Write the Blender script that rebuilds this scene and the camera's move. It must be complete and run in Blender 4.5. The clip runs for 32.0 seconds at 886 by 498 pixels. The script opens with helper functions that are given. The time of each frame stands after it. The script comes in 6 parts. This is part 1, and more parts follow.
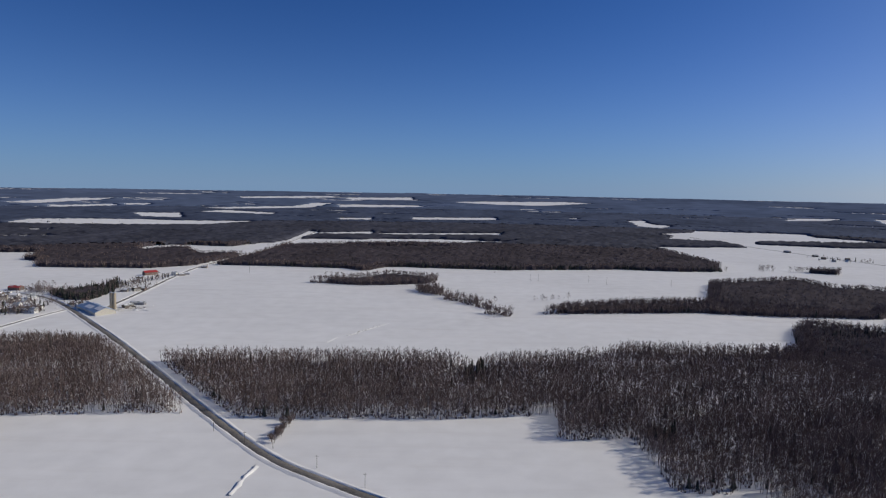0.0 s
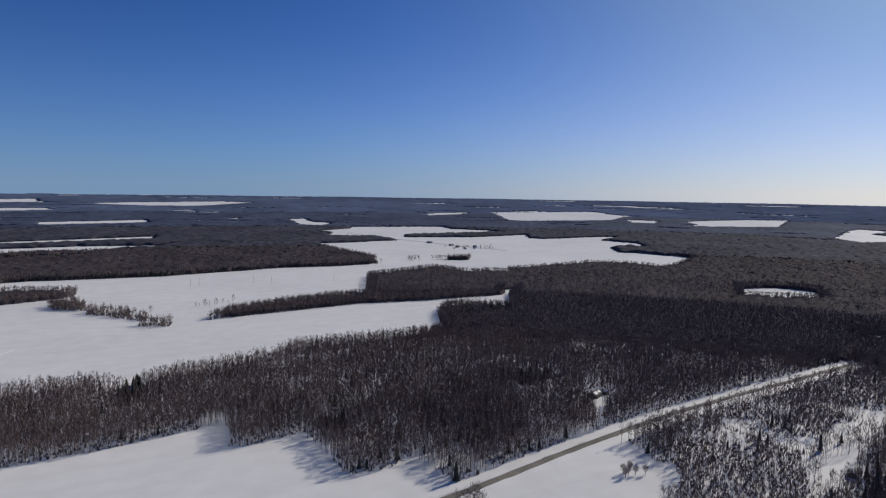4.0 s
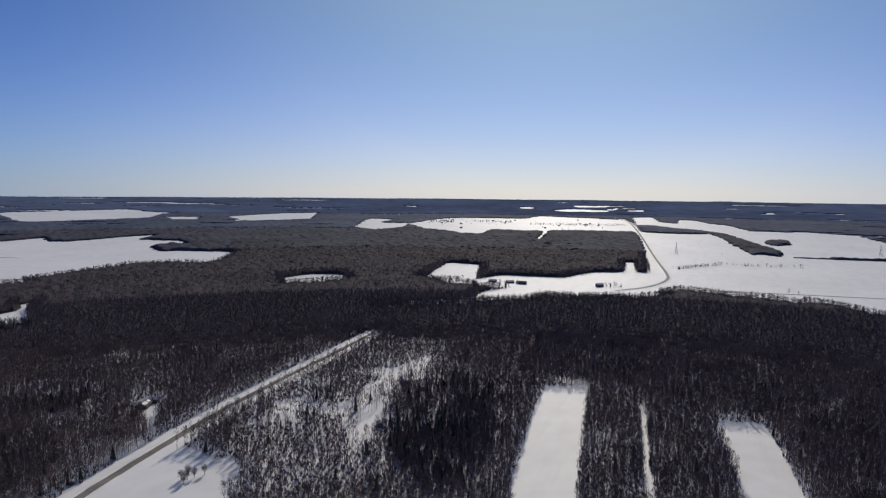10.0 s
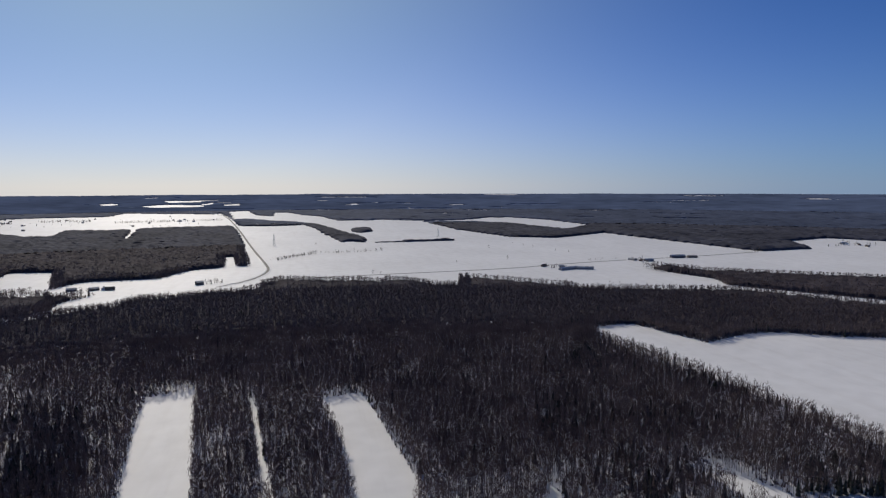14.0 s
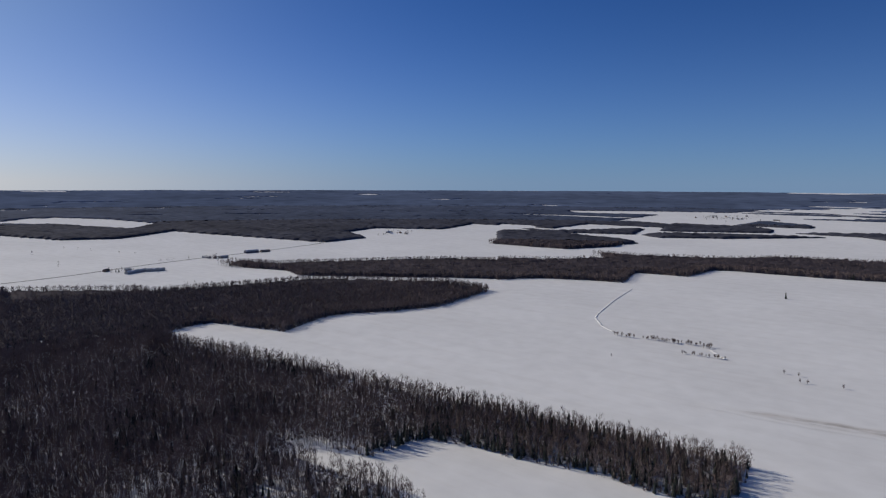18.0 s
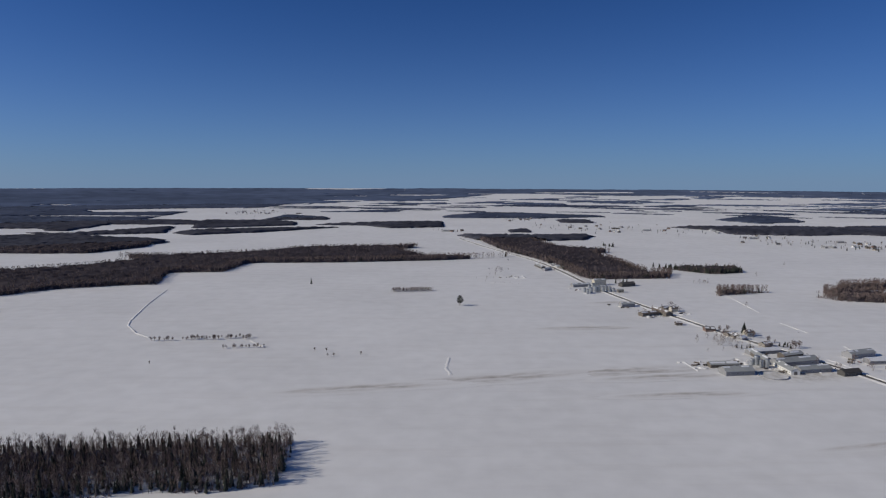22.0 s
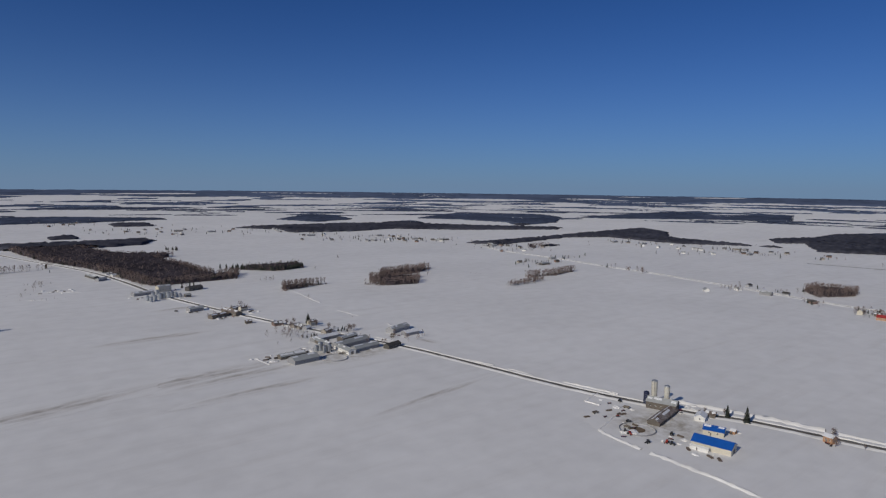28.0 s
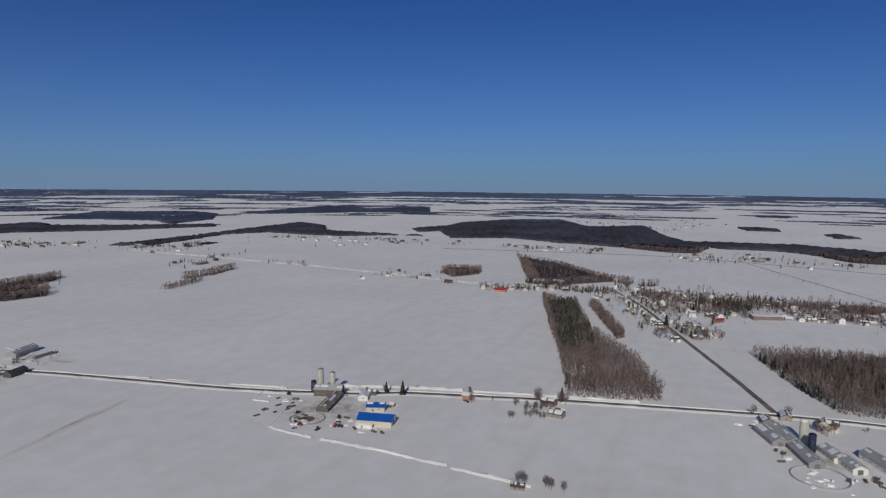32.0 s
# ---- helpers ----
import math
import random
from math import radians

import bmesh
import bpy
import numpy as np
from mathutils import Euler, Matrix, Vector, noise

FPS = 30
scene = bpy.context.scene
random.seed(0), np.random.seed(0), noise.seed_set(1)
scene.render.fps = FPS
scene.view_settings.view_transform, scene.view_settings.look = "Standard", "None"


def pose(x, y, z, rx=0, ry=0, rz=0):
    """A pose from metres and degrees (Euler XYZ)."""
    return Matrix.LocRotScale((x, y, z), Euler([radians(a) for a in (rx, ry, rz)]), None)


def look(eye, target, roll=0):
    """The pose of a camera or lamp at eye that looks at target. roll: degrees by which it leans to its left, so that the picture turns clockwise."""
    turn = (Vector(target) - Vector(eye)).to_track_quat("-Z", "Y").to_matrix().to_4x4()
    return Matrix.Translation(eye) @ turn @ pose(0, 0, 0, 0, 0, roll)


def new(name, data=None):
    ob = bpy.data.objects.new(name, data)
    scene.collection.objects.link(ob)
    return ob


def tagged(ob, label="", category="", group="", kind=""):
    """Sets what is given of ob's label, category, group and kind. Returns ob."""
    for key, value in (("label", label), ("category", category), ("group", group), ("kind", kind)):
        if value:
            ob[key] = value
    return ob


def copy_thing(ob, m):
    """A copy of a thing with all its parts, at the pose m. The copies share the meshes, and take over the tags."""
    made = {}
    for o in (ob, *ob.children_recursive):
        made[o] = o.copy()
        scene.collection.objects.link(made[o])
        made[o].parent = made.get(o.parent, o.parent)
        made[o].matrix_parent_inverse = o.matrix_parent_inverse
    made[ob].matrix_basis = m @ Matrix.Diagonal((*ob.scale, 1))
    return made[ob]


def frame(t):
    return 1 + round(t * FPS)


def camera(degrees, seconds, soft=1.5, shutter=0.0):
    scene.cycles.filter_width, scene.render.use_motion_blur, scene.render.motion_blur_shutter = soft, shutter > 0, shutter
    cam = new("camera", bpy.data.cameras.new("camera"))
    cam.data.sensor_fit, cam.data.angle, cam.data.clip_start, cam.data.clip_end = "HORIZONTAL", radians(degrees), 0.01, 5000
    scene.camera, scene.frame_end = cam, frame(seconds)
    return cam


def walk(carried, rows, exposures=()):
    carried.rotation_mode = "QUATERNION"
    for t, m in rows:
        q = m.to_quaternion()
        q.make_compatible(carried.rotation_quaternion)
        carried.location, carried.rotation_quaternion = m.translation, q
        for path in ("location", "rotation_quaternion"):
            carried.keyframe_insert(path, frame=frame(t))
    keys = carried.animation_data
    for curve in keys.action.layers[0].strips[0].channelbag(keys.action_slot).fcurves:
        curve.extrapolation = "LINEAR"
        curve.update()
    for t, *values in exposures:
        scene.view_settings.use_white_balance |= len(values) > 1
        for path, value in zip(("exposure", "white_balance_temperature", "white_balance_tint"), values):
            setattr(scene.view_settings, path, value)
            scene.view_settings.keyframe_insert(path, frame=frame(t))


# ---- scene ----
EYE = Vector((0.0, 0.0, 185.0))
FAR = 4850.0


def aim(az, tilt, roll):
    """The camera's pose from its heading (clockwise from +y), tilt and roll in degrees."""
    a, e = radians(az), radians(tilt)
    way = Vector((math.sin(a) * math.cos(e), math.cos(a) * math.cos(e), math.sin(e)))
    return look(EYE, EYE + 100 * way, roll)


cam = camera(69.3, 32.0, soft=1.25)
walk(cam, [(t, aim(a, e, r)) for t, a, e, r in (
    (0.0, -0.01, -5.59, 1.07),
    (1.0, 7.96, -5.49, 0.95),
    (2.0, 14.91, -5.38, 0.85),
    (3.0, 22.31, -5.28, 0.80),
    (6.0, 42.78, -5.17, 0.83),
    (7.0, 48.91, -5.16, 0.77),
    (8.0, 55.15, -5.15, 0.71),
    (9.0, 62.00, -5.14, 0.67),
    (10.0, 68.86, -5.17, 0.51),
    (11.0, 76.60, -5.24, 0.37),
    (12.0, 85.36, -5.36, 0.21),
    (13.0, 94.14, -5.47, 0.07),
    (14.0, 103.74, -5.61, -0.13),
    (15.0, 113.99, -5.75, -0.35),
    (18.0, 140.68, -5.90, 0.21),
    (19.0, 150.24, -5.99, 0.20),
    (20.0, 161.03, -6.06, 0.26),
    (21.0, 172.40, -6.07, 0.15),
    (22.0, 180.87, -6.06, 0.25),
    (23.0, 187.77, -6.00, 0.37),
    (24.0, 193.82, -5.93, 0.46),
    (27.0, 211.91, -5.72, 0.67),
    (28.0, 218.47, -5.66, 0.72),
    (29.0, 224.72, -5.62, 0.65),
    (30.0, 232.67, -5.62, 0.67),
    (31.0, 240.21, -5.67, 0.58),
    (32.0, 248.26, -5.75, 0.60),
)], exposures=((0.0, 0.1), (6.0, 0.12), (10.0, 0.03), (15.0, -0.03), (19.0, 0.0), (24.0, -0.22), (32.0, -0.28)))

# ---- sky, sun ----
SUN_AZ, SUN_EL = 79.0, 29.0
world = bpy.data.worlds.new("sky")
scene.world = world
world.use_nodes = True
wn = world.node_tree.nodes
wl = world.node_tree.links
sky = wn.new("ShaderNodeTexSky")
sky.sky_type = 'NISHITA'
sky.sun_disc = False
sky.sun_elevation = radians(SUN_EL)
sky.sun_rotation = radians(SUN_AZ)
sky.altitude = 3500
sky.air_density = 1.0
sky.dust_density = 0.5
sky.ozone_density = 2.0
tint = wn.new("ShaderNodeMix")
tint.data_type, tint.blend_type = 'RGBA', 'MULTIPLY'
tint.inputs[0].default_value = 1.0
tint.inputs[7].default_value = (0.34, 0.83, 1.62, 1)
wl.new(sky.outputs[0], tint.inputs[6])
# bright haze round the sun and above the horizon below it
sa, se = radians(SUN_AZ), radians(SUN_EL)
sun_way = Vector((math.sin(sa) * math.cos(se), math.cos(sa) * math.cos(se), math.sin(se)))


def calc(op, a, b=None):
    m = wn.new("ShaderNodeMath")
    m.operation = op
    m.use_clamp = op == 'MAXIMUM'
    for k, v in enumerate((a, b)):
        if isinstance(v, (int, float)):
            m.inputs[k].default_value = v
        elif v is not None:
            wl.new(v, m.inputs[k])
    return m.outputs[0]


way = wn.new("ShaderNodeTexCoord").outputs["Generated"]
dot = wn.new("ShaderNodeVectorMath")
dot.operation = 'DOT_PRODUCT'
dot.inputs[1].default_value = sun_way
wl.new(way, dot.inputs[0])
split = wn.new("ShaderNodeSeparateXYZ")
wl.new(way, split.inputs[0])
near_sun = calc('POWER', calc('MAXIMUM', dot.outputs["Value"], 0.0), 4.0)
off_sun = calc('SUBTRACT', 1.0, dot.outputs["Value"])
low = calc('POWER', calc('MAXIMUM', calc('SUBTRACT', 1.0, split.outputs[2]), 0.0), 10.0)


def blend(kind, factor, a, b):
    m = wn.new("ShaderNodeMix")
    m.data_type, m.blend_type = 'RGBA', kind
    for k, v in ((0, factor), (6, a), (7, b)):
        if isinstance(v, (int, float, tuple)):
            m.inputs[k].default_value = v
        else:
            wl.new(v, m.inputs[k])
    return m.outputs[2]


blue = blend('MIX', calc('MULTIPLY', off_sun, 0.1), tint.outputs[2], (0.0, 0.0, 0.0, 1))
upper = blend('ADD', calc('POWER', near_sun, 1.9), blue, (5.6, 6.1, 1.4, 1))
haze = blend('MIX', calc('MULTIPLY', near_sun, 1.7), (3.7, 5.7, 8.8, 1), (16.6, 15.4, 14.2, 1))
wl.new(blend('MIX', calc('MULTIPLY', low, 0.92), upper, haze), wn["Background"].inputs[0])
wn["Background"].inputs[1].default_value = 0.047
sun = new("sun", bpy.data.lights.new("sun", "SUN"))
sun.data.energy = 2.85
sun.data.angle = radians(0.53)
sun.data.color = (1.0, 0.92, 0.80)
sun.matrix_world = look(sun_way * 1000, (0, 0, 0))


# ---- materials ----
def material(name, colour, rough=0.8, scale=1.0, vary=0.25, bump=0.0, metal=0.0, second=None, island=0.0, big=0.0, spec=0.5, per_object=0.0):
    """A surface of two-scale noise between two colours, with relief and a random tone for each piece."""
    m = bpy.data.materials.new(name)
    m.use_nodes = True
    n, l = m.node_tree.nodes, m.node_tree.links
    b = n["Principled BSDF"]
    b.inputs["Roughness"].default_value = rough
    b.inputs["Metallic"].default_value = metal
    b.inputs["Specular IOR Level"].default_value = spec
    geo = n.new("ShaderNodeNewGeometry")
    fine = n.new("ShaderNodeTexNoise")
    fine.inputs["Scale"].default_value = scale
    fine.inputs["Detail"].default_value = 5
    l.new(geo.outputs["Position"], fine.inputs["Vector"])
    value = fine.outputs["Fac"]
    if big:
        wide = n.new("ShaderNodeTexNoise")
        wide.inputs["Scale"].default_value = big
        wide.inputs["Detail"].default_value = 3
        l.new(geo.outputs["Position"], wide.inputs["Vector"])
        mix = n.new("ShaderNodeMath")
        mix.operation = 'ADD'
        l.new(fine.outputs["Fac"], mix.inputs[0])
        l.new(wide.outputs["Fac"], mix.inputs[1])
        half = n.new("ShaderNodeMath")
        half.operation = 'MULTIPLY'
        half.inputs[1].default_value = 0.5
        l.new(mix.outputs[0], half.inputs[0])
        value = half.outputs[0]
    ramp = n.new("ShaderNodeValToRGB")
    c1 = [c * (1 - vary) for c in colour]
    c2 = list(second) if second else [min(1, c * (1 + vary)) for c in colour]
    ramp.color_ramp.elements[0].position, ramp.color_ramp.elements[1].position = 0.36, 0.64
    ramp.color_ramp.elements[0].color = (*c1, 1)
    ramp.color_ramp.elements[1].color = (*c2, 1)
    l.new(value, ramp.inputs[0])
    out = ramp.outputs[0]
    if island or per_object:
        hsv = n.new("ShaderNodeHueSaturation")
        mr = n.new("ShaderNodeMapRange")
        amount = island or per_object
        mr.inputs["To Min"].default_value, mr.inputs["To Max"].default_value = 1 - amount, 1 + amount
        if island:
            l.new(geo.outputs["Random Per Island"], mr.inputs["Value"])
        else:
            info = n.new("ShaderNodeObjectInfo")
            l.new(info.outputs["Random"], mr.inputs["Value"])
        l.new(mr.outputs[0], hsv.inputs["Value"])
        l.new(out, hsv.inputs["Color"])
        out = hsv.outputs[0]
    l.new(out, b.inputs["Base Color"])
    if bump:
        bn = n.new("ShaderNodeBump")
        bn.inputs["Strength"].default_value = bump
        bn.inputs["Distance"].default_value = 0.5 / max(scale, 0.05) if scale > 1 else 0.5
        l.new(fine.outputs["Fac"], bn.inputs["Height"])
        l.new(bn.outputs[0], b.inputs["Normal"])
    return m


SNOW = material("snow", (0.80, 0.79, 0.775), 0.6, 0.05, 0.03, 0.02, big=0.005, second=(0.88, 0.87, 0.855), spec=0.08)
sn, sl = SNOW.node_tree.nodes, SNOW.node_tree.links
lay = sn.new("ShaderNodeMapping")
lay.inputs["Rotation"].default_value = (0, 0, radians(-8))
lay.inputs["Scale"].default_value = (0.006, 0.06, 0.05)
sl.new(sn.new("ShaderNodeNewGeometry").outputs["Position"], lay.inputs["Vector"])
drift = sn.new("ShaderNodeTexNoise")
drift.inputs["Scale"].default_value = 1.0
drift.inputs["Detail"].default_value = 6
drift.inputs["Roughness"].default_value = 0.65
sl.new(lay.outputs[0], drift.inputs["Vector"])
worn = sn.new("ShaderNodeMapRange")
worn.inputs["From Min"].default_value, worn.inputs["From Max"].default_value = 0.5, 0.8
sl.new(drift.outputs["Fac"], worn.inputs["Value"])
crust = sn.new("ShaderNodeMix")
crust.data_type, crust.blend_type = 'RGBA', 'MULTIPLY'
crust.inputs[7].default_value = (0.92, 0.91, 0.9, 1)
sl.new(worn.outputs[0], crust.inputs[0])
sl.new(sn["Color Ramp"].outputs[0], crust.inputs[6])
sl.new(crust.outputs[2], sn["Principled BSDF"].inputs["Base Color"])
BARK = material("bark", (0.15, 0.126, 0.115), 0.9, 1.5, 0.2, island=0.35, second=(0.26, 0.225, 0.207))
TWIG = material("twigs", (0.163, 0.121, 0.111), 0.95, 0.05, 0.2, island=0.2, second=(0.228, 0.175, 0.162), spec=0.1)
NEEDLE = material("needles", (0.042, 0.047, 0.04), 0.9, 0.6, 0.3, island=0.4, spec=0.1)
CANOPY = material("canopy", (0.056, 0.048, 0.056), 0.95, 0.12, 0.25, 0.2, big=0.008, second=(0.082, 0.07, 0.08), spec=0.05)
# the next three woods have the blue of distant haze mixed into their colour
HAZEDCANOPY = material("hazed_canopy", (0.057, 0.059, 0.078), 0.95, 0.05, 0.3, 0.2, big=0.005, second=(0.083, 0.086, 0.112), spec=0.05)
BLUEHAZECANOPY = material("bluehaze_canopy", (0.066, 0.082, 0.128), 0.95, 0.03, 0.3, 0.2, big=0.004, second=(0.092, 0.112, 0.17), spec=0.05)
HAZE = material("hazed_far_woods", (0.105, 0.135, 0.21), 1.0, 0.01, 0.25, big=0.002, spec=0.0)
ASPHALT = material("asphalt", (0.125, 0.115, 0.10), 0.85, 0.5, 0.3, 0.1, big=0.05, second=(0.23, 0.21, 0.185))


# ---- building blocks ----
def rise(r):
    """Height of the land at the distance r: flat, then low hills up to the skyline."""
    return np.where(r < 1800, 0.0, 127 * (np.maximum(r - 1800, 0) / 3050) ** 1.6)


def land(x, y):
    return float(rise(np.hypot(x, y)))


def mesh_of(name, verts, faces, mats, mat_index=None, smooth=False):
    """A mesh object from arrays: verts (n, 3), faces a list of arrays (m, k)."""
    me = bpy.data.meshes.new(name)
    groups = faces if isinstance(faces, list) else [faces]
    groups = [np.asarray(g, np.int32) for g in groups if len(g)]
    loops = np.concatenate([g.ravel() for g in groups])
    sizes = np.concatenate([np.full(len(g), g.shape[1], np.int32) for g in groups])
    me.vertices.add(len(verts))
    me.vertices.foreach_set("co", np.asarray(verts, np.float32).ravel())
    me.loops.add(len(loops))
    me.loops.foreach_set("vertex_index", loops)
    me.polygons.add(len(sizes))
    me.polygons.foreach_set("loop_start", np.concatenate([[0], np.cumsum(sizes)[:-1]]).astype(np.int32))
    for m in mats:
        me.materials.append(m)
    if mat_index is not None:
        me.polygons.foreach_set("material_index", np.asarray(mat_index, np.int32))
    me.polygons.foreach_set("use_smooth", np.full(len(sizes), smooth))
    me.update(calc_edges=True)
    return new(name, me)


def inside(poly, pts):
    """Which of the points (n, 2) lie in the polygon."""
    p = np.asarray(poly, float)
    out = np.zeros(len(pts), bool)
    box = (pts[:, 0] >= p[:, 0].min()) & (pts[:, 0] <= p[:, 0].max()) & (pts[:, 1] >= p[:, 1].min()) & (pts[:, 1] <= p[:, 1].max())
    if not box.any():
        return out
    q = pts[box]
    hit = np.zeros(len(q), bool)
    for (x0, y0), (x1, y1) in zip(p, np.roll(p, -1, 0)):
        if y0 == y1:
            continue
        hit ^= ((y0 > q[:, 1]) != (y1 > q[:, 1])) & (q[:, 0] < (x1 - x0) * (q[:, 1] - y0) / (y1 - y0) + x0)
    out[box] = hit
    return out


# ---- ground ----
ang = np.linspace(0, 2 * np.pi, 289)[:-1]
rad = np.concatenate([[0], np.geomspace(40, 1700, 26), np.linspace(1800, FAR, 46), [4990]])
gv = [(0, 0, 0)]
for r in rad[1:]:
    for a in ang:
        gv.append((r * math.sin(a), r * math.cos(a), float(rise(r)) if r < 4900 else float(rise(FAR)) - 30))
gv = np.array(gv)
na = len(ang)
tri = [(0, 1 + (i + 1) % na, 1 + i) for i in range(na)]
quad = [(1 + k * na + i, 1 + k * na + (i + 1) % na, 1 + (k + 1) * na + (i + 1) % na, 1 + (k + 1) * na + i) for k in range(len(rad) - 2) for i in range(na)]
ground = mesh_of("ground", gv, [np.array(tri), np.array(quad)], [SNOW], smooth=True)
tagged(ground, "wide snow-covered farmland under a clear winter sky", "ground", kind="structure")

# ---- plan of woods and fields, painted one over the other ----
PLAN = []


def wood(pts, conifer=0.012, thin=1.0):
    PLAN.append((pts, True, conifer, thin))


def field(pts):
    PLAN.append((pts, False, 0, 0))


wood([(-4685, 1255), (-4321, 2202), (-3769, 3052), (-3052, 3769), (-2202, 4321), (-1255, 4685), (-254, 4843), (759, 4790), (1738, 4528), (2641, 4068), (3429, 3429), (4068, 2641), (4528, 1738), (4790, 759), (4843, -254), (4685, -1255), (4321, -2202), (3769, -3052), (3052, -3769), (2202, -4321), (1129, -3101), (1320, -1367), (1148, -610), (278, -112), (208, 120), (103, 282), (-250, 433), (-658, 380), (-1449, 388)])
field([(-41, 113), (-193, 230), (-257, 345), (-352, 485), (-260, 494), (-202, 500), (-169, 492), (-122, 491), (1, 495), (56, 503), (91, 511), (84, 483), (85, 450), (135, 452), (134, 421), (141, 374), (41, 113)])
field([(-582, 489), (-555, 617), (-507, 708), (-446, 726), (-395, 715), (-322, 660), (-307, 644), (-221, 660), (-105, 664), (0, 668), (33, 635), (69, 666), (141, 676), (213, 720), (348, 713), (419, 733), (462, 830), (508, 884), (598, 834), (678, 948), (525, 954), (485, 984), (151, 985), (-40, 1098), (-118, 1468), (-168, 1365), (-243, 1428), (-535, 1420), (-629, 1345), (-864, 1332), (-904, 1428), (-962, 1451), (-1006, 1603), (-1117, 1579), (-1609, 1350)])
field([(-119, 1478), (-31, 1512), (413, 1514), (463, 1597), (571, 1625), (548, 1481), (649, 1483), (692, 1584), (668, 1857), (643, 1985), (971, 2019), (985, 2197), (786, 2249), (837, 2365), (791, 2419), (909, 2372), (968, 2518), (1218, 2517), (1400, 2444), (1368, 2328), (1493, 2277), (1531, 2174), (1088, 2222), (1046, 2135), (1151, 1987), (1387, 1968), (841, 1183), (769, 1234), (720, 1321), (509, 1249), (357, 1120), (163, 1065), (85, 1017), (-84, 1178)])
wood([(-260, 1269), (-175, 1250), (-104, 1294), (-9, 1266), (-9, 1243), (-44, 1203), (-98, 1231), (-195, 1240)], thin=0.6)
wood([(-44, 1190), (62, 1071), (60, 1029), (-42, 1139)], thin=0.35)
wood([(57, 986), (72, 963), (144, 999), (292, 1066), (431, 1107), (487, 1170), (654, 1242), (673, 1192), (690, 1107), (782, 1100), (685, 957), (611, 975), (523, 1005), (503, 1023), (358, 982), (150, 976)], thin=0.7)
wood([(716, 1452), (904, 1413), (947, 1457), (708, 1423)])
wood([(-617, 994), (-602, 977), (-602, 1036), (-600, 1068), (-591, 1117), (-599, 1171), (-570, 1107), (-562, 1025), (-562, 982), (-597, 976)], conifer=0.35)
field([(-839, 1780), (-781, 1854), (-607, 1830), (-561, 1951), (-505, 2031), (-480, 1968), (-504, 1836), (-492, 1636), (-615, 1614), (-711, 1764), (-752, 1712), (-784, 1663)])
field([(-1641, 2327), (-1637, 2500), (-1438, 2574), (-993, 2644), (-739, 2693), (-882, 2527), (-899, 2452), (-1590, 2254)])
field([(-1391, 2902), (-1288, 2940), (-1112, 2795), (-1297, 2732)])
field([(-1190, 3169), (-760, 3117), (-788, 3016), (-1122, 3062)])
field([(-1074, 3244), (-982, 3418), (-637, 3642), (-620, 3725), (-622, 3390), (-927, 3226)])
field([(-563, 3664), (-141, 3627), (-256, 3527), (-532, 3561)])
field([(-458, 2905), (-323, 2911), (-325, 2828), (-442, 2799)])
field([(-141, 3010), (244, 3031), (237, 2946), (-136, 2899)])
field([(-456, 2226), (-447, 2328), (-262, 2370), (-242, 2272)])
field([(-230, 2356), (213, 2378), (206, 2299), (-221, 2257)])
field([(-460, 2111), (-226, 2125), (227, 2119), (203, 2065), (-243, 1967), (-469, 1922), (-489, 1809)])
field([(-370, 1926), (-155, 1920), (9, 1950), (9, 1888), (-150, 1859)])
field([(-2297, 3265), (-2236, 3419), (-1989, 3628), (-1682, 3690), (-2166, 3214)])
field([(-1243, 3966), (-991, 4063), (-315, 4326), (14, 4184), (-501, 4049), (-1146, 3872)])
field([(14, 3893), (263, 4194), (586, 4207), (910, 4043), (530, 3797), (236, 3746), (144, 3842)])
field([(809, 3003), (985, 2790), (914, 2689), (846, 2776)])
field([(1661, 3141), (1960, 3142), (1646, 3058)])
field([(-1973, 3158), (-1688, 3362), (-1724, 3198)])
field([(-1375, 1947), (-1247, 2021), (-1209, 1960), (-1345, 1904)])
field([(542, 3108), (624, 3119), (607, 3032), (527, 3021)])
field([(797, 2480), (992, 2554), (1023, 2619), (1414, 2492), (1383, 2392), (1513, 2257), (1124, 2274), (1051, 2148), (1281, 2056), (1540, 2046), (1470, 1935), (1508, 1885), (1728, 1869), (1827, 1827), (1666, 1753), (1710, 1624), (1648, 1526), (1466, 1440), (1523, 1261), (1500, 1221), (1293, 1107), (1240, 1098), (1228, 1185), (1144, 1244), (878, 1218), (754, 1210), (734, 1320), (697, 1385), (546, 1313), (513, 1255), (430, 1188), (135, 1051), (200, 1527), (447, 1557), (511, 1638), (605, 1666), (591, 1554), (680, 1552), (720, 1671), (692, 1951), (674, 2036), (984, 2053), (1009, 2195), (842, 2315), (861, 2423)])
wood([(134, 1047), (179, 1042), (336, 1055), (393, 1086), (471, 1153), (644, 1279), (696, 1118), (811, 1125), (1060, 1145), (839, 905), (702, 957), (626, 1005), (503, 1020), (362, 1004), (197, 986)], thin=0.85)
field([(123, 968), (240, 980), (516, 1025), (710, 985), (702, 957), (543, 873), (522, 931), (496, 877), (376, 780), (238, 753), (176, 682), (135, 689), (86, 693)])
wood([(750, 1519), (901, 1446), (940, 1503), (744, 1493)])
wood([(1515, 1553), (1628, 1573), (1555, 1452), (1512, 1387), (1440, 1438)])
field([(2091, 3120), (2393, 2992), (2655, 2874), (2594, 2553), (2360, 2423), (1905, 2599), (1894, 2678), (1990, 2889)])
field([(2598, 2176), (2978, 2009), (2979, 1922), (2779, 1841), (2557, 2051)])
field([(2444, 2405), (2553, 2289), (2421, 2188), (2351, 2274)])
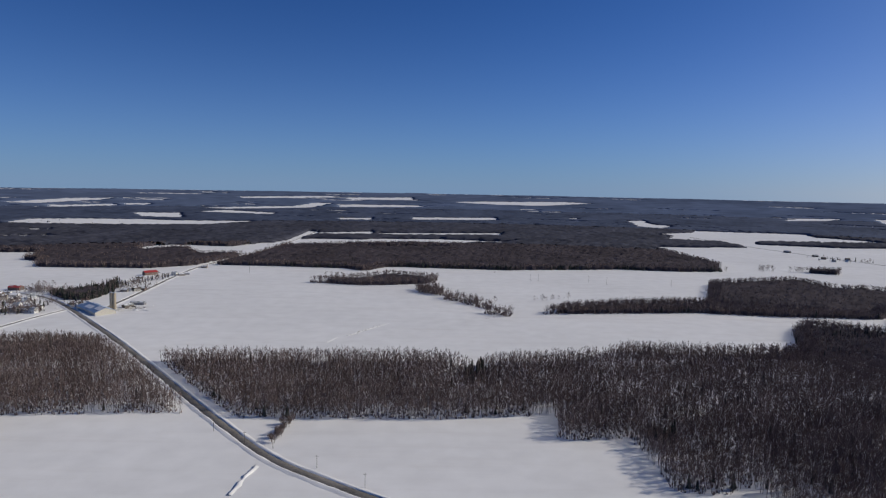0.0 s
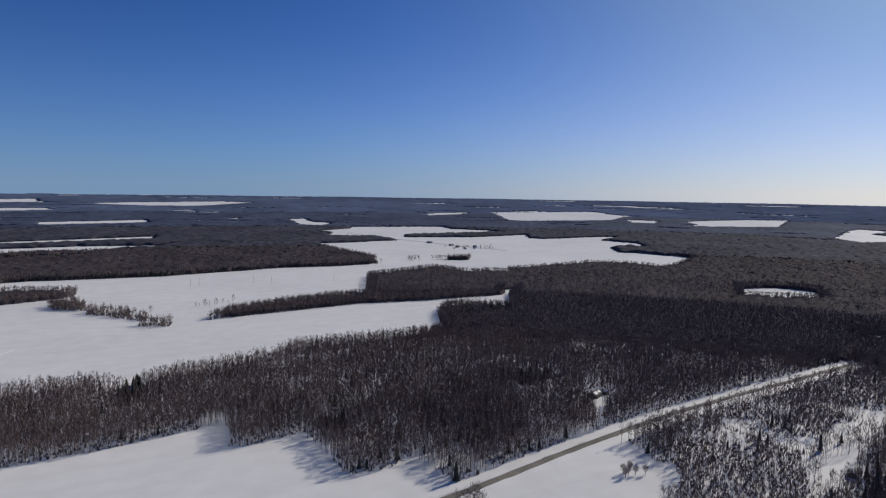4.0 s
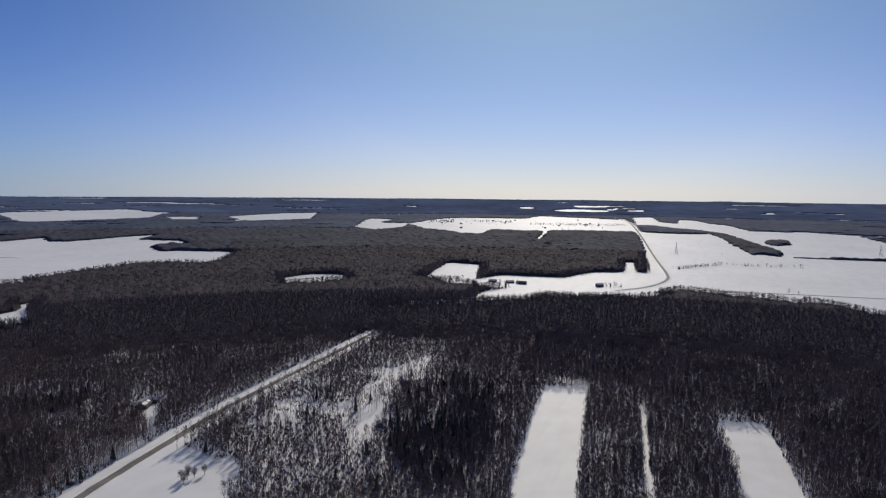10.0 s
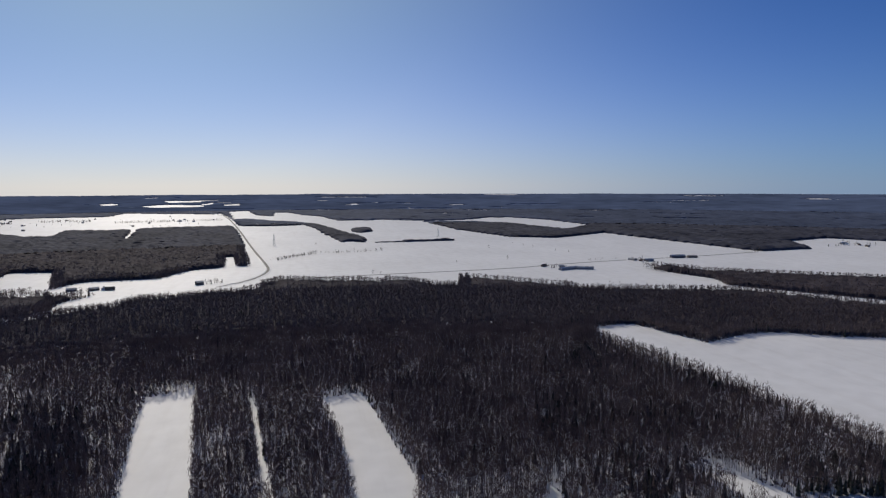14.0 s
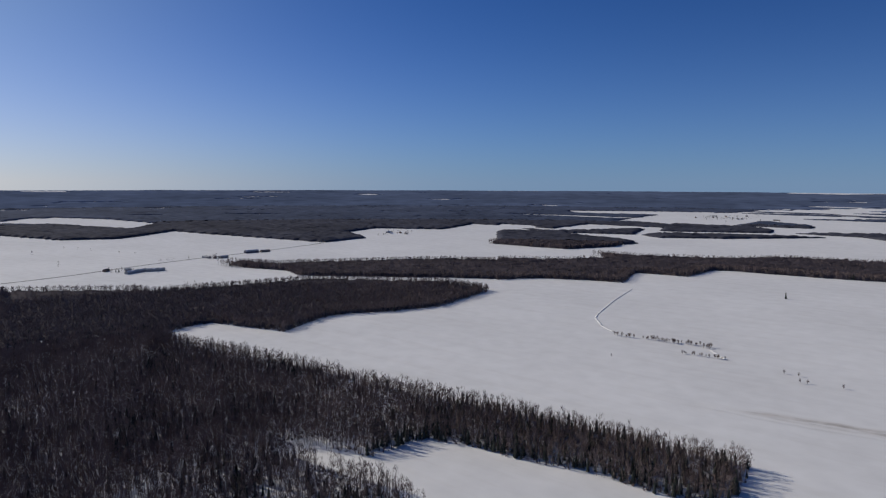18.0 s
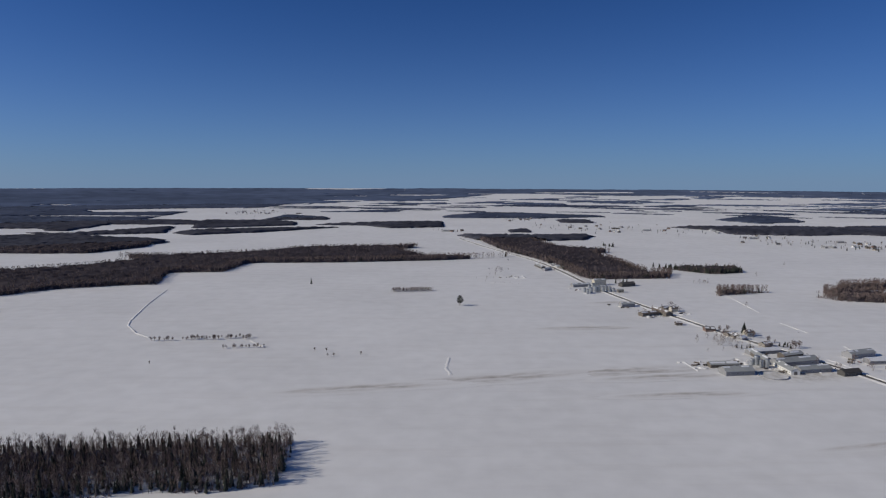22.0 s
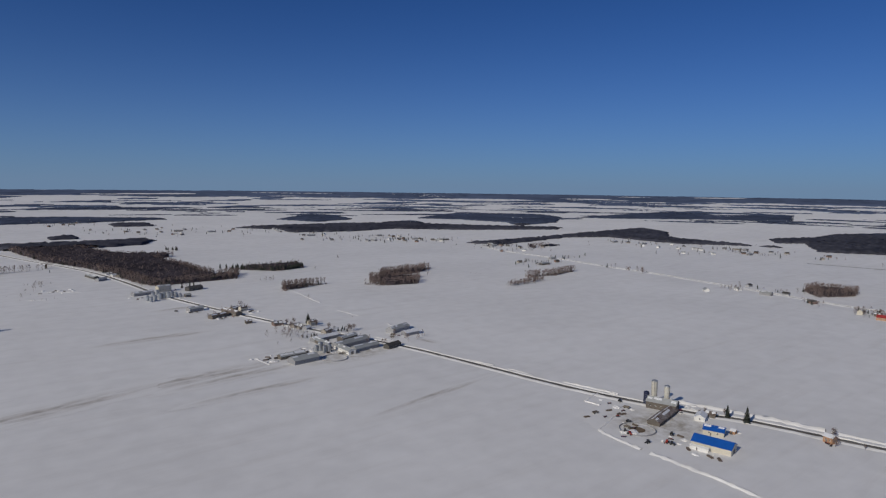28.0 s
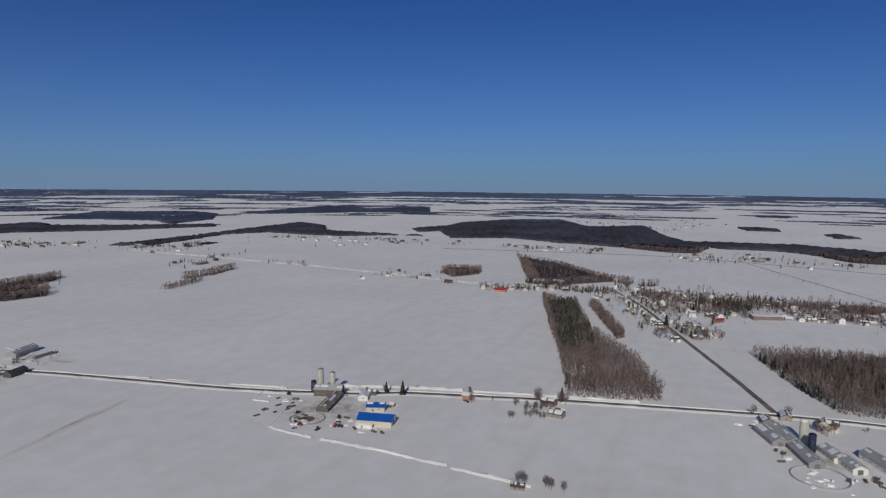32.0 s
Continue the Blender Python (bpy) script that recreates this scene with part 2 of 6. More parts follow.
field([(1685, 3209), (1935, 3162), (1834, 3054)])
field([(581, 4308), (986, 4186), (837, 4069), (535, 3973)])
field([(2467, 1373), (2744, 1430), (2851, 1516), (3002, 1536), (3044, 1499), (2848, 1374), (2766, 1243), (2661, 1207), (2444, 1273)])
field([(2688, 1183), (3038, 1165), (3221, 1102), (3312, 712), (2879, 617), (2732, 761), (2494, 750), (2505, 813), (2556, 978), (2619, 1093)])
wood([(2738, 868), (2775, 826), (2766, 813), (2687, 831)])
field([(1229, 507), (1539, 545), (1486, 438), (1275, 397), (1252, 451), (1253, 495)])
field([(1154, 801), (1229, 824), (1265, 761), (1175, 732), (1130, 757)])
field([(1406, 831), (1450, 826), (1379, 770), (1339, 776)])
field([(946, 486), (1041, 437), (1154, 349), (1207, 361), (1360, 331), (1379, 288), (1152, 238), (1101, 298), (987, 414), (933, 479)])
field([(197, 329), (202, 341), (199, 363), (195, 386), (178, 376), (146, 377), (144, 422), (142, 462), (95, 456), (89, 462), (95, 501), (90, 510), (57, 501), (47, 437), (21, 118), (60, 104)])
field([(209, 320), (266, 330), (350, 334), (348, 317), (340, 302), (349, 291), (326, 252), (293, 247), (184, 154), (129, 153)])
wood([(352, 336), (481, 353), (725, 374), (760, 315), (623, 245), (452, 212), (362, 182), (289, 251), (326, 252), (349, 291), (340, 302), (348, 317)], thin=0.9)
field([(445, 326), (484, 324), (480, 307), (496, 260), (469, 249), (462, 266), (446, 293), (431, 313)])
wood([(525, 287), (602, 270), (721, 298), (708, 277), (537, 237), (435, 214), (416, 218), (445, 243), (495, 257)], thin=0.28)
field([(495, 267), (519, 262), (467, 239), (450, 239)])
wood([(349, 511), (407, 565), (476, 573), (432, 506), (367, 473)], conifer=0.3)
wood([(479, 316), (532, 279), (671, 345), (652, 362), (527, 335)], conifer=0.3)
wood([(444, 206), (482, 182), (439, 141), (390, 154), (372, 172)], conifer=0.25)
wood([(-359, 609), (-336, 634), (-310, 611), (-307, 588), (-337, 591)], conifer=0.7)
wood([(161, 484), (184, 475), (169, 445), (156, 454)], conifer=0.6)
wood([(470, 810), (468, 805), (590, 823), (573, 796), (499, 791)], conifer=0.7)
wood([(22, 617), (40, 657), (48, 626), (36, 586), (23, 586)], conifer=0.25)
field([(403, 443), (425, 444), (427, 423), (396, 402), (392, 420)])
field([(2694, 1190), (2867, 1158), (3113, 1142), (3240, 1012), (3252, 784), (3436, 707), (3397, 522), (3392, 316), (3299, 268), (2834, 230), (2781, 427), (2745, 662), (2676, 764), (2481, 776), (2509, 876), (2550, 1031)])
wood([(2679, 886), (2682, 838), (2664, 828)])
field([(3872, 1018), (3940, 897), (3811, 918)])
field([(4192, 716), (4171, 568), (3895, 430), (3831, 588), (3765, 742)])
field([(2909, 1577), (3043, 1546), (2970, 1466), (2874, 1488)])
field([(1280, 538), (1572, 572), (1558, 486), (1296, 413), (1254, 486)])
field([(1492, 197), (1542, 137), (1785, 159), (1788, 136), (1590, 121), (1594, 80), (1509, 42), (1363, 56), (1278, 86), (1253, 171), (1109, 180), (1155, 239), (1139, 317), (1044, 406), (975, 481), (1085, 442), (1183, 394), (1243, 390), (1309, 381), (1380, 383), (1411, 192)])
field([(2782, 226), (2740, 150), (2756, -1), (2264, -116), (2088, -160), (2060, -228), (2131, -253), (2581, -176), (2767, -118), (2865, -62), (2905, -221), (2972, -426), (2898, -586), (2798, -613), (2439, -658), (2096, -745), (2069, -913), (2088, -1151), (2010, -1188), (999, -598), (999, -562), (1012, -496), (1020, -483), (1045, -420), (1109, -350), (1134, -271), (1203, -226), (1235, -169), (1231, -127), (1312, 21), (1339, 44), (1279, 75), (1478, 39), (1751, 80), (2436, 165)])
field([(2910, -295), (2877, -775), (2955, -1046), (2775, -1173), (2484, -1246), (2310, -1058), (2550, -991), (2730, -920), (2848, -647)])
field([(3534, 287), (3546, 195), (3188, 134), (3419, 86), (3364, -29), (3064, -130), (2905, -221), (2865, -49), (2974, 201), (2914, 237)])
wood([(2064, -263), (2073, -298), (2095, -549), (2068, -542)])
wood([(2542, -241), (2514, -266), (2591, -311), (2459, -291), (2434, -248)])
wood([(2274, -232), (2223, -292), (2168, -276), (2219, -235)], thin=0.5)
field([(3968, -351), (3930, -413), (3812, -385)])
field([(368, 99), (424, 105), (521, 118), (595, 124), (610, 85), (443, 66), (373, 58), (199, 24)])
field([(380, -35), (452, -34), (556, -22), (562, -61), (523, -66), (454, -70), (382, -77), (198, -28)])
field([(567, 36), (567, 32), (377, 12), (377, 18)])
field([(2419, -670), (2127, -767), (2052, -913), (2144, -1093), (2170, -1149), (2003, -1182), (1671, -1259), (1525, -1283), (1529, -1460), (1712, -1541), (1750, -1729), (1531, -1869), (1578, -2124), (1361, -2158), (952, -2170), (921, -2295), (893, -2447), (986, -2457), (519, -2498), (189, -2594), (135, -1909), (347, -1816), (589, -1661), (806, -1524), (655, -1419), (821, -1233), (959, -1171), (1018, -1075), (1081, -964), (1173, -882), (1315, -802), (1194, -795), (1105, -816), (1117, -730), (1085, -660), (1093, -522), (1142, -398), (1193, -325)])
wood([(2761, -767), (2679, -844), (2655, -940), (2374, -1038), (2180, -1112), (2052, -913), (2127, -767), (2419, -670)])
field([(2852, -793), (2981, -963), (2868, -1062), (2566, -1122), (2487, -1176), (2382, -1040), (2666, -943), (2715, -855)])
wood([(1130, -1592), (1142, -1714), (1107, -2008), (807, -1926), (789, -1762), (865, -1602)])
wood([(1398, -2098), (1150, -2085), (945, -2355), (898, -2140), (1131, -2051)])
wood([(933, -2555), (681, -2665), (545, -2574), (531, -2465), (865, -2314)])
field([(757, -388), (773, -435), (765, -455), (655, -473), (670, -556), (627, -662), (629, -895), (573, -1044), (557, -1195), (435, -1403), (102, -1483), (223, -1584), (-70, -797), (35, -248), (125, -217), (180, -288)])
wood([(1072, -502), (1037, -505), (983, -654), (936, -779), (740, -904), (629, -895), (603, -737), (633, -657), (672, -598), (675, -561), (648, -480), (694, -467), (768, -448), (758, -396), (872, -233), (1231, -335)])
wood([(765, -388), (696, -366), (599, -384), (488, -398), (388, -405), (284, -421), (190, -430), (148, -434), (105, -439), (99, -441), (95, -402), (96, -373), (137, -364), (180, -364), (220, -353), (263, -349), (294, -338), (296, -328), (302, -291), (327, -285), (362, -268), (363, -255), (334, -259), (287, -263), (262, -269), (168, -249), (217, -125), (464, -187)], conifer=0.1)
wood([(-1335, -244), (-1308, -234), (-1311, -187), (-1224, -116), (-1278, -111), (-1258, -168), (-1280, -223)])
wood([(-1177, -298), (-1218, -304), (-1241, -242), (-1207, -214), (-1162, -230), (-1165, -270)], conifer=0.85)
wood([(-1238, -105), (-1240, -101), (-1253, -67), (-1280, -58), (-1232, -79)])
wood([(886, -1291), (867, -1264), (732, -1352), (660, -1470), (822, -1576), (758, -1535), (621, -1539), (439, -1620), (336, -1736), (100, -1773), (40, -1808), (47, -1754), (113, -1738), (15, -1543), (-177, -1548), (-201, -1628), (-164, -1545), (-23, -1489), (205, -1443), (413, -1428), (420, -1329), (424, -1288), (528, -1276), (489, -1131), (554, -1115), (639, -1080), (693, -1005)])
wood([(1307, -783), (1230, -778), (1173, -882), (959, -1171), (714, -1297), (655, -1419), (541, -1239), (574, -1180), (681, -1023), (787, -961), (1022, -794), (1096, -824), (1194, -795)])
wood([(2425, -4200), (1817, -4497), (1173, -4706), (507, -4823), (-169, -4847), (-842, -4776), (-59, -3980), (378, -3832), (777, -3563), (884, -3277), (1231, -3069), (1542, -2871), (1796, -2639), (1300, -2252)])
wood([(1724, -2532), (1517, -2596), (1046, -2606), (945, -2580), (898, -2451), (1188, -2415), (1554, -2280)])
wood([(883, -2409), (935, -2618), (595, -2623), (528, -2463), (760, -2422)])
wood([(1344, -1969), (1150, -2029), (790, -1879), (774, -1900), (851, -1662), (1100, -1607)])
wood([(861, -2140), (818, -2232), (341, -2412), (595, -2198), (787, -2094)])
wood([(701, -2728), (664, -2926), (471, -2825), (440, -2701), (678, -2681)])
wood([(480, -2489), (148, -2626), (-40, -2654), (-37, -2429), (154, -2380), (266, -2481)])
wood([(474, -3165), (129, -3291), (176, -3126)])
field([(1597, -2974), (1265, -3156), (965, -3265), (861, -3093), (1198, -2987), (1518, -2876)])
field([(1781, -2616), (1477, -2749), (1149, -2801), (1211, -2715)])
field([(1495, -2192), (1369, -2229), (1298, -2182), (1315, -2108), (1325, -1940)])
field([(1970, -3170), (1800, -3242), (1795, -3178)])
wood([(-80, -2139), (-151, -2116), (-462, -2123), (-532, -2108), (-469, -1992), (-308, -1958), (-353, -1756), (-456, -1686), (-464, -1658), (-414, -1632), (-429, -1441), (-436, -1274), (-487, -1286), (-454, -1212), (-305, -1199), (-274, -1248), (-231, -1462), (-191, -1665), (-142, -1988)], conifer=0.1)
wood([(-466, -1397), (-512, -1353), (-648, -1354), (-639, -1293), (-562, -1270), (-506, -1335)], conifer=0.9)
wood([(-271, -2291), (-349, -2351), (-341, -2234), (-265, -2233)], conifer=0.8)
wood([(-469, -1854), (-508, -1790), (-514, -1811)], conifer=0.8)
wood([(-44, -2908), (-221, -3104), (-353, -3107), (-760, -2919), (-768, -2853), (-464, -2808), (-43, -2829)])
wood([(-1187, -2678), (-1358, -2804), (-1495, -2767), (-1492, -2533), (-1286, -2507)])
wood([(-893, -2404), (-995, -2416), (-1333, -2379), (-1636, -2251), (-1536, -2111), (-1230, -2084), (-1004, -2149), (-1022, -2277)])
wood([(-522, -2732), (-662, -2723), (-652, -2586), (-522, -2611)])
wood([(-479, -1067), (-537, -1074), (-565, -1059), (-465, -1025)])
wood([(-618, -1019), (-640, -1007), (-741, -1008), (-710, -963), (-635, -982)])
wood([(-2022, -3389), (-2395, -3308), (-2339, -3229), (-1996, -3291)])
wood([(-1123, -3399), (-1375, -3503), (-1428, -3404), (-1188, -3327)])
wood([(-1122, -3144), (-1243, -3165), (-1196, -3079), (-1115, -3085)])
wood([(-311, -3531), (-731, -3669), (-740, -3560), (-334, -3462)])
wood([(-1334, -1564), (-1401, -1536), (-1653, -1538), (-1970, -1559), (-2264, -1550), (-2198, -1385), (-2049, -1290), (-2017, -1219), (-2024, -1058), (-2037, -889), (-2062, -917), (-1980, -1034), (-1896, -1153), (-1887, -1268), (-1889, -1423), (-1750, -1500), (-1373, -1455)], conifer=0.3)
wood([(-1394, -1360), (-1530, -1355), (-1548, -1347), (-1394, -1327)])
wood([(-1782, -2447), (-2178, -2603), (-2441, -2276), (-2415, -2110), (-2183, -1937), (-1943, -1931), (-2007, -2063), (-1915, -2288)])
wood([(-1415, -2275), (-1563, -2307), (-1808, -1985), (-2021, -1764), (-1946, -1725), (-1614, -1926), (-1341, -2156)])
wood([(-2462, -2049), (-2962, -2000), (-3265, -1869), (-3360, -1428), (-3071, -1304), (-2837, -1621), (-2576, -1884)])
wood([(-956, -927), (-987, -914), (-1108, -931), (-1106, -920), (-1015, -895), (-937, -903)])
wood([(-671, -1077), (-771, -1036), (-800, -1053), (-728, -1014), (-634, -1016)])
wood([(-800, -1160), (-802, -1098), (-865, -1147), (-813, -1133)])
wood([(-1194, -825), (-1201, -810), (-1214, -805)])
wood([(-1247, -502), (-1296, -502), (-1307, -437), (-1328, -434), (-1251, -418), (-1189, -455)])
wood([(-1626, -439), (-1567, -409), (-1469, -292), (-1327, -195), (-1257, -121), (-1284, -134), (-1179, -233), (-1148, -267), (-1206, -302)])
wood([(-1037, -236), (-996, -183), (-1009, -176), (-794, -113), (-734, -80), (-681, -51), (-589, -22), (-573, -21), (-558, -58), (-554, -101), (-655, -127), (-774, -161)])
wood([(-991, -219), (-1016, -184), (-888, -143), (-793, -115), (-764, -149), (-836, -174)], conifer=0.9)
wood([(-995, -152), (-1008, -144), (-800, -77), (-787, -85)])
wood([(-774, 61), (-766, 80), (-781, 99), (-797, 200), (-873, 218), (-804, 358), (-710, 410), (-624, 360), (-612, 273), (-606, 174), (-600, 156), (-597, 116), (-670, 88)], conifer=0.2)
wood([(-772, 64), (-758, 81), (-773, 98), (-791, 198), (-761, 192), (-750, 125), (-755, 86)], conifer=0.35)
wood([(-2389, -954), (-2600, -947), (-2830, -819), (-2944, -590), (-2636, -415), (-2773, -209), (-2365, -102), (-2069, 26), (-1909, 10), (-1889, -64), (-1984, -228), (-2036, -371), (-2021, -403), (-2099, -549), (-2110, -609), (-2024, -776), (-2189, -874)])
wood([(-2198, -24), (-2209, 9), (-2231, 262), (-2086, 500), (-1827, 440), (-1850, 355), (-2015, 283), (-2058, 213), (-2067, 58)])
wood([(-2868, 141), (-2845, 289), (-2721, 297), (-2717, 175)])
wood([(-2660, 418), (-2657, 465), (-2543, 519), (-2514, 441)])
wood([(-2272, -1030), (-2338, -989), (-2410, -962), (-2247, -897), (-2166, -960)])
wood([(-1523, -2337), (-1669, -2343), (-1683, -2262), (-1578, -2154), (-1453, -2230)])
wood([(-728, -1127), (-852, -1135), (-869, -1133), (-807, -1093), (-683, -1059)])
wood([(-354, 487), (-260, 494), (-206, 499), (-319, 647), (-350, 675), (-395, 715), (-446, 726), (-505, 706), (-542, 693), (-534, 636), (-556, 518), (-531, 358), (-437, 317), (-354, 354)])

# sunward side: roads, long fields and woods towards the skyline
wood([(4074, 2333), (4732, -546), (1370, -162), (1386, 19), (1241, 262), (1065, 343), (947, 467), (939, 545)])
wood([(3121, 2422), (3843, 1654), (1484, 632), (1102, 603), (967, 733)])
field([(2764, 1246), (2980, 1231), (3156, 1185), (3230, 1034), (3281, 809), (3467, 776), (3452, 664), (3395, 348), (3266, 292), (2772, 210), (2743, 429), (2693, 567), (2624, 648), (2649, 800), (2422, 776), (2409, 839), (2512, 944), (2559, 1081)])
field([(2822, 599), (2826, 574), (2260, 505), (2298, 530)])
field([(3547, 292), (3596, 194), (3317, 141), (3258, 61), (3463, 56), (3469, -11), (3303, -83), (3210, -165), (2945, -241), (2888, -211), (2958, -10), (3008, 69), (3119, 168), (3112, 236)])
field([(3464, 365), (3435, 316), (2772, 186), (1425, 17), (1462, 43), (2961, 238)])
field([(2824, 202), (2775, 161), (2763, 15), (2797, -71), (2648, -113), (2337, -151), (2145, -177), (2080, -243), (2016, -297), (1192, -177), (1212, -154), (1240, -136), (1241, -71), (1282, 17), (1246, 33), (1228, 54)])
field([(2929, -10), (2974, -243), (2953, -432), (2068, -304), (2117, -266), (2284, -247), (2558, -188), (2828, -121)])
wood([(2824, -67), (2801, -120), (2535, -186), (2134, -264), (2109, -174), (2357, -142), (2672, -107)])
wood([(2494, -243), (2611, -273), (2590, -320), (2454, -320), (2408, -271)], conifer=0.5)
field([(1510, 202), (1547, 76), (1441, 51), (1193, 48), (1152, 77), (1138, 137), (1120, 175), (1114, 235), (1052, 261), (1015, 327), (972, 350), (940, 409), (892, 440), (905, 453), (970, 422), (1011, 363), (1043, 341), (1115, 355)])
field([(1248, 425), (1365, 389), (1376, 290), (1387, 186), (1267, 166), (1249, 264), (1157, 373)])
field([(1763, 160), (1765, 138), (1519, 115), (1517, 135)])
field([(1245, 527), (1550, 580), (1535, 491), (1206, 397), (1171, 432)])
field([(4028, 1029), (4092, 953), (3919, 923), (3942, 1015)])
field([(4278, 745), (4321, 501), (4202, 506), (4149, 685)])
field([(3906, 786), (4017, 664), (3966, 442), (3857, 465), (3811, 732)])
field([(4001, 500), (4143, 444), (3969, 425)])
field([(4021, 359), (4075, 274), (3947, 265), (3936, 348)])
field([(3987, -375), (4029, -442), (3904, -428), (3904, -361)])
field([(1124, 792), (1178, 785), (1214, 764), (1219, 702), (1146, 651), (1091, 686), (1041, 727)])
field([(2644, 2185), (2782, 2158), (2970, 2083), (3109, 1948), (2873, 1835), (2755, 1776), (2623, 1857), (2526, 2032)])
field([(2488, 1385), (2830, 1515), (2944, 1529), (2934, 1403), (2752, 1385), (2797, 1254), (2572, 1178), (2402, 1246)])
# cleared plots and thin growth beside the road
wood([(446, 355), (724, 370), (699, 261), (494, 182), (347, 174), (293, 232), (363, 305)], thin=0.6)
wood([(406, 323), (449, 257), (407, 211), (333, 189), (298, 227), (346, 277)], thin=0.36)
wood([(518, 280), (603, 282), (659, 270), (626, 244), (524, 250), (479, 235), (420, 212), (391, 221), (442, 256)], thin=0.26)
field([(449, 334), (468, 327), (486, 316), (464, 309), (469, 291), (480, 275), (474, 261), (452, 256), (446, 277), (445, 308)])
field([(440, 326), (440, 304), (422, 283), (419, 303)])
field([(506, 274), (529, 277), (532, 265), (508, 259), (497, 266)])
field([(460, 245), (467, 232), (446, 225), (413, 220), (404, 221)])
field([(393, 430), (423, 435), (414, 413), (384, 394), (357, 369), (359, 378), (384, 407)])
wood([(418, 199), (449, 181), (464, 150), (401, 139), (362, 170)], thin=1.0, conifer=0.3)
# far fields to the north
wood([(-2365, 3419), (-1038, 4128), (1211, 4388), (787, 2583), (429, 2250), (-1, 2180), (-393, 2407), (-529, 1964), (-904, 1875), (-1157, 1663)])
field([(-1621, 2367), (-1616, 2525), (-1457, 2599), (-1275, 2649), (-1135, 2650), (-758, 2727), (-914, 2495), (-1232, 2383), (-1567, 2319)])
field([(-1428, 2944), (-1231, 3000), (-1123, 2767), (-1300, 2753)])
field([(-1196, 3082), (-1097, 3229), (-823, 3161), (-824, 3062), (-1045, 3077)])
field([(-1266, 3300), (-1118, 3292), (-730, 3518), (-672, 3863), (-769, 3871), (-841, 3594), (-1056, 3469)])
field([(-620, 3796), (-155, 3851), (-117, 3739), (-589, 3604)])
field([(-669, 4324), (-220, 4467), (-228, 4271), (-606, 4154)])
field([(34, 4153), (277, 4247), (805, 4273), (965, 4153), (606, 3951), (331, 3994)])
field([(-487, 2982), (-334, 3024), (-321, 2909), (-469, 2869)])
field([(-151, 3100), (263, 3152), (251, 3001), (-144, 2952)])
field([(-462, 2325), (-266, 2415), (-252, 2289), (-433, 2228)])
field([(-239, 2355), (227, 2444), (205, 2315), (-219, 2255)])
field([(-476, 1892), (-237, 2153), (-1, 2180), (256, 2132), (28, 1989), (-223, 2028), (-317, 1941), (-437, 1867)])
field([(-2186, 3159), (-2076, 3543), (-1909, 3704), (-1879, 3584), (-2034, 3183)])
field([(-1942, 3124), (-1721, 3337), (-1651, 3257), (-1872, 3054)])
field([(-1691, 3395), (-1572, 3462), (-1539, 3358), (-1633, 3307)])
field([(-1431, 2173), (-1353, 2202), (-1308, 2135), (-1380, 2109)])
field([(-1363, 1963), (-1243, 2022), (-1194, 1947), (-1324, 1906)])
field([(600, 3170), (671, 3178), (644, 3085)])
field([(867, 3078), (965, 3084), (938, 2916), (1006, 2816), (967, 2739), (869, 2858)])
field([(-1331, 4136), (-728, 4453), (-740, 4298), (-1260, 4025)])
field([(1679, 3151), (1946, 3135), (1844, 3056), (1660, 3066)])
field([(-503, 2403), (-470, 2344), (-484, 1923), (-507, 1918)])
wood([(-448, 1427), (-472, 1752), (-405, 1874), (-237, 1858), (0, 1886), (197, 1920), (617, 1905), (652, 1770), (653, 1467), (537, 1451), (414, 1473), (147, 1425), (-108, 1447), (-230, 1409)], conifer=0.45)
wood([(-254, 1196), (-149, 1167), (-87, 1182), (-14, 1212), (-13, 1256), (-49, 1283), (-109, 1308), (-158, 1238), (-220, 1215)], thin=0.9)
field([(1, 1266), (528, 1257), (402, 962), (120, 906), (64, 925), (1, 967)])
wood([(148, 929), (402, 962), (441, 1035), (388, 1040), (288, 1015), (191, 981)], thin=1.0)
wood([(400, 957), (519, 939), (657, 935), (755, 1078), (689, 1076), (668, 1124), (643, 1169), (594, 1176), (495, 1140)], thin=0.95)
wood([(1, 1041), (42, 995), (73, 947), (84, 962), (61, 1017), (7, 1080)], thin=0.35)
wood([(58, 925), (100, 904), (106, 929), (74, 943)], thin=0.6)
# groves of evergreens by the villages
wood([(-633, 1020), (-585, 974), (-542, 973), (-546, 1052), (-566, 1098), (-591, 1108), (-612, 1051)], conifer=0.85)
wood([(-872, -185), (-909, -149), (-805, -121), (-717, -95), (-693, -135)], conifer=0.75)

# farmland strips before the southern and western skyline
strips = random.Random(11)
wood([(r * math.sin(radians(a)), r * math.cos(radians(a))) for r, aa in ((4850, range(180, 301, 10)), (4380, range(300, 179, -10))) for a in aa])
for k in range(420):
    az, r = radians(strips.uniform(168, 292)), strips.uniform(3100, 4830)
    half, deep = strips.uniform(40, 320) * (r / 3500), strips.uniform(8, 34) * (r / 3500) ** 2
    lean = strips.uniform(-0.12, 0.12)
    dirt = (math.cos(az + lean), -math.sin(az + lean))
    out = (math.sin(az), math.cos(az))
    cx, cy = r * out[0], r * out[1]
    strip = [(cx + dirt[0] * half * a + out[0] * deep * b, cy + dirt[1] * half * a + out[1] * deep * b) for a, b in ((-1, -0.3), (-0.6, -1), (0.7, -1), (1, 0.2), (0.5, 1), (-0.5, 0.8))]
    (wood if k % 5 < 4 else field)(strip)

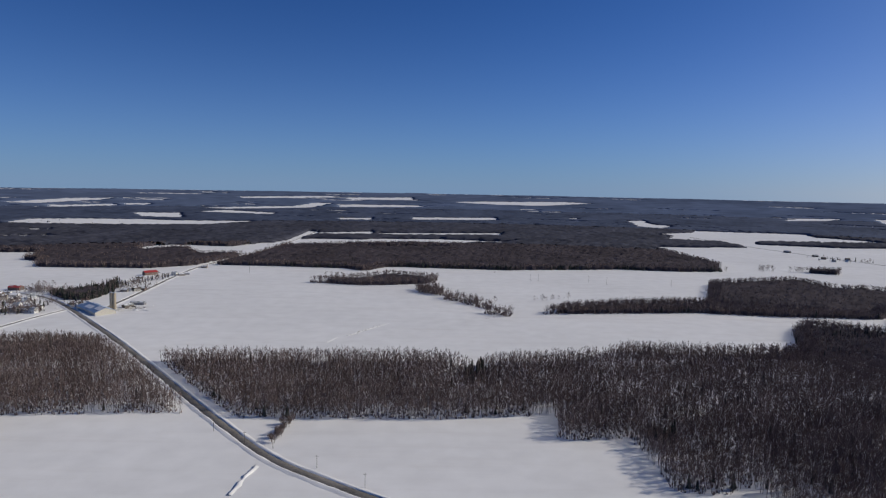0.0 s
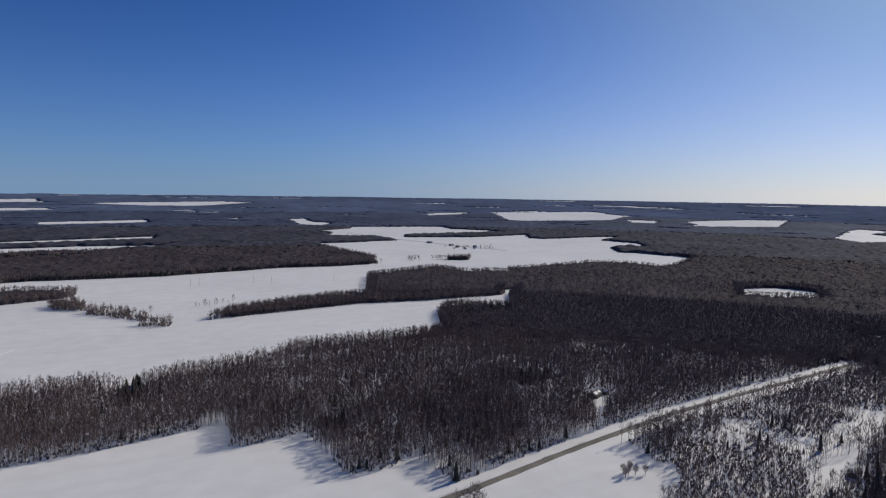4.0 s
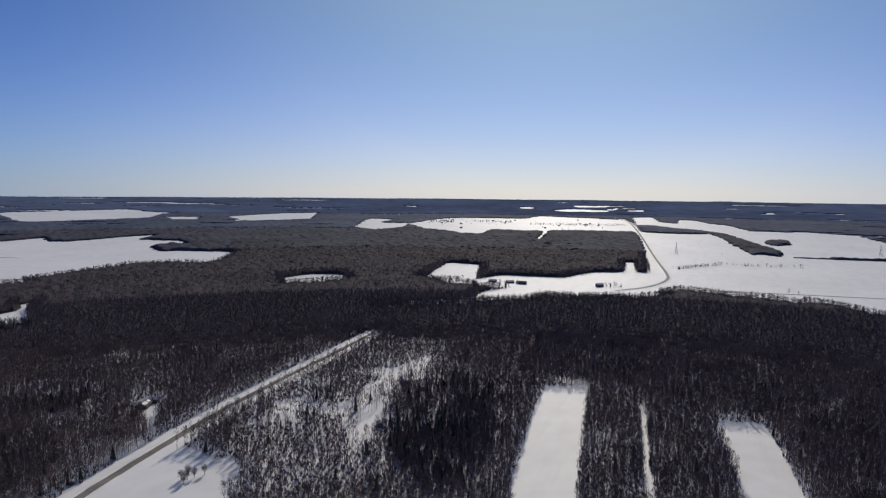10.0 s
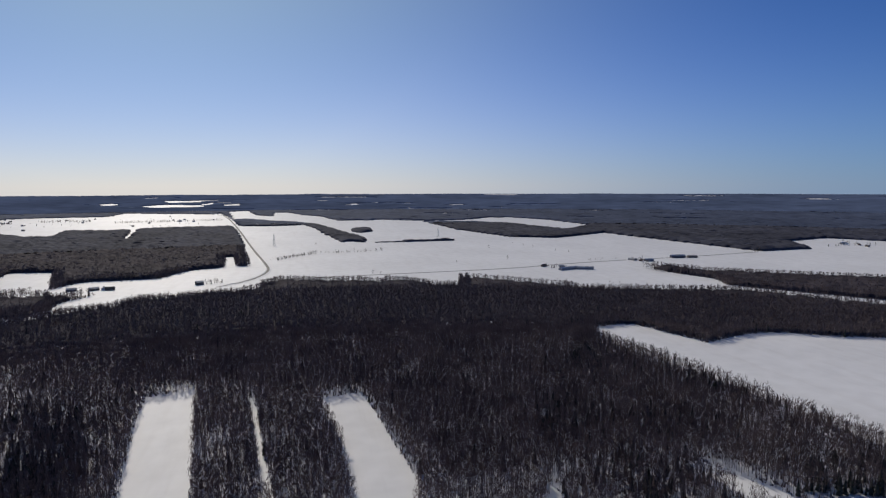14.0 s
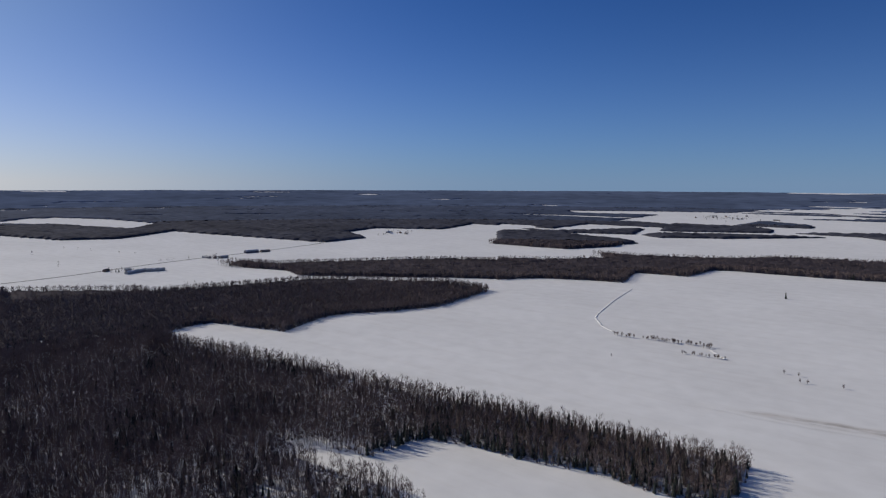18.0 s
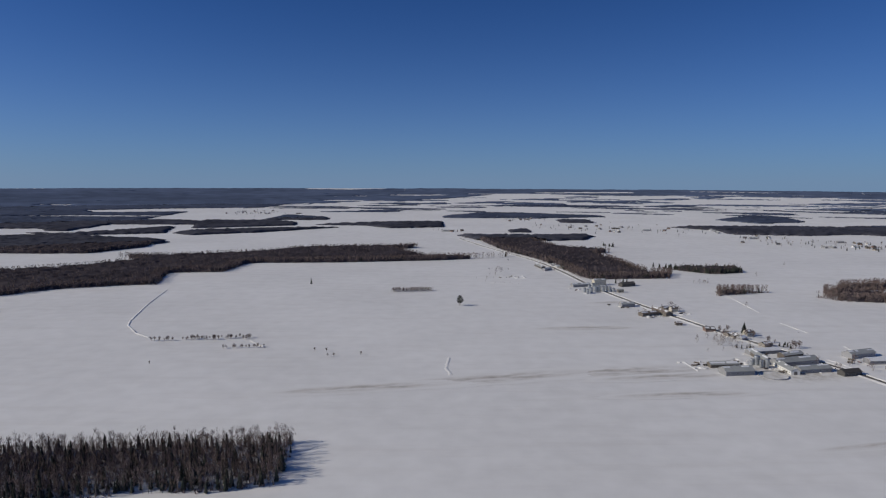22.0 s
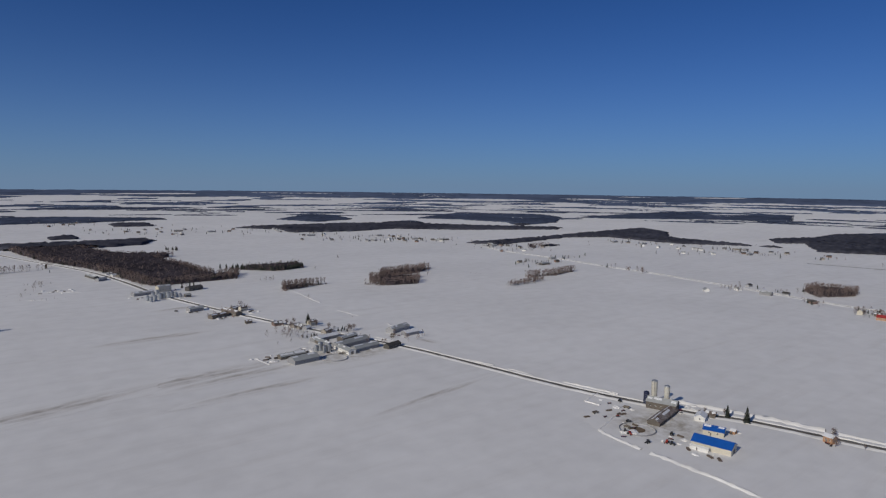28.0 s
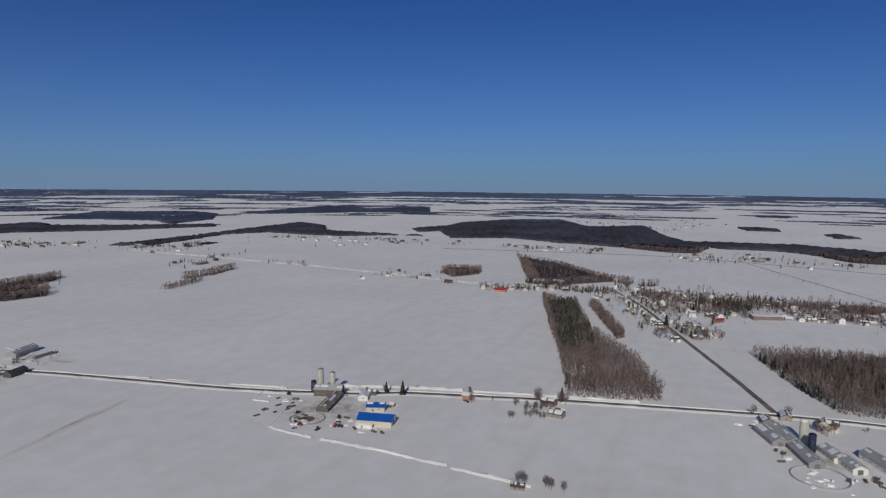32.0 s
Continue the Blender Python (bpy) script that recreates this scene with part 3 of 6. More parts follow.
for k in range(150):
    az, r = radians(strips.uniform(-45, 62) if k < 105 else strips.uniform(62, 150)), strips.uniform(2700, 4780)
    half, deep = strips.uniform(30, 190) * (r / 3500), strips.uniform(7, 20) * (r / 3500) ** 2
    out, dirt = (math.sin(az), math.cos(az)), (math.cos(az + 0.05), -math.sin(az + 0.05))
    cx, cy = r * out[0], r * out[1]
    field([(cx + dirt[0] * half * a + out[0] * deep * b, cy + dirt[1] * half * a + out[1] * deep * b) for a, b in ((-1, -0.2), (-0.5, -1), (0.6, -0.9), (1, 0.1), (0.4, 1), (-0.6, 0.7))])

# ---- roads, as centre lines and widths ----
ROADS = []


def road(pts, width):
    p = np.array(pts, float)
    for _ in range(2):
        a, b = p[:-1] * 0.75 + p[1:] * 0.25, p[:-1] * 0.25 + p[1:] * 0.75
        p = np.concatenate([p[:1], np.stack([a, b], 1).reshape(-1, 2), p[-1:]])
    line = [p[:1]]
    for a, b in zip(p[:-1], p[1:]):
        n = max(1, int(np.hypot(*(b - a)) / 25))
        line.append(a + (b - a) * (np.arange(1, n + 1) / n)[:, None])
    ROADS.append((np.concatenate(line), width))


road([(-732, 1029), (-684, 1021), (-629, 997), (-565, 942), (-473, 838), (-381, 734), (-290, 625), (-213, 530), (-157, 464), (-126, 428), (-101, 405), (-75, 387), (-52, 371), (-24, 354), (5, 340), (37, 329), (70, 322), (104, 318), (140, 317), (178, 319), (217, 325), (270, 336), (333, 347), (410, 359), (499, 367), (603, 371), (735, 380)], 7.4)
road([(-487, 909), (-500, 1047), (-525, 1243), (-535, 1420), (-504, 1558), (-493, 1663), (-480, 1968), (-470, 2343)], 6.5)
road([(-551, 771), (-546, 837), (-536, 896)], 6)
road([(3389, 339), (3265, 277), (2592, 175), (1978, 100), (1563, 48), (1458, 39), (1363, 54), (1294, 81), (1236, 126)], 7)
road([(1307, 32), (1334, -250), (1353, -484), (1384, -576), (1431, -755), (1457, -989), (1513, -1272)], 6)
road([(-85, -2035), (-156, -1760), (-237, -1503), (-266, -1318), (-282, -1105), (-315, -935), (-347, -808), (-369, -730), (-394, -662), (-418, -590), (-437, -473), (-447, -408), (-459, -353), (-473, -307), (-486, -264), (-502, -243), (-520, -172), (-539, -103), (-557, -12), (-573, 69), (-582, 152), (-574, 450), (-523, 670)], 7)
road([(-578, 66), (-676, 37), (-863, -24), (-1050, -83), (-1145, -128)], 6.5)
road([(-1290, -1413), (-1270, -1280), (-1258, -1075), (-1229, -937), (-1226, -828), (-1177, -570), (-1157, -488), (-1133, -378), (-1136, -264)], 6)
road([(-1721, -686), (-1777, -354), (-1803, -61), (-1746, 104), (-1633, 395)], 6)
road([(-1794, 92), (-1511, 182), (-1307, 255), (-1197, 293)], 6)
road([(913, 2372), (1008, 2036), (1078, 1829), (1151, 1628)], 4)


def near_road(pts, gap):
    """Which points lie within gap metres of a road's edge."""
    out = np.zeros(len(pts), bool)
    for line, width in ROADS:
        lo, hi = line.min(0) - 30, line.max(0) + 30
        idx = np.nonzero(((pts > lo) & (pts < hi)).all(1))[0]
        for k in range(0, len(idx), 4000):
            q = pts[idx[k:k + 4000]]
            d = np.full(len(q), 1e9)
            for a, b in zip(line[:-1], line[1:]):
                u = b - a
                t = np.clip(((q - a) @ u) / (u @ u), 0, 1)
                d = np.minimum(d, ((q - a - t[:, None] * u) ** 2).sum(1))
            out[idx[k:k + 4000]] |= d < (width / 2 + gap) ** 2
    return out


def plan_at(pts):
    """For each point: the index of its wood in the plan, or -1 in the open."""
    who = np.full(len(pts), -1)
    for i, (poly, is_wood, _, _) in enumerate(PLAN):
        who[inside(poly, pts)] = i if is_wood else -1
    w = np.nonzero(who >= 0)[0]
    who[w[near_road(pts[w], 10.0)]] = -1
    return who


# ---- trees of the woods ----
rng = np.random.default_rng(7)


def bare_tree(branches, h=16.0, seed=0, reach=2.4, wide=0.06, stem=0.16, low=0.4):
    """Vertices, triangles and material numbers of a leafless tree: a tapered trunk under a haze of thin limbs and twigs."""
    g = np.random.default_rng(seed)
    v, f, m = [], [], []
    lean = g.normal(0, 0.4, 2)
    for k in range(3):
        a = k * 2.094
        v.append((stem * math.cos(a), stem * math.sin(a), -0.5))
    v.append((lean[0], lean[1], h * 0.92))
    f += [(0, 1, 3), (1, 2, 3), (2, 0, 3)]
    m += [0, 0, 0]
    top = h * g.uniform(0.93, 1.04)
    for b in range(branches):
        q = g.uniform(0, 1) ** 0.8
        z0 = h * low + (top - h * low) * q * 0.9
        turn = g.uniform(0, 6.283)
        girth = reach * math.sqrt(max(0.05, 1 - (2 * q - 0.9) ** 2 * 0.75))
        out = girth * math.sqrt(g.uniform(0.08, 1.0))
        length = h * g.uniform(0.1, 0.26)
        slope = g.uniform(0.75, 1.5)
        base = np.array((lean[0], lean[1], 0)) * z0 / h
        tip = base + np.array((math.cos(turn) * out, math.sin(turn) * out, min(z0 + length * 0.5, top)))
        way = np.array((math.cos(turn + g.normal(0, 0.5)) * math.cos(slope), math.sin(turn + g.normal(0, 0.5)) * math.cos(slope), math.sin(slope)))
        foot = tip - way * length
        side = np.cross(way, g.normal(0, 1, 3))
        side *= wide * g.uniform(0.6, 1.4) / max(np.linalg.norm(side), 1e-6)
        i = len(v)
        v += [tuple(foot + side), tuple(foot - side), tuple(tip)]
        f.append((i, i + 1, i + 2))
        m.append(1)
    return np.array(v), np.array(f), np.array(m)


def fir_tree(h=14.0, seed=0, sides=6, tiers=4):
    g = np.random.default_rng(seed)
    v, f = [], []
    for k in range(tiers):
        z0, z1 = h * (0.08 + 0.92 * k / tiers * 0.9), h * min(1.0, 0.08 + 0.92 * (k + 1.7) / tiers)
        r = h * 0.2 * (1 - k / tiers * 0.85)
        i = len(v)
        for s in range(sides):
            a = (s + 0.5 * (k % 2)) * 6.283 / sides
            q = r * g.uniform(0.65, 1.15)
            v.append((q * math.cos(a), q * math.sin(a), z0 + g.uniform(-0.5, 0.5)))
        v.append((0, 0, z1))
        f += [(i + s, i + (s + 1) % sides, i + sides) for s in range(sides)]
    return np.array(v), np.array(f), np.full(len(f), 2)


def scatter(name, pts, templates, scale, label, z=None):
    """One mesh of many trees at pts (n, 2)."""
    if not len(pts):
        return None
    pick = rng.integers(0, len(templates), len(pts))
    turn = rng.uniform(0, 6.283, len(pts))
    z = rise(np.hypot(pts[:, 0], pts[:, 1])) if z is None else z
    vs, fs, ms, base = [], [], [], 0
    for k, (v, f, m) in enumerate(templates):
        sel = pick == k
        n = sel.sum()
        if not n:
            continue
        c, s, q = np.cos(turn[sel])[:, None], np.sin(turn[sel])[:, None], scale[sel][:, None]
        x = (v[None, :, 0] * c - v[None, :, 1] * s) * q + pts[sel, 0][:, None]
        y = (v[None, :, 0] * s + v[None, :, 1] * c) * q + pts[sel, 1][:, None]
        w = v[None, :, 2] * q + z[sel][:, None]
        vs.append(np.stack([x, y, w], -1).reshape(-1, 3))
        fs.append((f[None] + (np.arange(n) * len(v))[:, None, None] + base).reshape(-1, 3))
        ms.append(np.tile(m, n))
        base += n * len(v)
    ob = mesh_of(name, np.concatenate(vs), np.concatenate(fs), [BARK, TWIG, NEEDLE], np.concatenate(ms))
    return tagged(ob, label, "woodland", kind="stuff")


def jitter_grid(r0, r1, step):
    n = int(2 * r1 / step)
    i = np.arange(n) * step - r1
    x, y = np.meshgrid(i, i)
    p = np.stack([x.ravel(), y.ravel()], -1) + rng.uniform(-0.48, 0.48, (n * n, 2)) * step
    r = np.hypot(p[:, 0], p[:, 1])
    return p[(r >= r0) & (r < r1)]


NEAR = [bare_tree(28, 16.0, s, 2.8, 0.125, 0.17, 0.36) for s in range(10)]
NEXT = [bare_tree(20, 16.0, 60 + s, 2.9, 0.18, 0.17, 0.34) for s in range(8)]
MID = [bare_tree(11, 15.5, 20 + s, 3.2, 0.34, 0.2, 0.25) for s in range(6)]
FAR_MODELS = [bare_tree(8, 15.0, 40 + s, 3.6, 0.45, 0.2, 0.2) for s in range(6)]
FIRS = [fir_tree(14, s) for s in range(4)]
FIRS_MID = [fir_tree(14, s, 5, 2) for s in range(4)]
CON = np.array([c for _, _, c, _ in PLAN])
THIN = np.array([c for _, _, _, c in PLAN])
# denser, darker stretches of the woods, with evergreens among the bare trees
THICKET = (
    ([(345, 125), (430, 125), (560, 165), (590, 222), (516, 236), (411, 203), (361, 159)], 0.22),
    ([(600, 150), (850, 190), (960, -109), (900, -400), (670, -355), (500, -380), (384, -262), (375, -100), (560, -75), (610, 60)], 0.04),
    ([(395, 553), (300, 400), (263, 361), (220, 400), (240, 500)], 0.06),
    ([(90, -445), (320, -430), (320, -335), (90, -360)], 0.32),
)


def thick(p):
    out = np.zeros(len(p))
    for poly, share in THICKET:
        out[inside(poly, p)] = share
    return out


for r0, r1, step, bare, firs in ((345, 560, 3.3, NEAR, FIRS), (560, 800, 3.7, NEXT, FIRS), (800, 1150, 5.0, MID, FIRS), (1150, 1500, 6.0, FAR_MODELS, FIRS_MID), (1500, 2000, 8.5, FAR_MODELS, FIRS_MID)):
    p = jitter_grid(r0, r1, step)
    who = plan_at(p)
    p, who = p[who >= 0], who[who >= 0]
    gap = np.array([noise.noise(Vector((x * 0.045, y * 0.045, 9))) + 0.5 * noise.noise(Vector((x * 0.012, y * 0.012, 5))) for x, y in p]) if r1 < 820 else np.zeros(len(p))
    dark = thick(p)
    ok = rng.uniform(0, 1, len(p)) < THIN[who] * np.where(dark > 0, 1.0, np.interp(gap, [0.4, 0.6], [1.0, 0.2]))
    p, who, dark = p[ok], who[ok], dark[ok]
    if r0 > 700:
        deep = np.ones(len(p), bool)
        for shift in ((22, 0), (-22, 0), (0, 22), (0, -22)):
            deep &= plan_at(p + np.array(shift)) >= 0
        edge = np.nonzero(~deep)[0]
        edge = np.concatenate([edge, edge[::2]])
        beside = p[edge] + rng.uniform(-2.6, 2.6, (len(edge), 2))
        ok = ~deep | (rng.uniform(0, 1, len(p)) < (0.18 if r0 > 1000 else 0.85))
        p, who, dark = np.concatenate([p[ok], beside]), np.concatenate([who[ok], who[edge]]), np.concatenate([dark[ok], dark[edge]])
    patch = np.array([noise.noise(Vector((x * 0.012, y * 0.012, 3))) for x, y in p])
    con = rng.uniform(0, 1, len(p)) < np.maximum(dark, np.where(CON[who] > 0.5, CON[who], CON[who] * np.clip(1 + 4 * patch, 0.05, 4)))
    size = rng.uniform(0.8, 1.12, len(p)) if r1 < 820 else rng.uniform(0.9, 1.08, len(p))
    for i in np.unique(who):
        a = (who == i) & ~con
        scatter("bare_woodland", p[a], bare, size[a], "leafless grey-brown hardwood trees standing in snow")
        a = (who == i) & con
        scatter("conifers", p[a], firs, size[a] * rng.uniform(0.5, 0.9, a.sum()), "dark green conifers mixed into the bare woods")

p = jitter_grid(345, 830, 4.6)
p = p[(thick(p) > 0) & (plan_at(p) >= 0)]
scatter("young_woodland", p, NEXT, rng.uniform(0.45, 0.75, len(p)), "dense young leafless trees filling the old woods")

# ---- brush under the near trees ----
def shrub(seed):
    g = np.random.default_rng(seed)
    v, f = [], []
    for b in range(5):
        a, q = g.uniform(0, 6.283), g.uniform(0.3, 2.4)
        foot = np.array((math.cos(a) * q * 0.5, math.sin(a) * q * 0.5, 0))
        tip = np.array((math.cos(a) * q, math.sin(a) * q, g.uniform(1.2, 3.6)))
        side = np.cross(tip - foot, g.normal(0, 1, 3))
        side *= 0.4 / np.linalg.norm(side)
        v += [tuple(foot + side), tuple(foot - side), tuple(tip)]
        f.append((3 * b, 3 * b + 1, 3 * b + 2))
    return np.array(v), np.array(f), np.ones(5, int)


p = jitter_grid(345, 880, 3.9)
who = plan_at(p)
clump = np.array([noise.noise(Vector((x * 0.02, y * 0.02, 1))) for x, y in p])
ok = (who >= 0) & (THIN[who] > 0.3) & (clump > -0.3)
scatter("brush", p[ok], [shrub(s) for s in range(5)], rng.uniform(0.6, 1.3, ok.sum()), "low brown brush and saplings under bare trees")

p = jitter_grid(780, 1450, 5.2)
p = p[plan_at(p) >= 0]
deep = np.ones(len(p), bool)
for shift in ((26, 0), (-26, 0), (0, 26), (0, -26)):
    deep &= plan_at(p + np.array(shift)) >= 0
p = p[~deep]
scatter("brush", p, [shrub(s) for s in range(5)], rng.uniform(1.0, 2.0, len(p)), "brown brush along the rims of small woods")

# ---- canopy of the woods further off ----


def canopy(name, r0, r1, step, low, high, mat):
    """Closed, uneven top and ragged sides of far woods, as one mesh of square cells."""
    n = int(2 * r1 / step)
    i = (np.arange(n + 1) - n / 2) * step
    cx, cy = np.meshgrid((i[:-1] + i[1:]) / 2, (i[:-1] + i[1:]) / 2, indexing="ij")
    cen = np.stack([cx.ravel(), cy.ravel()], -1)
    r = np.hypot(cen[:, 0], cen[:, 1])
    ok = (r >= r0) & (r < r1)
    mask = np.zeros(len(cen), bool)
    wide_ring = (r >= r0 - 2 * step) & (r < r1 + 2 * step)
    woods = np.zeros(len(cen), bool)
    who = plan_at(cen[wide_ring])
    woods[wide_ring] = (who >= 0) & (THIN[who] > 0.75)
    grid = woods.reshape(n, n)
    inner = grid.copy()
    if r1 <= 2000:
        near = sum(np.roll(grid, (a, b), (0, 1)).astype(np.int16) for a in range(-3, 4) for b in range(-3, 4))
        inner = grid & (near >= 32)
    mask[ok] = inner.ravel()[ok] & (rng.uniform(0, 1, ok.sum()) < np.interp(r[ok], [780, 900], [0.0, 1.0]))
    mask, woods = mask.reshape(n, n), woods.reshape(n, n)
    X, Y = np.meshgrid(i, i, indexing="ij")
    X = X + rng.uniform(-0.38, 0.38, X.shape) * step
    Y = Y + rng.uniform(-0.38, 0.38, X.shape) * step
    R = np.hypot(X, Y)
    Z0 = rise(R)
    Z1 = Z0 + rng.uniform(low, high, X.shape) * np.interp(R, [780, 1150, 1600, 2000, 3500], [0.3, 0.6, 0.9, 1, 0.3])
    full = np.pad(woods.astype(float), 2, mode="edge")
    share = sum(full[a:a + n + 1, b:b + n + 1] for a in range(4) for b in range(4)) / 16
    Z1 = Z0 + (Z1 - Z0) * np.interp(share, [0.2, 0.5, 0.9], [0.25, 0.55, 1.0])
    m2 = n + 1
    top = np.stack([X, Y, Z1], -1).reshape(-1, 3)
    bot = np.stack([X, Y, Z0 - 1], -1).reshape(-1, 3)
    a, b = np.nonzero(mask)
    c00, c10, c11, c01 = a * m2 + b, (a + 1) * m2 + b, (a + 1) * m2 + b + 1, a * m2 + b + 1
    faces = [np.stack([c00, c10, c11], -1), np.stack([c00, c11, c01], -1)]
    pad = np.pad(mask if r1 <= 2000 else woods, 1)
    off = len(top)
    for da, db, u, w in ((-1, 0, c01, c00), (1, 0, c10, c11), (0, -1, c00, c10), (0, 1, c11, c01)):
        e = ~pad[a + 1 + da, b + 1 + db]
        faces.append(np.stack([w[e], u[e], u[e] + off], -1))
        faces.append(np.stack([w[e], u[e] + off, w[e] + off], -1))
    f = np.concatenate(faces)
    used, inv = np.unique(f, return_inverse=True)
    ob = mesh_of(name, np.concatenate([top, bot])[used], inv.reshape(f.shape), [mat], smooth=True)
    return tagged(ob, "distant dark brown leafless forest between snowy fields, coloured haze-blue farther off", "woodland", kind="stuff")


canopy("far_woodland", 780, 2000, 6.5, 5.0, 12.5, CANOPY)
# from here outward each ring is painted hazier and bluer
canopy("far_woodland", 2000, 2800, 11.0, 5.0, 13.0, HAZEDCANOPY)
canopy("far_woodland", 2800, 3600, 15.0, 6.0, 13.0, BLUEHAZECANOPY)
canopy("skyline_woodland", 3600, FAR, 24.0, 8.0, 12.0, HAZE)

# ---- road surfaces and ploughed banks ----
def ribbon(name, line, profile, mat, label, category, wobble=0.0):
    """A band swept along a line: profile as (offset, height) pairs across it."""
    d = np.gradient(line, axis=0)
    d /= np.maximum(np.hypot(d[:, 0], d[:, 1])[:, None], 1e-6)
    side = np.stack([d[:, 1], -d[:, 0]], -1)
    vs = []
    for o, h in profile:
        oo = o + rng.normal(0, wobble, len(line)) * (0.6 if h > 0.2 else 1.0)
        q = line + side * oo[:, None]
        hh = h * (1 + rng.normal(0, min(wobble * 0.5, 0.4), len(line))) if h > 0.3 and wobble else np.full(len(line), h)
        vs.append(np.concatenate([q, (rise(np.hypot(q[:, 0], q[:, 1])) + hh)[:, None]], 1))
    v = np.concatenate(vs)
    n = len(line)
    f = [(k * n + i, (k + 1) * n + i, (k + 1) * n + i + 1, k * n + i + 1) for k in range(len(profile) - 1) for i in range(n - 1)]
    ob = mesh_of(name, v, np.array(f), [mat], smooth=True)
    return tagged(ob, label, category, kind="structure")


def finer(line, step):
    out = [line[:1]]
    for a, b in zip(line[:-1], line[1:]):
        n = max(1, int(np.hypot(*(b - a)) / step))
        out.append(a + (b - a) * (np.arange(1, n + 1) / n)[:, None])
    return np.concatenate(out)


for line, width in ROADS:
    w = width * 0.41
    near = np.hypot(line[:, 0], line[:, 1]).min() < 1300
    ribbon("road", line, [(-w - 0.5, -0.2), (-w, 0.3), (0, 0.4), (w, 0.3), (w + 0.5, -0.2)], ASPHALT, "cleared grey asphalt country road with salt and snow traces", "road")
    if near:
        fine = finer(line, 6)
        for s in (-1, 1):
            ribbon("snowbank", fine, [(s * (w + 0.1), 0.2), (s * (w + 1.0), 0.9), (s * (w + 2.0), 1.0), (s * (w + 4.5), -0.1)][::s], SNOW, "ploughed ridge of snow along the road", "snowbank", 0.35)

# ---- things: materials ----
PALETTE = {
    "white": material("white_siding", (0.74, 0.73, 0.70), 0.6, 2.0, 0.08, per_object=0.06),
    "cream": material("cream_siding", (0.58, 0.54, 0.45), 0.7, 2.0, 0.1, per_object=0.08),
    "tan": material("tan_siding", (0.30, 0.27, 0.235), 0.7, 2.0, 0.12, per_object=0.1),
    "orange": material("orange_boards", (0.42, 0.24, 0.14), 0.7, 2.0, 0.15),
    "brick": material("brick_wall", (0.21, 0.145, 0.12), 0.85, 6.0, 0.25, 0.2, per_object=0.1),
    "grey": material("grey_siding", (0.30, 0.30, 0.31), 0.7, 2.0, 0.12, per_object=0.15),
    "dark": material("dark_boards", (0.09, 0.085, 0.08), 0.8, 2.0, 0.2, per_object=0.15),
    "wood": material("weathered_boards", (0.155, 0.135, 0.115), 0.9, 3.0, 0.25, per_object=0.15),
    "steel": material("galvanised_steel", (0.42, 0.44, 0.46), 0.42, 1.0, 0.1, metal=0.6, big=0.2),
    "greyroof": material("grey_sheet_roof", (0.35, 0.36, 0.355), 0.5, 0.8, 0.12, big=0.15, per_object=0.12),
    "blue": material("blue_sheet_roof", (0.012, 0.10, 0.42), 0.4, 1.0, 0.1, big=0.2),
    "red": material("red_sheet_roof", (0.40, 0.045, 0.04), 0.5, 1.0, 0.12, big=0.2, per_object=0.1),
    "rust": material("rusty_sheet_roof", (0.20, 0.12, 0.085), 0.7, 0.6, 0.35, big=0.3, second=(0.30, 0.28, 0.26)),
    "shingle": material("dark_shingles", (0.075, 0.07, 0.068), 0.9, 4.0, 0.25, per_object=0.25),
    "brownshingle": material("brown_shingles", (0.12, 0.095, 0.08), 0.9, 4.0, 0.25, per_object=0.2),
    "snowroof": material("snowy_roof", (0.78, 0.79, 0.81), 0.6, 0.8, 0.06, 0.2),
    "concrete": material("silo_concrete", (0.52, 0.50, 0.44), 0.8, 0.5, 0.12, big=0.2),
    "beigestave": material("beige_stave_concrete", (0.40, 0.33, 0.24), 0.8, 0.5, 0.12, big=0.2),
    "paleblue": material("pale_blue_sheet_roof", (0.20, 0.30, 0.46), 0.45, 0.6, 0.12, big=0.2),
    "navy": material("navy_enamel", (0.02, 0.025, 0.06), 0.35, 1.0, 0.1),
    "glass": material("window_glass", (0.03, 0.035, 0.045), 0.15, 1.0, 0.1),
    "door": material("door_paint", (0.16, 0.15, 0.15), 0.6, 2.0, 0.2, per_object=0.3),
    "machine_red": material("red_machine_paint", (0.30, 0.035, 0.025), 0.5, 2.0, 0.2),
    "machine_dark": material("dark_machine_paint", (0.035, 0.035, 0.04), 0.5, 2.0, 0.2),
    "rubber": material("tyre_rubber", (0.02, 0.02, 0.02), 0.9, 3.0, 0.2),
    "slurry": material("frozen_slurry", (0.18, 0.13, 0.08), 0.8, 0.3, 0.3, 0.2),
    "pole": material("pole_wood", (0.14, 0.11, 0.09), 0.9, 3.0, 0.2),
    "hay": material("hay_bales", (0.45, 0.34, 0.16), 0.95, 3.0, 0.2),
}


def part(name, bm, mat, parent, label=""):
    """Links a bmesh as one mesh object under a thing or a part."""
    me = bpy.data.meshes.new(name)
    bm.to_mesh(me)
    bm.free()
    for m in (mat if isinstance(mat, (list, tuple)) else [mat]):
        me.materials.append(PALETTE.get(m, m) if isinstance(m, str) else m)
    ob = new(name, me)
    ob.parent = parent
    return tagged(ob, label)


def box(x0, y0, z0, x1, y1, z1, bm=None):
    bm = bm or bmesh.new()
    m = Matrix.Translation(((x0 + x1) / 2, (y0 + y1) / 2, (z0 + z1) / 2)) @ Matrix.Diagonal((x1 - x0, y1 - y0, z1 - z0, 1))
    bmesh.ops.create_cube(bm, size=1, matrix=m)
    return bm


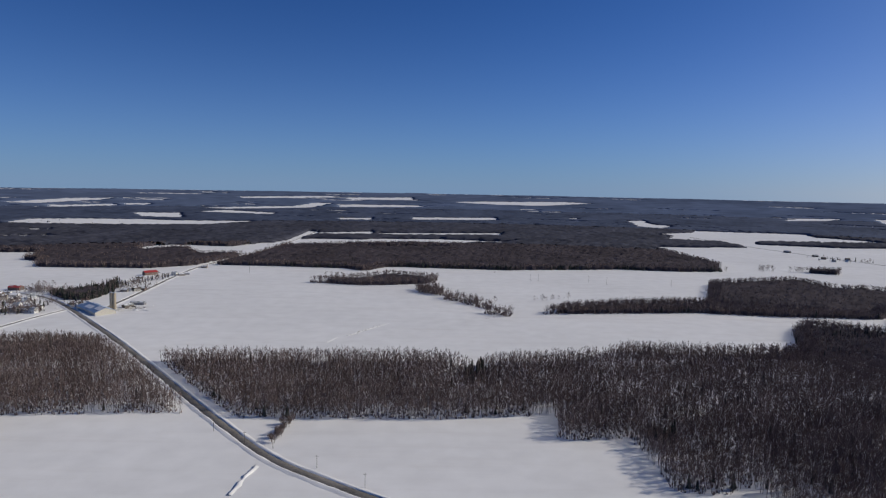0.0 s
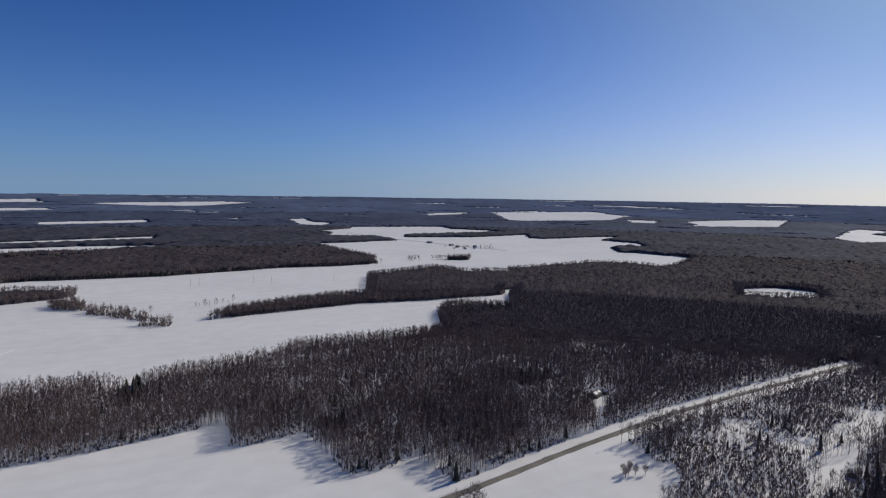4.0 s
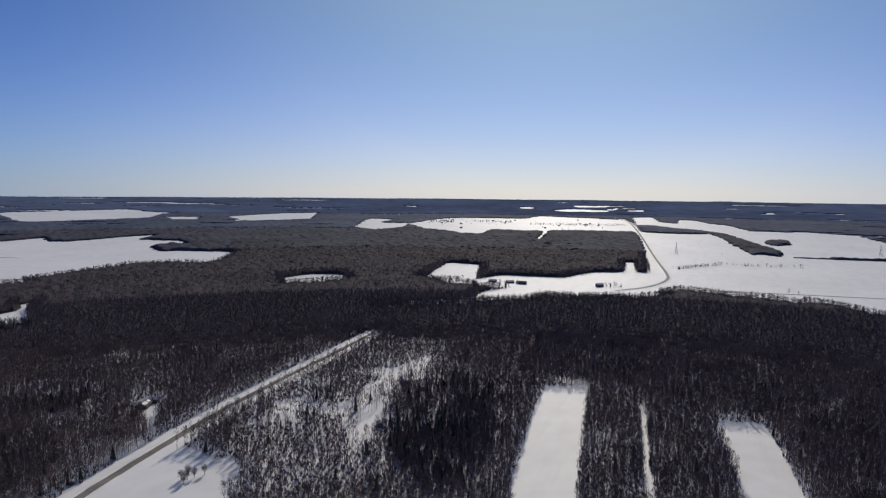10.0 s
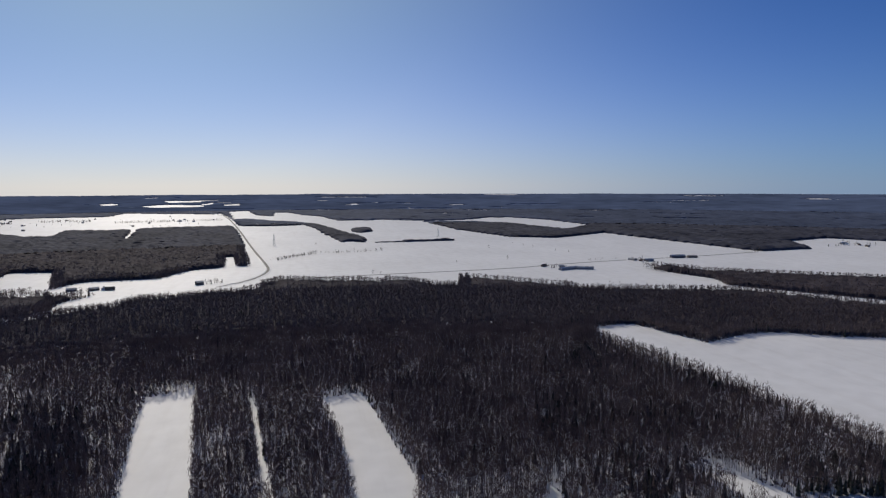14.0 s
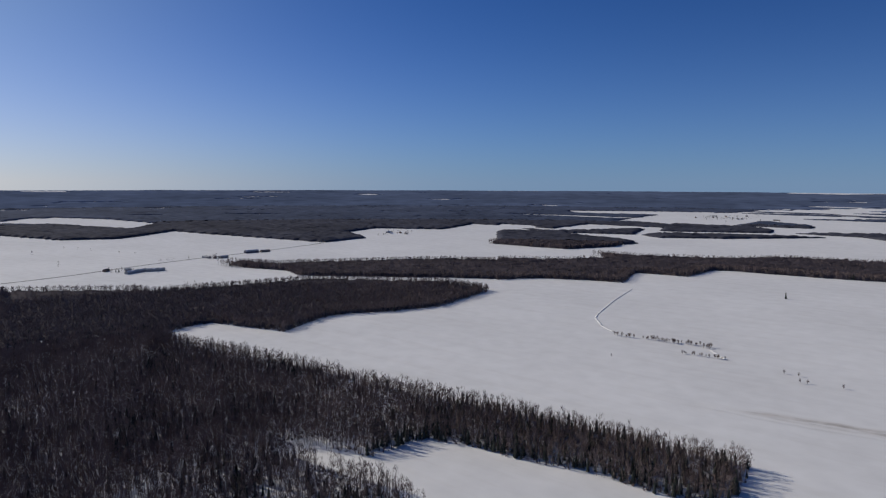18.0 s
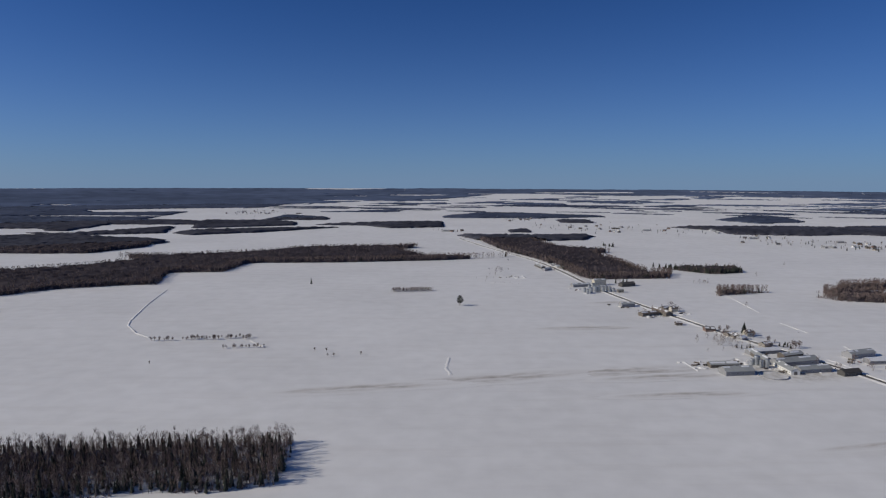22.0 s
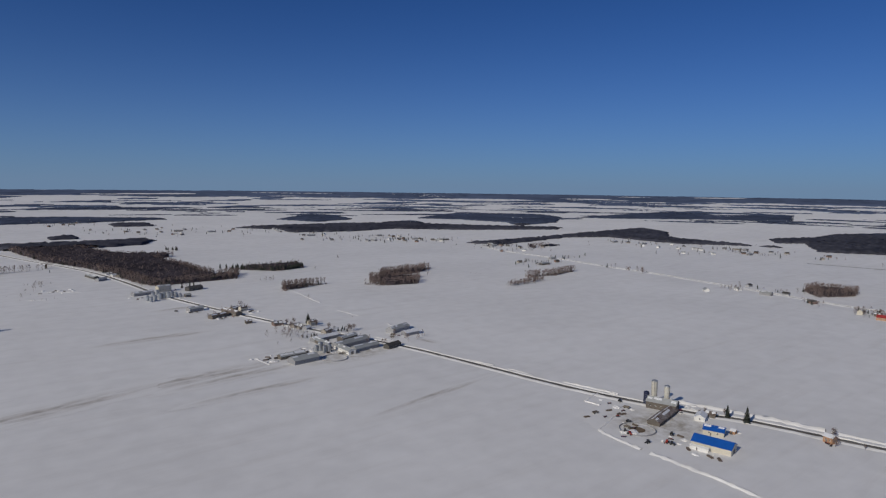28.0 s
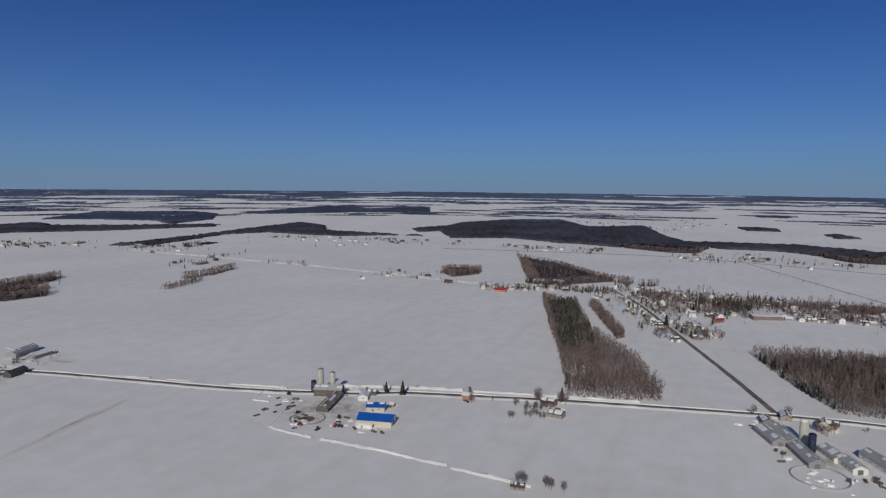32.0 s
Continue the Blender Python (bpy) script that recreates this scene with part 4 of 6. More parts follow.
def solid(loop, axis, a, b, bm=None):
    """A prism of a closed outline of 2D points, pushed along x or y from a to b."""
    bm = bm or bmesh.new()
    put = (lambda p, d: (d, p[0], p[1])) if axis == "x" else (lambda p, d: (p[0], d, p[1]))
    lo = [bm.verts.new(put(p, a)) for p in loop]
    hi = [bm.verts.new(put(p, b)) for p in loop]
    n = len(loop)
    bm.faces.new(lo)
    bm.faces.new(hi[::-1])
    for i in range(n):
        bm.faces.new((lo[i], hi[i], hi[(i + 1) % n], lo[(i + 1) % n]))
    bmesh.ops.recalc_face_normals(bm, faces=bm.faces)
    return bm


def drum(r0, r1, z0, z1, n=20, bm=None, x=0, y=0):
    bm = bm or bmesh.new()
    bmesh.ops.create_cone(bm, cap_ends=True, segments=n, radius1=r0, radius2=r1, depth=z1 - z0, matrix=Matrix.Translation((x, y, (z0 + z1) / 2)))
    return bm


def framed(frame_bm, pane_bm):
    """A window: a frame with a glass pane in it, the pane as second material."""
    me = bpy.data.meshes.new("pane")
    for f in pane_bm.faces:
        f.material_index = 1
    pane_bm.to_mesh(me)
    pane_bm.free()
    frame_bm.from_mesh(me)
    bpy.data.meshes.remove(me)
    return frame_bm


def place(ob, x, y, rot=0.0, z=0.0):
    ob.matrix_basis = pose(x, y, land(x, y) + z, 0, 0, rot)
    s = 1 - land(x, y) / 185
    ob.scale = (s, s, s)
    return ob


def gable(name, length, width, height, peak, wall, roof, windows=0, doors=1, snow=0.0, chimney=False, porch=False):
    """A gabled building along x: wall, two roof slopes, doors, windows, perhaps a chimney and patches of roof snow."""
    top = new(name)
    l, w = length / 2, width / 2
    part("wall", solid([(-w, -0.3), (w, -0.3), (w, height), (0, height + peak), (-w, height)], "x", -l, l), wall, top)
    slope = peak / w
    o = 0.45
    for s in (-1, 1):
        e = s * (w + o)
        ze = height - o * slope
        r = part("roof", solid([(0, height + peak + 0.02), (e, ze + 0.02), (e, ze + 0.27), (0, height + peak + 0.3)], "x", -l - o, l + o), roof, top)
        if snow:
            x = -l * 0.97
            while x < l * 0.9:
                k0 = float(rng.uniform(0.04, 0.3))
                k1 = min(0.98, k0 + (0.25 + 0.75 * snow) * float(rng.uniform(0.5, 1.2)))
                y0, y1 = s * w * k0, s * w * k1
                z0, z1 = height + peak * (1 - k0) + 0.31, height + peak * (1 - k1) + 0.31
                x1 = min(l * 0.97, x + float(rng.uniform(0.15, 0.6)) * length * (0.4 + snow))
                part("roof_snow", solid([(y0, z0), (y1, z1), (y1, z1 + 0.18), (y0, z0 + 0.22)], "x", x, x1), "snowroof", r, "snow left on the roof")
                x = x1 + float(rng.uniform(0, 0.5)) * length * (1.05 - min(snow, 1))
    for k in range(doors):
        dw, dh = (min(3.6, width * 0.35), min(3.4, height * 0.85)) if length > 16 else (0.95, 2.05)
        if length > 16:
            part("door", box(l, -dw / 2 + (k - (doors - 1) / 2) * dw * 1.3, 0, l + 0.08, dw / 2 + (k - (doors - 1) / 2) * dw * 1.3, dh), "door", top)
        else:
            part("door", box(-l * 0.25 - dw / 2, -w - 0.07, 0.1, -l * 0.25 + dw / 2, -w, 0.1 + dh), "door", top)
    for k in range(windows):
        x = -l + length * (k + 0.75) / (windows + 0.5)
        ww, wh = (1.1, 1.2) if length < 16 else (1.4, 0.9)
        for s in (-1, 1):
            y = s * w
            part("window", framed(box(x - ww / 2, y - 0.05, height * 0.42, x + ww / 2, y + 0.05, height * 0.42 + wh), box(x - ww / 2 + 0.1, y - 0.07, height * 0.42 + 0.1, x + ww / 2 - 0.1, y + 0.07, height * 0.42 + wh - 0.1)), ["white", "glass"], top)
    if length < 16 and windows:
        for x in (-l, l):
            part("window", framed(box(x - 0.05, -0.6, height * 0.45, x + 0.05, 0.6, height * 0.45 + 1.2), box(x - 0.07, -0.5, height * 0.45 + 0.1, x + 0.07, 0.5, height * 0.45 + 1.1)), ["white", "glass"], top)
    if chimney:
        part("chimney", box(l * 0.3, 0.4, height, l * 0.3 + 0.7, 1.1, height + peak + 1.0), "brick", top)
    if porch:
        part("porch", box(-l * 0.6, -w - 1.8, 0, l * 0.3, -w - 0.02, 0.5), "wood", top)
        part("porch_roof", solid([(-w - 2.0, 2.4), (-w - 0.02, 2.8), (-w - 0.02, 2.95), (-w - 2.0, 2.55)], "x", -l * 0.6, l * 0.3), roof, top)
    return top


def barn(x, y, rot, length, width, height, wall, roof, label, snow=0.0, windows=4, doors=1, peak=None, kind="barn"):
    ob = gable(kind, length, width, height, peak or width * 0.24, wall, roof, windows, doors, snow or (0.12 if roof in ("greyroof", "steel") and length > 14 else 0.0))
    tagged(ob, label, kind, group="farm buildings")
    return place(ob, x, y, rot)


def silo(x, y, radius, height, wall, label, cap="steel"):
    top = new("silo")
    bm = drum(radius, radius, -0.3, height, 24)
    body = part("tower", bm, wall, top)
    for k in range(1, 7):
        z = height * k / 7
        bm = drum(radius + 0.04, radius + 0.04, z - 0.06, z + 0.06, 24)
        part("hoop", bm, "steel", body)
    bm = bmesh.new()
    bmesh.ops.create_uvsphere(bm, u_segments=24, v_segments=10, radius=radius + 0.06, matrix=Matrix.Translation((0, 0, height)) @ Matrix.Diagonal((1, 1, 0.55, 1)))
    bmesh.ops.bisect_plane(bm, geom=bm.verts[:] + bm.edges[:] + bm.faces[:], plane_co=(0, 0, height - 0.01), plane_no=(0, 0, -1), clear_outer=True)
    part("dome", bm, cap, top)
    part("chute", box(radius * 0.93, -0.45, 0, radius + 0.75, 0.45, height + 0.4), wall, top)
    tagged(top, label, "silo", group="farm silos")
    return place(top, x, y, rng.uniform(0, 360))


def grain_bin(x, y, radius, height):
    top = new("grain_bin")
    part("tank", drum(radius, radius, -0.2, height, 18), "steel", top)
    part("cone_roof", drum(radius + 0.12, 0.3, height, height + radius * 0.55, 18), "steel", top)
    part("cap", drum(0.35, 0.3, height + radius * 0.5, height + radius * 0.62, 10), "steel", top)
    tagged(top, "ribbed galvanised steel grain bin with a cone roof", "grain bin", group="grain bins")
    return place(top, x, y)


def slurry_pit(x, y, radius, filled=0.45):
    top = new("slurry_tank")
    bm = bmesh.new()
    n = 40
    rings = []
    for r, z in ((radius + 0.25, -0.2), (radius + 0.25, 1.1), (radius - 0.1, 1.1), (radius - 0.1, 0.15)):
        rings.append([bm.verts.new((r * math.cos(k * 6.2832 / n), r * math.sin(k * 6.2832 / n), z)) for k in range(n)])
    for a, b in zip(rings[:-1], rings[1:]):
        for k in range(n):
            bm.faces.new((a[k], a[(k + 1) % n], b[(k + 1) % n], b[k]))
    bmesh.ops.recalc_face_normals(bm, faces=bm.faces)
    part("rim", bm, "grey", top)
    if filled:
        part("crust", drum(radius * filled, radius * filled, 0.0, 0.16, 24), "slurry", top)
    tagged(top, "round concrete slurry tank with a snowy frozen surface", "slurry tank")
    return place(top, x, y)


def vehicle(kind, x, y, rot, paint):
    top = new(kind)
    if kind == "tractor":
        part("hood", box(0.2, -0.45, 0.8, 2.3, 0.45, 1.6), paint, top)
        cab = part("cab", box(-1.1, -0.75, 0.9, 0.3, 0.75, 2.5), paint, top)
        part("cab_glass", box(-0.95, -0.78, 1.6, 0.2, 0.78, 2.3), "glass", cab)
        part("cab_roof", box(-1.2, -0.85, 2.5, 0.4, 0.85, 2.65), paint, cab)
        wheels = ((-0.9, 0.85), (-0.9, 0.85), (1.7, 0.55), (1.7, 0.55))
    else:
        part("body", box(-2.2, -0.9, 0.35, 2.2, 0.9, 1.0), paint, top)
        part("cabin", solid([(-1.6, 1.0), (1.0, 1.0), (0.5, 1.6), (-1.2, 1.6)], "y", -0.8, 0.8), "glass", top)
        part("roof_panel", box(-1.2, -0.78, 1.6, 0.5, 0.78, 1.66), paint, top)
        wheels = ((-1.4, 0.34), (-1.4, 0.34), (1.4, 0.34), (1.4, 0.34))
    for k, (wx, r) in enumerate(wheels):
        s = 1 if k % 2 else -1
        bm = bmesh.new()
        bmesh.ops.create_cone(bm, cap_ends=True, segments=14, radius1=r, radius2=r, depth=0.4, matrix=Matrix.Translation((wx, s * 0.95, r)) @ Matrix.Rotation(radians(90), 4, 'X'))
        part("wheel", bm, "rubber", top)
    tagged(top, "parked farm tractor standing on the trodden snow" if kind == "tractor" else "parked car on cleared snow", kind, group="parked vehicles")
    return place(top, x, y, rot)


def stain(name, colour, scale, stretch, strength):
    """Snow with dirt that thins out towards the rim of its sheet."""
    m = material(name, colour, 0.8, scale, 0.2, spec=0.08)
    n, l = m.node_tree.nodes, m.node_tree.links
    at = n.new("ShaderNodeTexCoord")
    centre = n.new("ShaderNodeVectorMath")
    centre.operation = 'MULTIPLY_ADD'
    centre.inputs[1].default_value, centre.inputs[2].default_value = (2, 2, 0), (-1, -1, 0)
    l.new(at.outputs["Generated"], centre.inputs[0])
    far = n.new("ShaderNodeVectorMath")
    far.operation = 'LENGTH'
    l.new(centre.outputs[0], far.inputs[0])
    rim = n.new("ShaderNodeMapRange")
    rim.interpolation_type = 'SMOOTHSTEP'
    rim.inputs["From Min"].default_value, rim.inputs["From Max"].default_value = 0.92, 0.2
    l.new(far.outputs["Value"], rim.inputs["Value"])
    lay = n.new("ShaderNodeMapping")
    lay.inputs["Scale"].default_value = stretch
    l.new(at.outputs["Object"], lay.inputs["Vector"])
    blot = n.new("ShaderNodeTexNoise")
    blot.inputs["Scale"].default_value = 1.0
    blot.inputs["Detail"].default_value = 6
    blot.inputs["Roughness"].default_value = 0.6
    l.new(lay.outputs[0], blot.inputs["Vector"])
    some = n.new("ShaderNodeMapRange")
    some.inputs["From Min"].default_value, some.inputs["From Max"].default_value = 0.35, 0.68
    some.inputs["To Max"].default_value = strength
    l.new(blot.outputs["Fac"], some.inputs["Value"])
    both = n.new("ShaderNodeMath")
    both.operation = 'MULTIPLY'
    l.new(rim.outputs[0], both.inputs[0])
    l.new(some.outputs[0], both.inputs[1])
    mix = n.new("ShaderNodeMix")
    mix.data_type = 'RGBA'
    mix.inputs[6].default_value = (0.83, 0.82, 0.805, 1)
    l.new(both.outputs[0], mix.inputs[0])
    l.new(n["Color Ramp"].outputs[0], mix.inputs[7])
    l.new(mix.outputs[2], n["Principled BSDF"].inputs["Base Color"])
    return m


PALETTE["yard"] = stain("trodden_dirty_snow", (0.40, 0.36, 0.30), 0.4, (0.09, 0.09, 0.09), 1.0)
PALETTE["streak"] = stain("wind_blown_soil", (0.45, 0.41, 0.37), 0.1, (0.025, 0.12, 0.1), 1.0)


def patch(name, x, y, rx, ry, rot, mat, label, category="yard"):
    """A thin sheet with an uneven edge, laid on the snow."""
    if mat == "yard":
        rx, ry = rx * 1.4, ry * 1.4
    n = 120
    a = np.arange(n) * 6.2832 / n
    k = 1 + 0.03 * np.sin(7 * a) + rng.normal(0, 0.02, n)
    v = np.stack([rx * k * np.cos(a), ry * k * np.sin(a), np.zeros(n)], -1)
    v = np.concatenate([v, [[0, 0, 0.02]]])
    f = np.array([(k, (k + 1) % n, n) for k in range(n)])
    ob = tagged(mesh_of(name, v, f, [PALETTE[mat]], smooth=True), label, category, kind="structure")
    ob.matrix_basis = pose(x, y, land(x, y) + 0.1 + 0.01 * (len(STAINS) % 5), 0, 0, rot)
    STAINS.append(ob)
    return ob


STAINS = []


# ---- single trees ----
def lone_bare_tree(h, spread, seed):
    g = np.random.default_rng(seed)
    top = new("bare_tree")
    bm = drum(h * 0.022 + 0.08, 0.05, -0.3, h * 0.8, 7)
    crown, tw = [], []
    for k in range(9):
        a, z0 = g.uniform(0, 6.28), h * g.uniform(0.25, 0.55)
        tip = Vector((math.cos(a) * spread * g.uniform(0.5, 0.9), math.sin(a) * spread * g.uniform(0.5, 0.9), h * g.uniform(0.65, 0.95)))
        m = look((0, 0, z0), tip)
        length = (tip - Vector((0, 0, z0))).length
        bmesh.ops.create_cone(bm, cap_ends=False, segments=4, radius1=0.1 * h / 10, radius2=0.02, depth=length, matrix=m @ Matrix.Translation((0, 0, -length / 2)) @ Matrix.Rotation(radians(180), 4, 'X'))
    part("trunk", bm, BARK, top)
    v, f = [], []
    for k in range(240):
        d = Vector(g.normal(0, 1, 3)).normalized()
        q = g.uniform(0.45, 1.0)
        tip = Vector((d.x * spread * q, d.y * spread * q, h * 0.66 + d.z * h * 0.34 * q))
        base = Vector((tip.x * 0.55, tip.y * 0.55, tip.z - h * g.uniform(0.08, 0.2)))
        side = (tip - base).cross(Vector(g.normal(0, 1, 3))).normalized() * g.uniform(0.05, 0.11) * (h / 10)
        i = len(v)
        v += [base + side, base - side, tip]
        f.append((i, i + 1, i + 2))
    me = bpy.data.meshes.new("crown")
    me.from_pydata(v, [], f)
    me.materials.append(TWIG)
    ob = new("crown", me)
    ob.parent = top
    return tagged(top, "leafless tree with bare grey-brown twigs in snow", "tree", group="single trees")


def lone_conifer(h, seed, wide=0.2):
    g = np.random.default_rng(seed)
    top = new("conifer")
    part("trunk", drum(h * 0.018 + 0.06, 0.05, -0.3, h * 0.9, 7), BARK, top)
    v, f = [], []
    for k in range(150):
        q = k / 150
        z = h * (0.1 + 0.88 * q)
        r = h * wide * (1 - q) ** 0.8 * g.uniform(0.6, 1.1) + 0.15
        a = k * 2.4 + g.uniform(-0.4, 0.4)
        w = r * 0.45
        c, s = math.cos(a), math.sin(a)
        i = len(v)
        v += [(0, 0, z + h * 0.05), (c * r - s * w, s * r + c * w, z - h * 0.035), (c * r * 1.15, s * r * 1.15, z - h * 0.05), (c * r + s * w, s * r - c * w, z - h * 0.035)]
        f += [(i, i + 1, i + 2), (i, i + 2, i + 3)]
    me = bpy.data.meshes.new("crown")
    me.from_pydata(v, [], f)
    me.materials.append(NEEDLE)
    ob = new("crown", me)
    ob.parent = top
    return tagged(top, "dark green conifer standing alone in snow", "conifer", group="single conifers")


BARE = [lone_bare_tree(10.0, 3.3 + 0.6 * (s % 3), 50 + s) for s in range(5)]
PINE = [lone_conifer(11.0, 70 + s, 0.2 + 0.05 * (s % 2)) for s in range(3)]
MODELS_USED = set()
FAR_TREES, FAR_FIRS = [], []


def stand(models, x, y, height):
    """One more tree of the given height at x, y; far ones go into one mesh."""
    if math.hypot(x, y) > 900:
        (FAR_FIRS if models is PINE else FAR_TREES).append((x, y, height / 15 * (1 - land(x, y) / 185)))
        return None
    k = int(rng.integers(0, len(models)))
    ob = models[k]
    m = pose(x, y, land(x, y), 0, 0, float(rng.uniform(0, 360)))
    base = 10.0 if models is BARE else 11.0
    if ob in MODELS_USED:
        ob = copy_thing(ob, m)
    else:
        MODELS_USED.add(ob)
        ob.matrix_basis = m
    s = height / base
    ob.scale = (s, s, s)
    return ob


def tree_line(x0, y0, x1, y1, count, height, models, spread=2.0):
    for k in range(count):
        q = (k + float(rng.uniform(-0.4, 0.4))) / max(1, count - 1)
        stand(models, x0 + (x1 - x0) * q + float(rng.normal(0, spread)), y0 + (y1 - y0) * q + float(rng.normal(0, spread)), height * float(rng.uniform(0.6, 1.2)))


def old_pine(x, y, h):
    """A single old pine with a bare lower trunk and flat, ragged layers of needles."""
    g = np.random.default_rng(5)
    top = new("pine")
    part("trunk", drum(h * 0.02 + 0.1, 0.07, -0.3, h * 0.95, 8), BARK, top)
    v, f = [], []
    for k in range(560):
        q = g.uniform(0.3, 1.0)
        z, a = h * q, g.uniform(0, 6.283)
        far = h * 0.38 * math.sqrt(g.uniform(0, 1)) * float(np.interp(q, [0.3, 0.5, 0.75, 1.0], [0.5, 1.0, 0.85, 0.3]))
        c = Vector((math.cos(a) * far, math.sin(a) * far, z + g.normal(0, 0.3)))
        i = len(v)
        for j in range(3):
            d = Vector(g.normal(0, 1, 3))
            d.z *= 0.8
            v.append(c + d.normalized() * g.uniform(0.7, 1.2))
        f.append((i, i + 1, i + 2))
    me = bpy.data.meshes.new("crown")
    me.from_pydata(v, [], f)
    me.materials.append(NEEDLE)
    new("crown", me).parent = top
    tagged(top, "lone old pine with dark ragged needle crown in a field", "tree", group="single trees")
    return place(top, x, y)


# ---- houses ----
HOUSES = []
for k, (wall, roof, l, w, h, pk, snow) in enumerate((
        ("white", "shingle", 11, 8, 3.4, 2.4, 0.5), ("white", "snowroof", 12, 8, 3.2, 2.2, 0), ("cream", "brownshingle", 10, 8, 5.0, 2.6, 0.4),
        ("tan", "shingle", 12, 8.5, 3.2, 2.2, 0.8), ("brick", "shingle", 12, 9, 3.2, 2.4, 0.6), ("grey", "snowroof", 10, 7.5, 3.2, 2.0, 0),
        ("white", "greyroof", 9, 8, 5.2, 3.0, 0.3), ("wood", "brownshingle", 8, 6, 2.8, 1.8, 0.5), ("white", "shingle", 11, 8, 3.6, 2.6, 0.6))):
    ob = gable("house", l, w, h, pk, wall, roof, 1 + (k % 3 == 0), 1, snow, k % 3 != 1, k % 4 == 0)
    words = {"white": "white-sided", "cream": "cream-sided", "tan": "tan-sided", "brick": "brown brick", "grey": "grey-sided", "wood": "small wooden"}[wall]
    under = "a snow-covered roof" if roof == "snowroof" else {"shingle": "a dark shingle roof", "brownshingle": "a brown shingle roof", "greyroof": "a grey metal roof", "red": "a red metal roof"}[roof]
    tagged(ob, words + " village house with " + under, "house", group="village houses")
    HOUSES.append(ob)
NEAR_KINDS = len(HOUSES)
for k, (wall, roof, words) in enumerate((("white", "greyroof", "far white farmhouse with a grey roof"), ("grey", "shingle", "far grey farmhouse with a dark roof"), ("brick", "shingle", "far brown farmhouse with a dark roof"), ("tan", "shingle", "far tan farmhouse with a dark roof"))):
    HOUSES.append(tagged(gable("house", 11, 8, 3.6, 2.4, wall, roof, 0, 1), words, "house", group="far farmhouses"))
HOUSES_USED = set()


def house(kind, x, y, rot):
    ob = HOUSES[kind]
    m = pose(x, y, land(x, y), 0, 0, rot)
    if kind in HOUSES_USED:
        ob = copy_thing(ob, m)
    else:
        HOUSES_USED.add(kind)
        ob.matrix_basis = m
    s = 1 - land(x, y) / 185
    ob.scale = (s, s, s)
    return ob


TAKEN = []


def free(x, y, gap):
    if any((x - a) ** 2 + (y - b) ** 2 < gap * gap for a, b in TAKEN):
        return False
    if near_road(np.array([[x, y]]), 5.0)[0]:
        return False
    TAKEN.append((x, y))
    return True


def street(x0, y0, x1, y1, step, side, trees=0.5):
    """Houses with garden trees along both sides of a village street."""
    length = math.hypot(x1 - x0, y1 - y0)
    ux, uy = (x1 - x0) / length, (y1 - y0) / length
    d = 0.0
    while d < length:
        for s in (-1, 1):
            o = s * side * float(rng.uniform(0.85, 1.3))
            x, y = x0 + ux * d - uy * o, y0 + uy * d + ux * o
            if rng.uniform() < 0.88 and free(x, y, 12.5):
                house(int(rng.integers(0, NEAR_KINDS)), x, y, math.degrees(math.atan2(uy, ux)) + (180 if s > 0 else 0) + float(rng.choice([0, 0, 90])) + float(rng.normal(0, 4)))
            for _ in range(2):
                a, b = x + float(rng.normal(0, 10)), y + float(rng.normal(0, 10))
                if rng.uniform() < trees and free(a, b, 6.0):
                    stand(PINE if rng.uniform() < 0.15 else BARE, a, b, float(rng.uniform(7, 13)))
        d += step * float(rng.uniform(0.85, 1.25))


def hamlet(x, y, count, spread, rot=0.0):
    """A few farm buildings and trees far off."""
    for k in range(count):
        a, b = x + float(rng.normal(0, spread)), y + float(rng.normal(0, spread * 0.6))
        if free(a, b, 14):
            if k % 3 == 2:
                barn(a, b, rot + float(rng.choice([0, 90])), float(rng.uniform(18, 30)), 10, 4, "wood" if k % 2 else "grey", "greyroof", "weathered grey farm barn among snowy fields", 0, 0)
            else:
                house(int(rng.integers(NEAR_KINDS, len(HOUSES))), a, b, rot + float(rng.uniform(0, 360)))
        for _ in range(3):
            a, b = x + float(rng.normal(0, spread)), y + float(rng.normal(0, spread * 0.7))
            if free(a, b, 4):
                stand(PINE if rng.uniform() < 0.4 else BARE, a, b, float(rng.uniform(7, 12)))


def pole(x, y, rot, height=9.0):
    top = new("utility_pole")
    part("post", drum(0.16, 0.11, -0.3, height, 8), "pole", top)
    part("crossarm", box(-1.1, -0.06, height - 0.7, 1.1, 0.06, height - 0.55), "pole", top)
    tagged(top, "wooden utility pole with a crossarm beside the road", "utility pole", group="utility poles")
    return place(top, x, y, rot)


